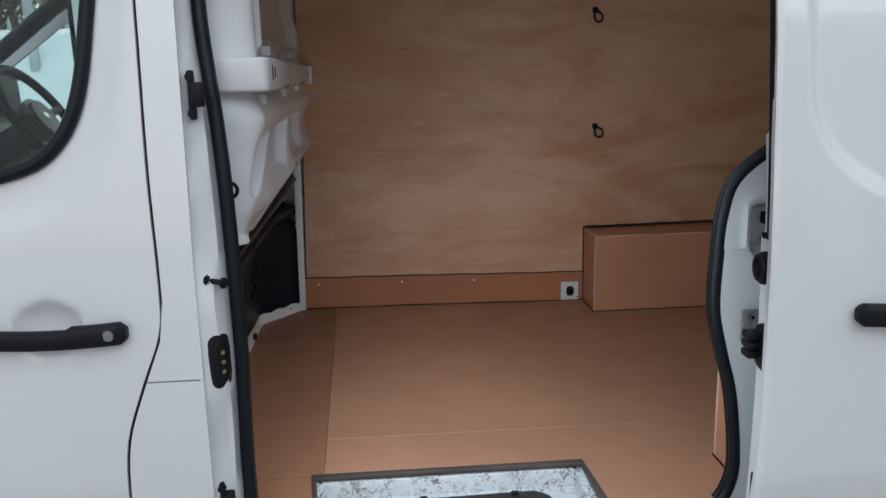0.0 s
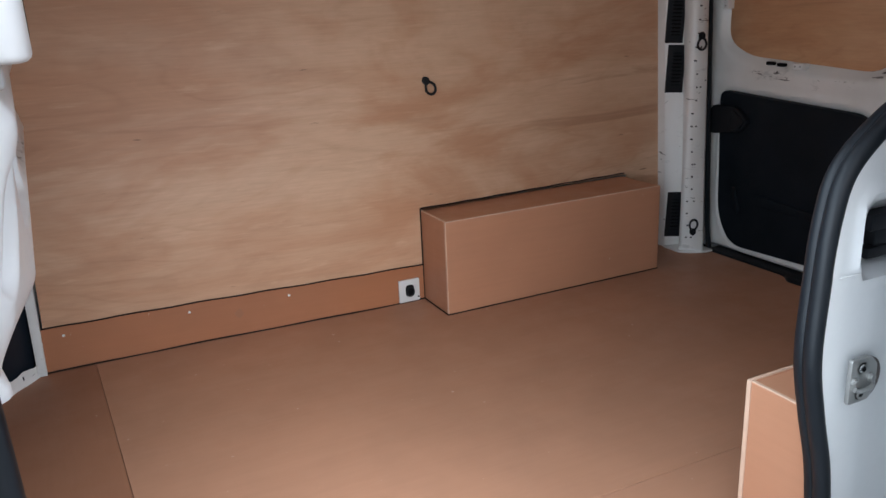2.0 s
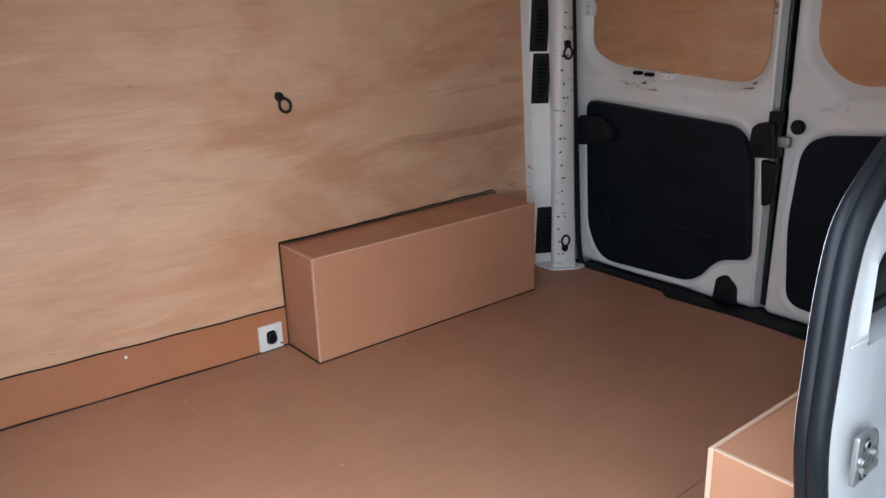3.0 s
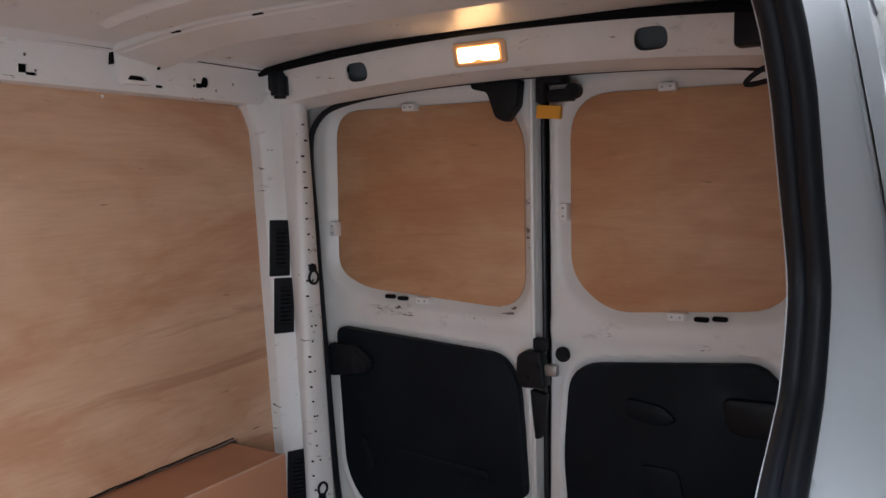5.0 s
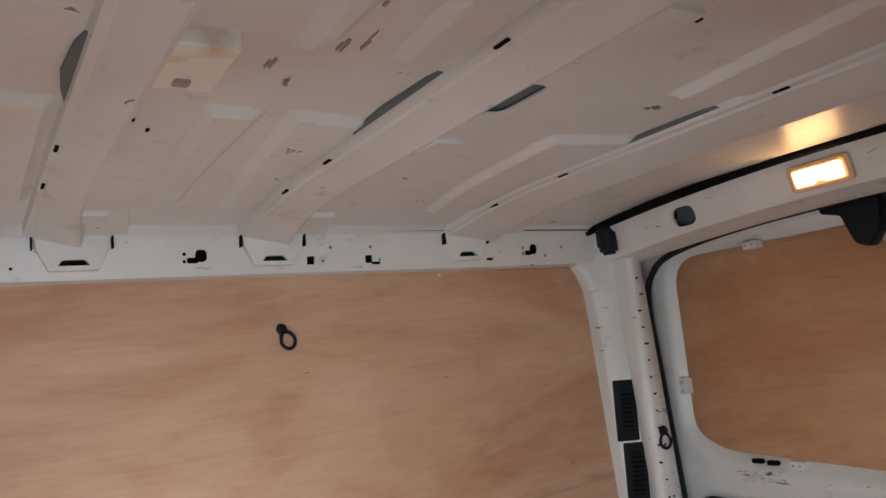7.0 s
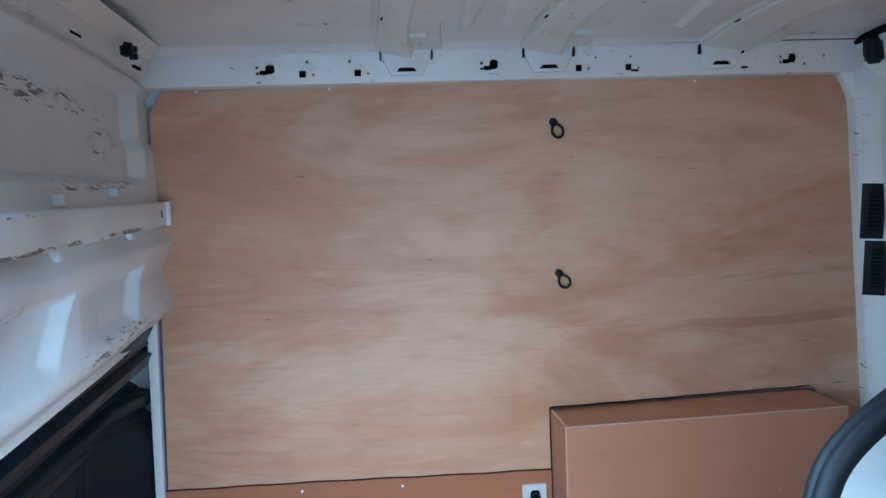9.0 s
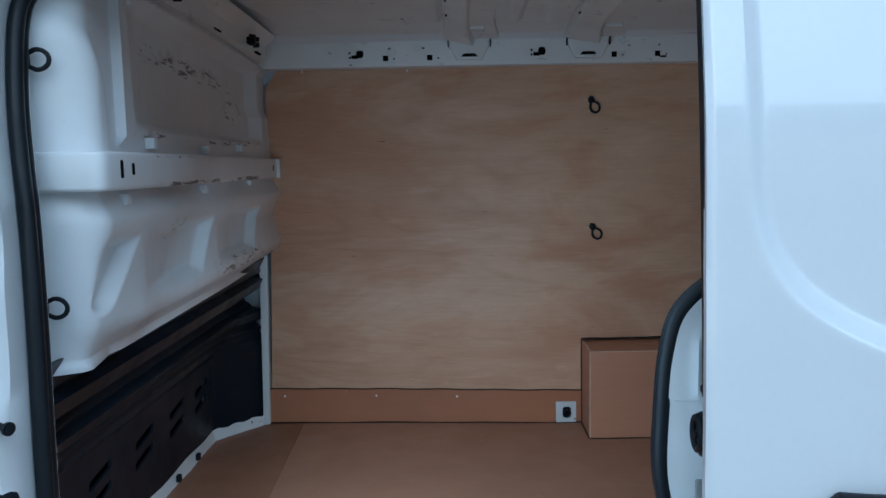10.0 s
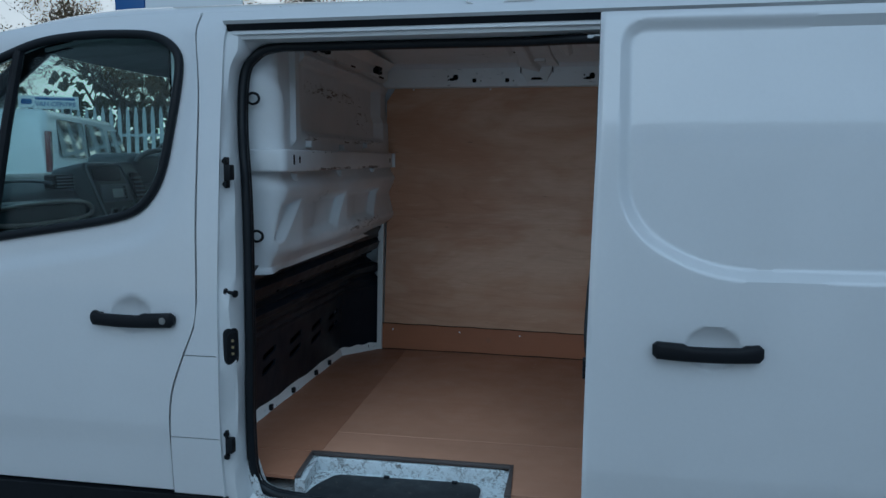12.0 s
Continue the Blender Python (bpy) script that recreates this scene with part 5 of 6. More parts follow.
def hole_cut(x, dz, w, h, r):
    z = rail_z(x, False) + dz
    return prism(rounded([(x - w / 2, z - h / 2), (x + w / 2, z - h / 2), (x + w / 2, z + h / 2), (x - w / 2, z + h / 2)], r), "y", 1.5, 1.80)


for x in (0.39, 1.03, 1.943):
    cuts += [hole_cut(x + 0.006, 0.046, 0.026, 0.028, 0.013), hole_cut(x - 0.012, 0.036, 0.026, 0.013, 0.006), hole_cut(x - 0.03, 0.034, 0.008, 0.008, 0.004), hole_cut(x - 0.03, 0.050, 0.008, 0.008, 0.004)]
for x in (0.486, 0.642, 1.289, 1.44):
    cuts += [hole_cut(x, 0.030, 0.019, 0.019, 0.001), hole_cut(x + 0.03, 0.028, 0.006, 0.006, 0.003)]
for x, dz, w in ((1.46, 0.020, 0.024), (1.80, 0.022, 0.022), (1.34, 0.06, 0.007), (1.445, 0.06, 0.007), (1.74, 0.03, 0.007), (1.99, 0.028, 0.007), (2.05, 0.05, 0.007), (0.50, 0.062, 0.007), (0.62, 0.062, 0.007)):
    cuts.append(hole_cut(x, dz, w, 0.007, 0.002))
part("rail", carve(rl, cuts), M_INNER, far_rail)
# black sheet behind the punched holes, shade put in as colour
part("rail_hole_shade", slab(np.array([[(x, 1.765, z) for z in (1.87, 1.965)] for x in (0.02, 2.19)]), (0, 0.004, 0)), M_SHADE, far_rail)
for x0, x1 in ((0.708, 0.855), (1.122, 1.270), (1.653, 1.786)):
    xm = (x0 + x1) / 2
    zt, zb_ = rail_z(xm, True), rail_z(xm, False)
    yb_ = 1.738
    bf = prism([(x0, zt + 0.012), (x0 + 0.006, zt - 0.03), (x0 + 0.028, zb_ + 0.018), (x1 - 0.028, zb_ + 0.018), (x1 - 0.006, zt - 0.03), (x1, zt + 0.012)], "y", yb_ - 0.022, yb_, 0.004)
    bf = carve(bf, [prism(rounded([(xm - 0.03, zb_ + 0.028), (xm + 0.03, zb_ + 0.028), (xm + 0.02, zb_ + 0.040), (xm - 0.02, zb_ + 0.040)], 0.003), "y", yb_ - 0.05, yb_ - 0.006)])
    f_ = part("bow_foot", bf, M_INNER, far_rail, "welded foot of a roof bow")
    # black plate in the foot's slot, shade as colour
    part("foot_slot", box(xm - 0.03, xm + 0.03, yb_ - 0.012, yb_ - 0.010, zb_ + 0.024, zb_ + 0.042), M_SHADE, f_)
    # thin black strips draw the shadow down both sides of the foot
    part("foot_shadow_gap", join(box(x0 - 0.002, x0 + 0.001, yb_ - 0.023, yb_, zt - 0.03, zt + 0.008), box(x1 - 0.001, x1 + 0.002, yb_ - 0.023, yb_, zt - 0.03, zt + 0.008)), M_SHADE, f_)
part("joint_line", tube([(x, 1.711, rail_z(x, True) + 0.004) for x in np.linspace(0.03, 2.17, 30)], 0.002, n=6), M_GAP, far_rail, "dark roof joint line")

# rubbed marks on the roof skin
rm = random.Random(5)
for x, y, n_ in ((0.955, 0.70, 3), (0.962, 0.80, 3), (0.985, 0.775, 2), (0.90, 0.82, 2)):
    for k in range(n_):
        cx, cy = x + rm.gauss(0, 0.004), y + rm.gauss(0, 0.022)
        w, h = rm.uniform(0.0012, 0.003), rm.uniform(0.006, 0.020)
        zc = float(roof_z(cx, cy))
        solo("roof_mark", prism([(cx - w, cy - h), (cx + w, cy - h * 0.6), (cx + w * 0.7, cy + h), (cx - w, cy + h * 0.5)], "z", zc - 0.0012, zc + 0.003), M_STEEL, "grey rubbed mark on the roof skin", "mark", "roof marks", "structure")

# bulkhead top rail and clips under the roof
tr_b = thing("front_rail", "white steel rail joining bulkhead and roof", "roof rail", (0.05, 1.0, 1.9), kind="structure")
part("rail", slab(np.array([[(0.062 - 0.03 * (y - 0.25) / 1.48, y, 1.878), (0.098 - 0.03 * (y - 0.25) / 1.48, y, 1.892), (0.102 - 0.03 * (y - 0.25) / 1.48, y, 1.935), (0.14 - 0.03 * (y - 0.25) / 1.48, y, 1.968)] for y in np.linspace(0.22, 1.70, 24)]), (-0.004, 0, 0)), M_INNER, tr_b)
for y in (0.70, 1.40):
    c_ = part("clip", box(0.088, 0.112, y - 0.018, y + 0.018, 1.897, 1.921, 0.004), M_BLACK, tr_b, "black plastic clip")
    part("clip_ear", join(cyl((0.10, y - 0.022, 1.920), (0.118, y - 0.022, 1.916), 0.008, 10), cyl((0.10, y + 0.022, 1.920), (0.118, y + 0.022, 1.916), 0.008, 10), cyl((0.10, y - 0.022, 1.900), (0.118, y - 0.022, 1.900), 0.008, 10), cyl((0.10, y + 0.022, 1.900), (0.118, y + 0.022, 1.900), 0.008, 10)), M_BLACK, c_)
for y in (0.62, 1.1, 1.55):
    # black bar set in the rail to show a slot's shade
    part("slot", box(0.085, 0.1035 - 0.03 * (y - 0.25) / 1.48, y - 0.03, y + 0.03, 1.890, 1.896), M_SHADE, tr_b)

# near-side inner wall behind the door
near = thing("wall_near", "white inner side wall with plywood lining beside the door", "wall", (1.8, 0.17, 0.56), kind="structure")
part("inner_panel", slab(np.array([[(x, 0.135 + 0.05 * (z - 0.56) / 1.4, z) for z in np.linspace(0.5, 1.95, 10)] for x in np.linspace(1.50, 2.30, 10)]), (0, 0.008, 0)), M_INNER, near)
part("lining", slab(np.array([[(x, 0.145 + 0.05 * (z - 0.56) / 1.4, z) for z in np.linspace(0.87, 1.83, 10)] for x in np.linspace(1.54, 2.10, 10)]), (0, 0.008, 0)), M_PLY, near)
part("near_rail", slab(np.array([[(x, 0.22, 1.868), (x, 0.235, 1.885), (x, 0.245, 1.94), (x, 0.28, 1.97)] for x in np.linspace(0.05, 2.25, 12)]), (0, -0.006, 0.004)), M_INNER, near)

# ---- rear frame ----
rear = thing("rear_frame", "white painted rear door frame with scuffed pillars", "door frame", (2.25, 0.97, 0.56), kind="structure")
pil = []
for z in np.linspace(0.555, 1.93, 40):
    xl = 2.172 + 0.05 * (1.5 - z) if z < 1.5 else 2.172 - 0.04 * (z - 1.5)
    curl = 0.06 * max(0.0, (z - 1.74) / 0.14) ** 2
    c_ = 1.612 + 0.045 * (z - 0.56)
    pil.append([(xl - 0.006 - curl, 1.800, z), (xl - 0.002 - curl, 1.775, z), (xl - 0.001 - curl, 1.754, z), (xl, 1.745, z), (max(xl + 0.062, 2.225), 1.720, z), (2.221, 1.672, z), (2.226, 1.658, z), (2.240, 1.648, z), (2.280, c_, z), (2.295, c_ + 0.008, z), (2.335, c_ + 0.06, z)])
part("rear_pillar", slab(np.array(pil), (0.004, 0.006, 0)), M_PILLAR, rear, "", 70)
part("pillar_foot", prism(rounded([(2.205, 1.745), (2.206, 1.655), (2.236, 1.628), (2.285, 1.598), (2.33, 1.60), (2.33, 1.76)], 0.012), "z", 0.5605, 0.568, 0.003), M_PILLAR, rear)
# near-side pillar, mirrored
pil2 = [[(x, 1.90 - y, z) for x, y, z in row] for row in pil]
part("rear_pillar", slab(np.array(pil2), (0.004, -0.006, 0)), M_INNER, rear)

# header over the doors
hd = []
for y in np.linspace(0.16, 1.80, 50):
    zt = 1.992 - 0.040 * ((y - 0.96) / 0.75) ** 2
    hd.append([(2.165, y, zt + 0.002), (2.170, y, zt - 0.008), (2.190, y, zt - 0.080), (2.205, y, zt - 0.096), (2.235, y, zt - 0.102), (2.262, y, zt - 0.106), (2.285, y, zt - 0.114), (2.335, y, zt - 0.10)])
hb = slab(np.array(hd), (0.006, 0, 0.004))


def header_z(y):
    return 1.992 - 0.040 * ((y - 0.96) / 0.75) ** 2


hcut = []
for yc, w in ((1.398, 0.072), (0.581, 0.076)):
    zc = header_z(yc) - 0.056
    hcut.append(prism(rounded([(yc - w / 2, zc - 0.025), (yc + w / 2, zc - 0.025), (yc + w / 2, zc + 0.025), (yc - w / 2, zc + 0.025)], 0.025), "x", 2.0, 2.24))
part("header", carve(hb, hcut), M_INNER, rear)
for yc in (1.398, 0.581):
    zc = header_z(yc) - 0.056
    # backing plate with the hole's half shade in its colour
    part("header_hole_back", box(2.228, 2.233, yc - 0.06, yc + 0.06, zc - 0.035, zc + 0.035), M_HOLE, rear)
# solid black tube stands in for the shade between roof and header
part("header_joint", tube([(2.152, y, header_z(y) - 0.005) for y in np.linspace(0.24, 1.74, 40)], 0.0115, n=10), M_SHADE, rear, "black strip drawn for the shaded gap between roof and header")
# added black sheet over the header, painted as dark as the shade there
part("header_shade_sheet", slab(np.array([[(2.16, y, header_z(y) - 0.001), (2.20, y, header_z(y) - 0.001), (2.33, y, header_z(y) - 0.02)] for y in np.linspace(0.16, 1.8, 20)]), (0, 0, 0.01)), M_SHADE, rear)
part("corner_gaiter", moved(join(cyl((0, 0, -0.03), (0, 0, 0.04), 0.026, 16, 0.008), box(-0.02, 0.012, -0.012, 0.03, -0.01, 0.055, 0.008)), Matrix.Translation((2.165, 1.665, 1.898))), M_BLACK, rear, "black rubber cable gaiter")
part("corner_gaiter", moved(join(cyl((0, 0, -0.035), (0, 0, 0.04), 0.03, 16, 0.008), box(-0.02, 0.05, -0.03, 0.08, -0.02, 0.055, 0.008)), Matrix.Translation((2.17, 0.32, 1.905))), M_BLACK, rear)
part("cable", tube(curve_pts([(2.19, 0.30, 1.86), (2.20, 0.36, 1.835), (2.21, 0.385, 1.812), (2.20, 0.33, 1.818), (2.20, 0.24, 1.85)], False, 5), 0.006, n=8), M_BLACK, rear, "black looped cable")

# door opening seal
sealp = []
for y, z in curve_pts([(1.615, 0.575), (1.632, 0.70), (1.660, 1.14), (1.680, 1.51), (1.690, 1.72), (1.660, 1.805), (1.569, 1.852), (1.323, 1.880), (0.95, 1.888), (0.60, 1.880), (0.36, 1.855), (0.25, 1.80), (0.215, 1.72), (0.225, 1.51), (0.245, 1.14), (0.27, 0.7), (0.29, 0.575)], False, 4):
    sealp.append((2.318, y, z))
part("rear_seal", tube(sealp, 0.0095, n=8), M_RUBBER, rear, "black rubber rear door seal")
part("rear_sill", prism(rounded([(2.322, 1.63), (2.322, 1.26), (2.285, 1.22), (2.30, 1.0), (2.30, 0.9), (2.285, 0.70), (2.285, 0.28), (2.42, 0.28), (2.42, 1.63)], 0.02), "z", 0.545, 0.568, 0.004), M_BLACK, rear, "black plastic rear sill trim")

# vents
def vent(name, x, z0, z1, label, plain):
    """Pressure vent on the pillar's slanted face."""
    w = 0.066
    v_ = thing(name, label, "air vent", (0, 0, 0), "pillar vents")
    part("plate", prism(rounded([(0.0, z0), (w, z0), (w, z1), (0.0, z1)], 0.003), "y", -0.005, 0.0, 0.0015), M_BLACK, v_)
    if not plain:
        lo = z0 + (z1 - z0) * 0.16
        hi = z1 - (z1 - z0) * 0.16
        # black patch on the plate paints the shaded depth between the slats
        part("recess", box(0.020, 0.053, -0.0062, -0.0048, lo, hi), M_SHADE, v_)
        n = 9
        for i in range(n):
            z = lo + (hi - lo) * (i + 0.5) / n
            part("slat", box(0.019, 0.054, -0.0085, -0.005, z - 0.0035, z + 0.0035, 0.0012, 1), M_BLACK, v_)
    return v_


def on_pillar(z):
    xl = 2.172 + 0.05 * (1.5 - z) if z < 1.5 else 2.172
    a = Vector((xl, 1.745))
    b = Vector((max(xl + 0.062, 2.225), 1.720))
    ang = math.degrees(math.atan2(b.y - a.y, b.x - a.x))
    return a, ang


for z0, z1, plain in ((1.341, 1.512, False), (1.163, 1.334, False), (0.605, 0.782, False)):
    a_, ang_ = on_pillar((z0 + z1) / 2)
    v_ = vent("pillar_vent", 0, z0 - (z0 + z1) / 2, z1 - (z0 + z1) / 2, "black slatted air vent on the rear pillar", plain)
    v_.matrix_basis = pose(a_.x + 0.001, a_.y - 0.001, (z0 + z1) / 2, 0, 2.6, ang_)

# pillar pinholes
rng = random.Random(4)
for i in range(26):
    z = 0.62 + i * 0.047
    for dx in ((0.0,) if i % 3 else (0.0, 0.016)):
        x = 2.234 + dx + rng.uniform(-0.003, 0.012)
        # black pin end drawn for the shade of a pinhole
        part("pin_hole", cyl((x, 1.650 - (x - 2.24) * (0.85 - 1.1 * (z - 0.56)) * 0.9 + 0.004, z), (x, 1.6445 - (x - 2.24) * (0.85 - 1.1 * (z - 0.56)) * 0.9, z), 0.0028, 7), M_SHADE, rear)

# ---- rear doors ----


def rear_door(far_side):
    s = 1 if far_side else -1
    d = thing("rear_door", "white rear van door with boarded window and black trim panel" if far_side else "white rear van door with boarded window, black trim and lock plug", "van door", (2.40, 0.98 + 0.35 * s, 0.56), "rear doors")
    if far_side:
        win = rounded([(1.652, 1.842), (1.055, 1.838), (0.998, 1.74), (1.000, 1.252), (1.56, 1.288), (1.660, 1.34)], [0.09, 0.10, 0.05, 0.11, 0.14, 0.05], 7)
        y0, y1 = 0.955, 1.76
        trim = rounded([(1.645, 1.166), (1.055, 1.132), (1.003, 1.06), (0.978, 0.728), (1.088, 0.706), (1.165, 0.606), (1.555, 0.594), (1.622, 0.70)], [0.035, 0.08, 0.06, 0.03, 0.05, 0.06, 0.08, 0.06], 6)
    else:
        win = rounded([(0.862, 1.840), (0.345, 1.832), (0.298, 1.74), (0.300, 1.300), (0.76, 1.266), (0.862, 1.36)], [0.12, 0.09, 0.05, 0.12, 0.10, 0.06], 7)
        y0, y1 = 0.14, 0.925
        trim = rounded([(0.850, 1.128), (0.37, 1.176), (0.318, 1.12), (0.31, 0.67), (0.72, 0.612), (0.850, 0.625), (0.870, 0.87)], [0.08, 0.06, 0.03, 0.05, 0.06, 0.05, 0.05], 6)
    gy, gz_ = np.meshgrid(np.linspace(y0, y1, 110), np.linspace(0.570, 1.925, 160), indexing='ij')
    dwin = poly_dist(gy, gz_, win)
    dtr = poly_dist(gy, gz_, trim)
    base = 2.383 - 0.020 * np.clip((1.2 - gz_) / 0.6, 0, 1)
    x = base + 0.034 * step(dwin - 0.012, 0.055)
    x = x + 0.010 * step(dtr - 0.004, 0.016) - 0.004 * np.exp(-((dtr - 0.020) / 0.006) ** 2)
    x = x - 0.006 * bump1(gz_, 1.195, 1.240, 0.03)
    inner = np.minimum(gy - y0, y1 - gy)
    x = x + 0.03 * np.clip(1 - inner / 0.018, 0, 1) ** 2 + 0.02 * np.clip(1 - (gz_ - 0.57) / 0.02, 0, 1) ** 2
    if far_side:
        notch = np.hypot((gy - 1.10) / 0.10, (gz_ - 0.60) / 0.09)
        x = x - 0.012 * np.clip(1 - notch, 0, 1)
    part("door_shell", slab(np.stack([x, gy, gz_], -1), (0.05, 0, 0)), M_DOORW, d)
    part("window_board", prism(win, "x", 2.402, 2.425, 0.002), M_PLYD, d, "plywood board fixed over the window")
    part("trim_panel", prism(trim, "x", 2.356, 2.388, 0.006), M_TRIM, d, "black textured plastic trim panel")
    clips = ((1.360, 1.836, 0), (1.326, 1.264, 0), (1.658, 1.472, 1)) if far_side else ((0.600, 1.838, 0), (0.872, 1.531, 1), (0.574, 1.272, 0), (0.307, 1.487, 1))
    for yc, zc, up in clips:
        w, h = (0.011, 0.022) if up else (0.021, 0.010)
        c_ = part("clip", box(2.372, 2.404, yc - w, yc + w, zc - h, zc + h, 0.0025), M_CLIP, d, "white plastic fixing block")
        for k in (-1, 1):
            part("screw", cyl((2.373, yc + (0 if up else k * 0.010), zc + (k * 0.011 if up else 0)), (2.3705, yc + (0 if up else k * 0.010), zc + (k * 0.011 if up else 0)), 0.0028, 7), M_STEEL, c_)
    for yc, zc in (((1.450, 1.268), (1.404, 1.265)) if far_side else ((0.515, 1.268), (0.471, 1.272))):
        # black plug on the shell, standing for a shaded drain hole
        part("drain_hole", prism(rounded([(yc - 0.018, zc - 0.006), (yc + 0.018, zc - 0.006), (yc + 0.018, zc + 0.006), (yc - 0.018, zc + 0.006)], 0.006), "x", 2.384, 2.3925), M_SHADE, d)
    if far_side:
        hc = part("hinge_cover", prism(rounded([(1.668, 1.112), (1.550, 1.116), (1.490, 1.068), (1.518, 1.028), (1.668, 1.005)], 0.02), "x", 2.336, 2.362, 0.008), M_BLACK, d, "black moulded hinge cover")
        part("cover_bulge", prism(rounded([(1.560, 1.108), (1.497, 1.068), (1.522, 1.034), (1.570, 1.03)], 0.015), "x", 2.328, 2.345, 0.006), M_BLACK, hc)
        part("pocket", prism(rounded([(1.56, 0.82), (1.54, 0.82), (1.505, 0.74), (1.515, 0.72), (1.56, 0.76)], 0.012), "x", 2.348, 2.360, 0.006), M_TRIM, d)
        part("pocket_lip", prism(rounded([(1.46, 0.81), (1.10, 0.79), (1.10, 0.76), (1.46, 0.77)], 0.012), "x", 2.351, 2.360, 0.005), M_TRIM, d)
        lk = part("latch", join(prism(rounded([(0.992, 1.140), (0.974, 1.156), (0.922, 1.160), (0.908, 1.06), (0.978, 1.054), (0.995, 1.08)], 0.010), "x", 2.325, 2.372, 0.006), box(2.345, 2.375, 0.916, 0.952, 1.155, 1.190, 0.004)), M_BLACK, d, "black door latch")
        part("latch_arm", prism(rounded([(0.958, 1.05), (0.908, 1.04), (0.924, 0.918), (0.944, 0.912)], 0.008), "x", 2.335, 2.362, 0.005), M_BLACK, lk)
        part("latch_knob", join(cyl((2.33, 0.935, 1.115), (2.316, 0.935, 1.115), 0.014, 14, 0.003), cyl((2.33, 0.962, 1.085), (2.320, 0.962, 1.085), 0.008, 12, 0.002)), M_BLACK, lk)
        part("catch_tongue", box(2.338, 2.360, 0.880, 0.916, 1.092, 1.122, 0.004), M_STEEL, lk, "steel catch tongue")
        part("top_bracket", prism(rounded([(1.124, 1.892), (0.978, 1.884), (0.985, 1.815), (1.020, 1.772), (1.050, 1.786), (1.075, 1.855), (1.124, 1.868)], 0.010), "x", 2.330, 2.376, 0.006), M_BLACK, d, "black top latch bracket")
        # solid black piece in place of a dark recess, its shade given as colour
        part("low_recess_shade", prism(rounded([(1.088, 0.575), (1.078, 0.65), (1.046, 0.666), (1.008, 0.632), (1.004, 0.572)], 0.012), "x", 2.346, 2.366, 0.006), M_BLACK, d, "black piece drawn for the shaded recess low on the door")
    else:
        part("plug", cyl((2.372, 0.872, 1.150), (2.358, 0.872, 1.150), 0.021, 20, 0.005), M_BLACK, d, "round black rubber plug")
        part("pull_cup", prism(rounded([(0.695, 1.06), (0.60, 1.05), (0.56, 1.015), (0.60, 0.995), (0.695, 1.01)], 0.02), "x", 2.344, 2.362, 0.008), M_TRIM, d)
        part("hinge_cover", prism(rounded([(0.46, 1.09), (0.32, 1.095), (0.32, 1.00), (0.44, 1.005)], 0.03), "x", 2.336, 2.362, 0.01), M_BLACK, d)
        part("pocket", prism(rounded([(0.66, 0.89), (0.56, 0.89), (0.53, 0.75), (0.62, 0.73)], 0.02), "x", 2.348, 2.362, 0.006), M_TRIM, d)
        tb = part("top_latch", join(cyl((2.335, 0.912, 1.895), (2.335, 0.912, 1.815), 0.016, 14, 0.004), box(2.32, 2.37, 0.85, 0.925, 1.862, 1.892, 0.008), cyl((2.32, 0.826, 1.842), (2.36, 0.826, 1.842), 0.019, 14, 0.004), cyl((2.32, 0.850, 1.872), (2.35, 0.850, 1.872), 0.012, 14, 0.004), box(2.33, 2.37, 0.83, 0.90, 1.818, 1.848, 0.006)), M_BLACK, d, "black top latch")
        part("tag", prism(rounded([(0.926, 1.812), (0.858, 1.806), (0.860, 1.772), (0.928, 1.778)], 0.005), "x", 2.330, 2.345, 0.002), M_YELLOW, tb, "yellow plastic release tab")
    part("edge_strip", tube([(2.365, (0.957 if far_side else 0.923), z) for z in np.linspace(0.60, 1.90, 12)], 0.007, n=8), M_RUBBER if not far_side else M_DOORW, d)
    return d


rear_door(True)
rear_door(False)
# black strip that draws the shade in the gap between the rear doors
part("door_gap_back", box(2.43, 2.436, 0.92, 0.96, 0.57, 1.92), M_SHADE, van)
part("rear_outer_skin", box(2.44, 2.45, 0.04, 1.93, 0.45, 2.0), M_PAINT, van)

# ---- lamps ----
lampr = thing("rear_lamp", "lit rectangular courtesy lamp over the rear doors", "lamp", (2.17, 1.03, 1.90))
yc, zc = 1.008, header_z(1.008) - 0.058
tilt_m = Matrix.Translation((2.178, yc, zc)) @ Matrix.Rotation(radians(-15), 4, 'Y')
part("bezel", moved(prism(rounded([(-0.074, -0.030), (0.074, -0.030), (0.074, 0.030), (-0.074, 0.030)], 0.012), "x", -0.006, 0.006, 0.003), tilt_m), M_BEZEL, lampr)
lens = prism(rounded([(-0.058, -0.018), (-0.014, -0.018), (-0.008, -0.013), (0.008, -0.013), (0.014, -0.018), (0.058, -0.018), (0.058, 0.018), (-0.058, 0.018)], 0.006), "x", -0.010, 0.0, 0.002)
part("lens", moved(lens, tilt_m), M_LAMP, lampr, "glowing warm lens")
part("lens_edge", moved(prism(rounded([(-0.063, -0.022), (0.063, -0.022), (0.063, 0.022), (-0.063, 0.022)], 0.009), "x", -0.0085, 0.0, 0.002), tilt_m), M_LAMPRIM, lampr, "orange glowing lens edge")

lampm = thing("roof_lamp", "unlit square courtesy lamp on the roof bow", "lamp", (0.84, 0.89, 1.93))
zl = float(roof_z(0.80, 0.84))
part("housing", prism(rounded([(0.765, 0.772), (0.836, 0.772), (0.836, 0.900), (0.765, 0.900)], 0.008), "z", zl - 0.034, zl - 0.002, 0.004), M_LENS, lampm, "", 20)
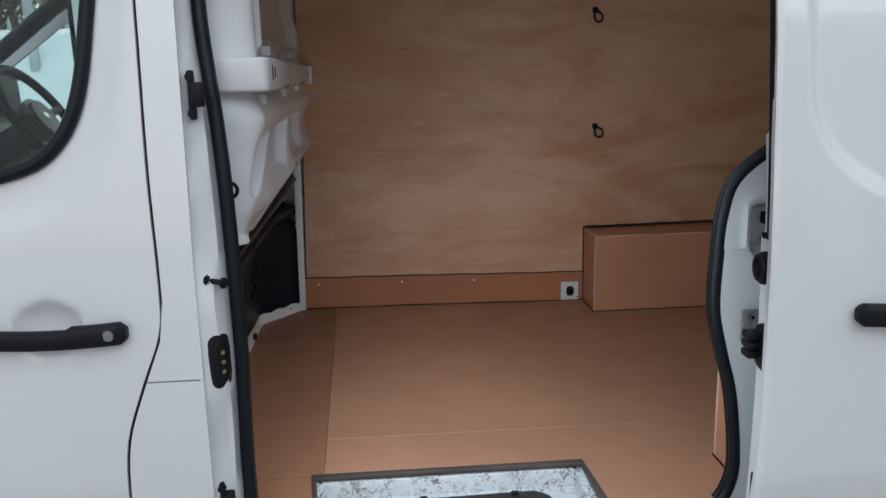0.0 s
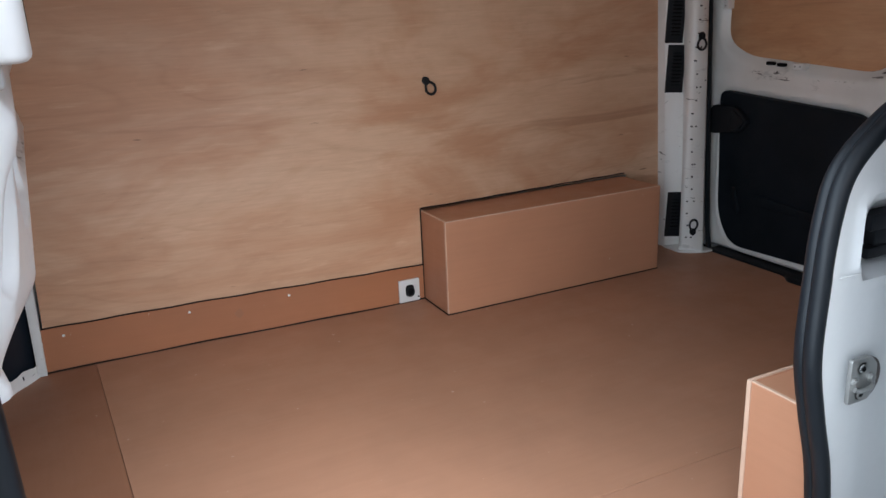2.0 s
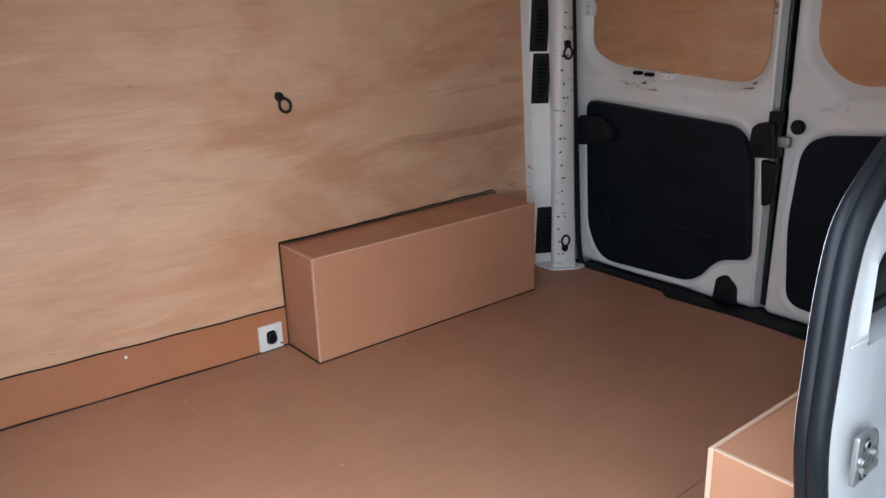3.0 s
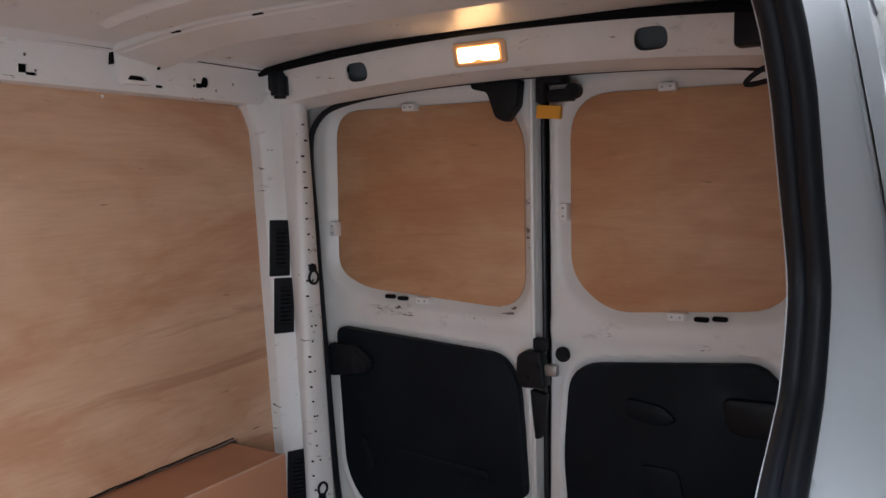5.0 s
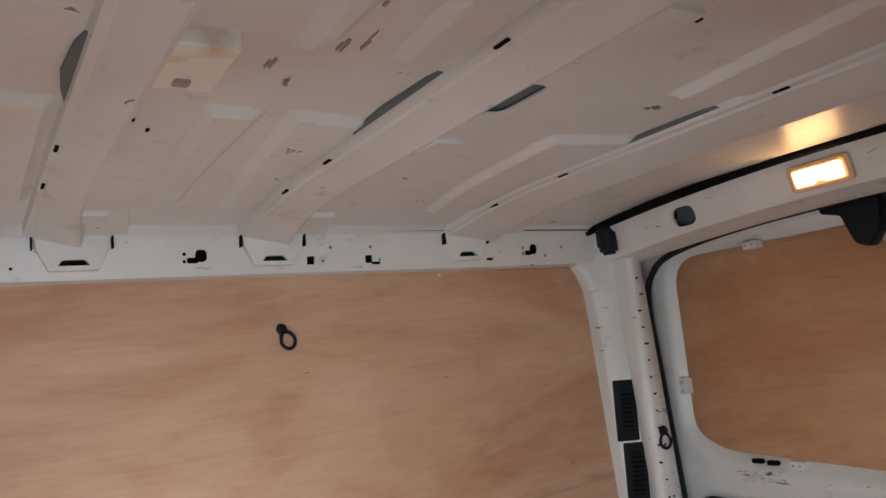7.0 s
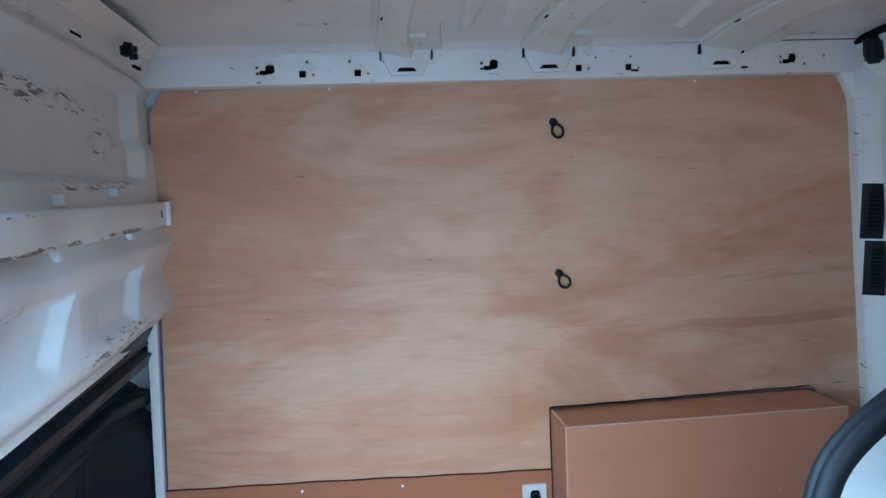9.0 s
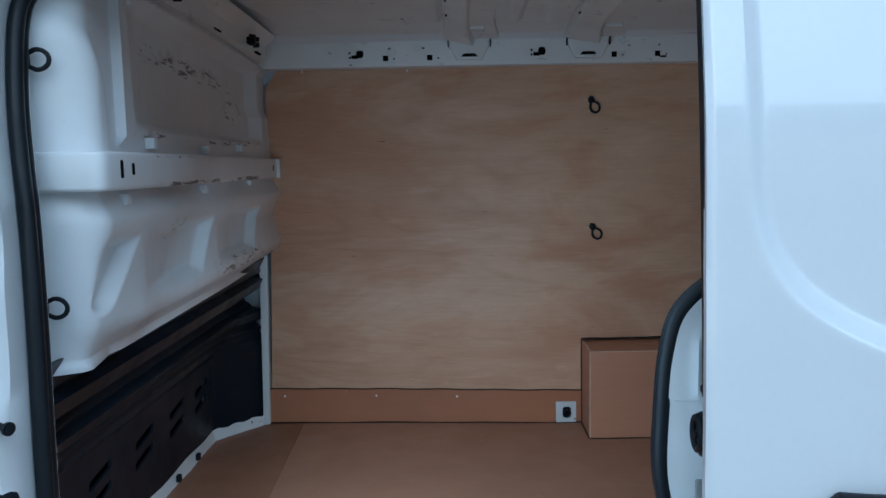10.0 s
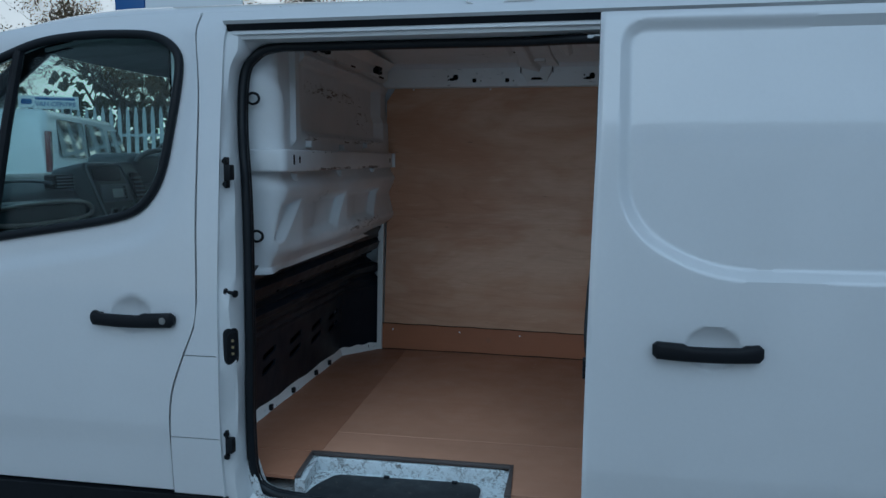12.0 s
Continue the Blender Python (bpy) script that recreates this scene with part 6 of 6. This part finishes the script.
part("switch", prism(rounded([(0.787, 0.862), (0.805, 0.862), (0.805, 0.882), (0.787, 0.882)], 0.004), "z", zl - 0.037, zl - 0.033, 0.001), M_STEEL, lampm)

# ---- cab interior seen through the window ----
dash = thing("dashboard", "dark grey moulded dashboard with a centre screen", "dashboard", (-1.2, 0.95, 0.7))
M_DASH = plastic_mat("dash_plastic", (0.068, 0.082, 0.092), 0.40, 0.3, 400)
M_DASHL = plastic_mat("dash_grey", (0.20, 0.22, 0.24), 0.35, 0.2, 400)
part("dash_body", prism(rounded([(-1.72, 1.38), (-1.40, 1.455), (-1.05, 1.455), (-0.93, 1.37), (-0.95, 1.12), (-1.10, 0.80), (-1.72, 0.80)], 0.05), "y", 0.16, 1.72, 0.01), M_DASH, dash)
PODM = Matrix.Translation((-0.93, 0.93, 1.385)) @ Matrix.Rotation(radians(-12), 4, 'Y')
pod = part("centre_pod", moved(prism(rounded([(-0.20, 0.115), (0.15, 0.115), (0.19, 0.05), (0.20, -0.17), (-0.12, -0.17)], 0.035), "x", -0.10, 0.05, 0.012), PODM), M_DASH, dash)
part("pod_rim", moved(tube([(0.050, y, z) for y, z in rounded([(-0.185, 0.104), (0.05, 0.104), (0.08, 0.02), (0.10, -0.15), (-0.105, -0.15)], 0.03)], 0.005, True, 8), PODM), M_DASHL, pod)
part("screen", moved(box(0.049, 0.054, -0.150, 0.030, 0.035, 0.088, 0.004), PODM), M_BLACK, pod, "dark dashboard screen")
part("radio_panel", moved(box(0.049, 0.056, -0.118, 0.075, -0.050, 0.020, 0.006), PODM), M_DASHL, pod)
part("radio_display", moved(box(0.055, 0.059, -0.050, 0.020, -0.036, 0.000, 0.002), PODM), M_CLIP, pod, "pale radio display")
for k in range(4):
    part("radio_key", moved(box(0.055, 0.060, 0.030, 0.042, -0.044 + k * 0.015, -0.034 + k * 0.015, 0.002), PODM), M_BLACK, pod)
for k in range(3):
    kn = part("heater_knob", moved(cyl((0.045, -0.07 + k * 0.075, -0.105), (0.068, -0.07 + k * 0.075, -0.105), 0.024, 18, 0.004), PODM), M_BLACK, pod)
    part("knob_ring", moved(tube([(0.058, -0.07 + k * 0.075 + 0.026 * math.cos(a), -0.105 + 0.026 * math.sin(a)) for a in np.linspace(0, 2 * math.pi, 20, endpoint=False)], 0.0025, True, 6), PODM), M_STEEL, kn)
sv = part("side_vent", moved(prism(rounded([(0.095, 0.070), (0.165, 0.060), (0.185, -0.040), (0.110, -0.050)], 0.02), "x", 0.045, 0.062, 0.004), PODM), M_BLACK, pod)
for k in range(5):
    part("vane", moved(box(0.061, 0.066, 0.108, 0.168, -0.036 + k * 0.019, -0.030 + k * 0.019, 0.001), PODM), M_DASHL, sv)
part("dash_crease", tube(curve_pts([(-0.955, 0.20, 1.432), (-0.945, 0.45, 1.440), (-0.940, 0.60, 1.428), (-0.935, 0.72, 1.40)], False, 6), 0.006, n=8), M_DASHL, dash)
part("hood_lip", tube(curve_pts([(-0.905, 1.10, 1.50), (-0.915, 1.18, 1.54), (-0.915, 1.36, 1.558), (-0.915, 1.54, 1.53)], False, 6), 0.012, n=8), M_DASH, dash)
for yv in (0.655,):
    vt = part("dash_vent", box(-0.975, -0.925, yv - 0.055, yv + 0.055, 1.405, 1.460, 0.008), M_BLACK, dash)
    for k in range(4):
        part("vane", box(-0.927, -0.920, yv - 0.045, yv + 0.045, 1.411 + k * 0.012, 1.416 + k * 0.012, 0.001), M_DASHL, vt)
part("glove_tray", moved(box(-0.05, 0.03, -0.25, 0.25, -0.04, 0.045, 0.02), Matrix.Translation((-0.90, 0.46, 1.325))), M_DASH, dash)
part("tray_rim", tube(curve_pts([(-0.866, 0.25, 1.296), (-0.864, 0.24, 1.352), (-0.864, 0.66, 1.358), (-0.866, 0.69, 1.30)], True, 5), 0.008, True, 8), M_STEEL, dash)
part("binnacle", moved(box(-0.14, 0.10, -0.25, 0.22, -0.05, 0.095, 0.04, 3), Matrix.Translation((-1.02, 1.36, 1.45))), M_DASH, dash)
wheel = thing("steering_wheel", "black steering wheel with a grey centre badge", "steering wheel", (0, 0, 0))
ring_p = [(0, 0.19 * math.cos(t), 0.19 * math.sin(t)) for t in np.linspace(0, 2 * math.pi, 40, endpoint=False)]
part("wheel_rim", tube(ring_p, 0.0155, True, 10), M_BLACK, wheel)
part("hub", moved(join(cyl((-0.04, 0, -0.005), (0.018, 0, -0.005), 0.080, 24, 0.015)), Matrix.Identity(4)), M_DASH, wheel)
for a in (8, 172, 250, 290):
    c_, s_ = math.cos(radians(a)), math.sin(radians(a))
    part("spoke", tube([(0, 0.07 * c_, 0.07 * s_), (0, 0.185 * c_, 0.185 * s_)], 0.014, n=8, squash=(1, 1)), M_BLACK, wheel)
part("badge", cyl((0.016, 0, 0.0), (0.021, 0, 0.0), 0.014, 6, 0.002), M_CHROME, wheel, "plain chrome centre badge")
wheel.matrix_basis = pose(-0.765, 1.33, 1.395, 0, -32, 0)
part("column", cyl((-0.79, 1.33, 1.36), (-1.0, 1.33, 1.24), 0.05, 16, 0.01), M_DASH, dash)
M_HEAD = plastic_mat("cab_headlining", (0.42, 0.43, 0.43), 0.9, 0.3, 200)
part("cab_headliner", slab(np.array([[(x - 0.22 * (1 - ((y - 0.94) / 0.72) ** 2) * (-x - 0.2) / 0.45, y, 1.93 - 0.22 * max(0, -(x + 0.20)) ** 2 - 0.03 * ((y - 0.94) / 0.7) ** 2) for y in np.linspace(0.22, 1.64, 12)] for x in np.linspace(-0.65, -0.2, 10)]), (0, 0, 0.01)), M_HEAD, van)
part("cab_floor", box(-1.9, -0.24, 0.15, 1.72, 0.55, 0.57), M_DASH, van)
part("far_door_card", box(-1.4, -0.24, 1.74, 1.78, 0.57, 1.26, 0.01), M_DASH, van)

# ---- yard behind the van ----
M_FENCE = plastic_mat("galvanised_fence", (0.42, 0.45, 0.46), 0.5, 0.2, 80)


def palisade():
    f = thing("palisade_fence", "galvanised steel palisade fence", "fence", (-10, 10.5, 0), kind="structure")
    me = None
    for i in range(215):
        x = -24 + i * 0.157
        if me is None:
            b = prism([(-0.035, 0.05), (0.035, 0.05), (0.035, 2.25), (0.02, 2.36), (0.0, 2.42), (-0.02, 2.36), (-0.035, 2.25)], "y", -0.006, 0.006)
            ob = part("pale", b, M_FENCE, f)
            me = ob.data
        else:
            ob = new("pale", me)
            ob.parent = f
            ob.matrix_parent_inverse = f.matrix_basis.inverted()
        ob.location = (x, 10.5, 0)
    for z in (0.5, 1.9):
        part("fence_rail", box(-24.1, 9.8, 10.51, 10.55, z, z + 0.05), M_FENCE, f)


palisade()


def yard_van(loc, rz, label, flip=False):
    """A parked panel van: body, cab windows, lamps, mirrors, wheels."""
    v_ = thing("parked_van", label, "van", (0, 0, 0), "parked vans")
    prof = [(-2.4, 0.45), (2.45, 0.45), (2.47, 1.1), (2.40, 1.85), (2.30, 1.96), (-0.6, 1.98), (-0.95, 1.90), (-1.75, 1.22), (-2.30, 1.02), (-2.45, 0.75)]
    bmv = prism(rounded(prof, 0.09, 4), "y", -0.95, 0.95, 0.09, 4)
    for vv in bmv.verts:
        if vv.co.z > 1.05:
            vv.co.y *= 1 - 0.13 * (vv.co.z - 1.05)
    part("body", bmv, M_PAINT, v_)
    dk = node_dark
    for s in (-1, 1):
        for nm, pts in (("cab_window", [(-1.50, 1.36), (-0.30, 1.48), (-0.20, 1.86), (-0.85, 1.86)]), ("side_window", [(-0.05, 1.50), (0.95, 1.52), (0.95, 1.88), (-0.0, 1.87)]), ("rear_side_window", [(1.04, 1.52), (2.10, 1.54), (2.06, 1.88), (1.04, 1.88)])):
            b = prism(rounded(pts, 0.07), "y", -0.004, 0.004, 0.0)
            for vv in b.verts:
                vv.co.y += s * (0.95 * (1 - 0.13 * (vv.co.z - 1.05)) + 0.003)
            part(nm, b, dk, v_)
        part("tail_lamp", box(2.36, 2.455, s * 0.87 - 0.022, s * 0.87 + 0.022, 1.40, 1.76, 0.012), M_RED, v_)
        part("mirror", box(-1.45, -1.32, s * 1.05 - 0.09, s * 1.05 + 0.09, 1.22, 1.50, 0.04), M_BLACK, v_)
        for x in (-1.55, 1.5):
            w_ = part("wheel", cyl((x, s * 0.78, 0.33), (x, s * 0.97, 0.33), 0.33, 28, 0.03), M_RUBBER, v_)
            part("rim", cyl((x, s * 0.9, 0.33), (x, s * 0.98, 0.33), 0.2, 20, 0.02), M_STEEL, w_)
    part("windscreen", prism([(-0.80, 1.86), (-1.62, 1.24), (-1.66, 1.27), (-0.84, 1.90)], "y", -0.72, 0.72), dk, v_)
    v_.matrix_basis = pose(*loc, 0, 0, rz)
    return v_


node_dark = node_mat("dark_window_glass", (0.02, 0.025, 0.028), 0.03, 0.0, 1.0)
M_RED = node_mat("red_lamp", (0.13, 0.02, 0.02), 0.2, 0.0, 0.6)
pv = yard_van((-5.39, 6.06, 0), -67.2, "white parked panel van with a sign on its roof")
tagged(copy_thing(pv, pose(-2.45, 6.6, 0, 0, 0, 91)), "white parked van nose to the fence")
tagged(copy_thing(pv, pose(3.4, 6.5, 0, 0, 0, 95)), "white parked van beside the others")
tagged(copy_thing(pv, pose(-12.5, 8.0, 0, 0, 0, 80)), "white parked van far along the fence")

M_BLUE = node_mat("sign_blue", (0.03, 0.10, 0.30), 0.4)
M_SIGNW = node_mat("sign_white", (0.80, 0.82, 0.83), 0.4)


def letters(body, size, at, rot, material, parent):
    cu = bpy.data.curves.new("lettering", 'FONT')
    cu.body, cu.size, cu.extrude, cu.align_x, cu.align_y = body, size, 0.004, 'CENTER', 'CENTER'
    tmp = new("tmp", cu)
    dg = bpy.context.evaluated_depsgraph_get()
    me = bpy.data.meshes.new_from_object(tmp.evaluated_get(dg))
    bpy.data.objects.remove(tmp)
    ob = new("lettering", me)
    ob.data.materials.append(material)
    ob.matrix_basis = pose(*at, *rot)
    ob.parent = parent
    ob.matrix_parent_inverse = parent.matrix_basis.inverted()
    return ob


sg = thing("roof_sign", "white roof sign board lettered in dark blue", "sign", (-3.80, 4.40, 1.95))
SGM = pose(-3.80, 4.40, 1.985, 0, 0, 37)
part("sign_board", moved(box(-0.245, 0.245, -0.015, 0.015, -0.02, 0.095, 0.006), SGM), M_SIGNW, sg)
part("name_bar", moved(box(-0.11, 0.215, -0.019, -0.014, 0.060, 0.080), SGM), M_BLUE, sg)
part("logo", moved(prism(rounded([(-0.225, 0.018), (-0.135, 0.018), (-0.135, 0.066), (-0.225, 0.066)], 0.022), "y", -0.019, -0.014), SGM), M_BLUE, sg)
tp = SGM @ Vector((0.055, -0.018, 0.022))
letters("VAN CENTRE", 0.056, tp, (90, 0, 37), M_BLUE, sg)
for dx in (-0.15, 0.15):
    part("sign_foot", moved(box(dx - 0.02, dx + 0.02, -0.03, 0.03, -0.06, -0.015), SGM), M_BLACK, sg)

sg2 = thing("sign_totem", "blue and white dealer sign board on a post", "sign", (-2.8, 5.3, 0))
part("board", box(-3.34, -2.32, 5.28, 5.32, 2.80, 3.25, 0.01), M_SIGNW, sg2)
part("board", box(-3.67, -3.345, 5.28, 5.32, 2.70, 3.25, 0.01), M_BLUE, sg2)
part("logo", prism(rounded([(-3.27, 2.86), (-3.07, 2.86), (-3.07, 2.96), (-3.27, 2.96)], 0.05), "y", 5.268, 5.28), M_BLUE, sg2)
for i, (a, b) in enumerate(((-2.98, -2.42), (-2.98, -2.55))):
    part("bar", box(a, b, 5.27, 5.279, 2.92 - i * 0.07, 2.955 - i * 0.07), M_BLUE, sg2)
for x in (-2.42,):
    part("post", cyl((x, 5.33, 0), (x, 5.33, 2.9), 0.04, 12), M_FENCE, sg2)


# ---- trees ----
M_BARK = plastic_mat("bark", (0.09, 0.07, 0.055), 0.9, 0.8, 30)
M_LEAF = node_mat("autumn_leaf", (0.10, 0.075, 0.03), 0.8)
kl = Nodes(M_LEAF)
kl.to("Base Color", kl.ramp(kl.noise(kl.mapped((1, 1, 1)), 2.5, 3), [(0.3, (0.07, 0.055, 0.025)), (0.5, (0.12, 0.08, 0.035)), (0.7, (0.18, 0.10, 0.04))]))


def make_tree(seed, height):
    r = random.Random(seed)
    t = thing("tree", "half-bare autumn tree behind the fence", "tree", (0, 0, 0), "trees")
    tubes, leaves = [], []

    def grow(p, d, length, rad, depth):
        pts, rs = [p], [rad]
        n = 5
        for i in range(n):
            d = (d + Vector((r.gauss(0, 0.16), r.gauss(0, 0.16), r.gauss(0.03, 0.1)))).normalized()
            p = p + d * (length / n)
            pts.append(p)
            rs.append(rad * (1 - 0.55 * (i + 1) / n))
        tubes.append((pts, rs, 8 if depth < 2 else 3 if depth > 2 else 5))
        if depth >= 5:
            for q in pts[1:]:
                for _ in range(5):
                    leaves.append(q + Vector((r.gauss(0, 0.10), r.gauss(0, 0.10), r.gauss(0, 0.09))))
            return
        for k in range(4 if depth < 2 else 3):
            j = r.randint(2, n)
            a = r.uniform(0, 2 * math.pi)
            side = Vector((math.cos(a), math.sin(a), r.uniform(0.1, 0.9))).normalized()
            nd = (d * r.uniform(0.3, 0.9) + side).normalized()
            grow(pts[j], nd, length * r.uniform(0.55, 0.75), rs[j] * 0.72, depth + 1)

    grow(Vector((0, 0, 0)), Vector((0, 0, 1)), height * 0.36, height * 0.022, 0)
    part("trunk", join(*[tube(p, q, n=k) for p, q, k in tubes]), M_BARK, t)
    V, F = [], []
    for q in leaves:
        a = Vector((r.gauss(0, 1), r.gauss(0, 1), r.gauss(0, 1))).normalized()
        b = a.orthogonal().normalized()
        s = r.uniform(0.014, 0.034)
        i = len(V)
        V += [tuple(q + a * s), tuple(q + b * s * 0.6), tuple(q - a * s), tuple(q - b * s * 0.6)]
        F.append((i, i + 1, i + 2, i + 3))
    me = bpy.data.meshes.new("crown")
    me.from_pydata(V, [], F)
    me.materials.append(M_LEAF)
    ob = new("crown", me)
    ob.parent = t
    return t


t1 = make_tree(3, 8.5)
t1.matrix_basis = pose(-9.5, 14.0, 0, 0, 0, 20)
t2 = make_tree(8, 7.0)
t2.matrix_basis = pose(-13.5, 13.0, 0, 0, 0, 0)
for x, y, s in ((-18, 14, 60), (-6.0, 16, 140), (-23, 15, 250), (-1.5, 17, 310), (4.5, 18, 80), (10, 17, 200), (-11.2, 16.5, 35), (-8.0, 15.2, 100), (-15.5, 16.0, 170), (-4.0, 14.5, 290)):
    copy_thing(t1 if s % 40 else t2, pose(x, y, 0, 0, 0, s))
M_HEDGE = node_mat("far_foliage", (0.075, 0.068, 0.038), 0.9)
hb_ = random.Random(21)
V, F = [], []
for i in range(24000):
    x = hb_.uniform(-40, 30)
    hgt = 4.6 + 1.3 * math.sin(x * 0.5) + 0.8 * math.sin(x * 1.7) + 0.5 * math.sin(x * 5.3)
    q = Vector((x, hb_.uniform(18, 21), hgt * hb_.random() ** 1.25))
    a = Vector((hb_.gauss(0, 1), hb_.gauss(0, 1), hb_.gauss(0, 1))).normalized()
    b = a.orthogonal().normalized()
    s = hb_.uniform(0.05, 0.20)
    k_ = len(V)
    V += [tuple(q + a * s), tuple(q + b * s * 0.7), tuple(q - a * s), tuple(q - b * s * 0.7)]
    F.append((k_, k_ + 1, k_ + 2, k_ + 3))
me = bpy.data.meshes.new("hedge")
me.from_pydata(V, [], F)
me.materials.append(M_HEDGE)
tagged(new("hedge", me), "dark scrubby hedge far behind the yard", "hedge", kind="stuff")

# ---- dealer building behind the camera ----
M_CLAD = plastic_mat("grey_cladding", (0.55, 0.57, 0.60), 0.5, 0.1, 60)
bld = thing("showroom", "grey clad showroom with a long white fascia sign", "building", (10, -12, 0))
part("wall", box(0.9, 19, -16, -11.5, 0, 6.2), M_CLAD, bld)
part("fascia", box(0.8, 19.1, -11.5, -11.3, 4.75, 6.1, 0.02), M_SIGNW, bld, "long white fascia board")
for i in range(5):
    w_ = part("window", box(1.5 + i * 3.4, 4.1 + i * 3.4, -11.52, -11.47, 0.2, 4.3), node_dark, bld)
    part("mullion", box(2.75 + i * 3.4, 2.82 + i * 3.4, -11.47, -11.42, 0.2, 4.3), M_SIGNW, w_)
for i in range(11):
    part("sign_bar", box(1.6 + i * 0.62, 2.02 + i * 0.62, -11.3, -11.27, 5.15, 5.75, 0.01), M_BLUE, bld)
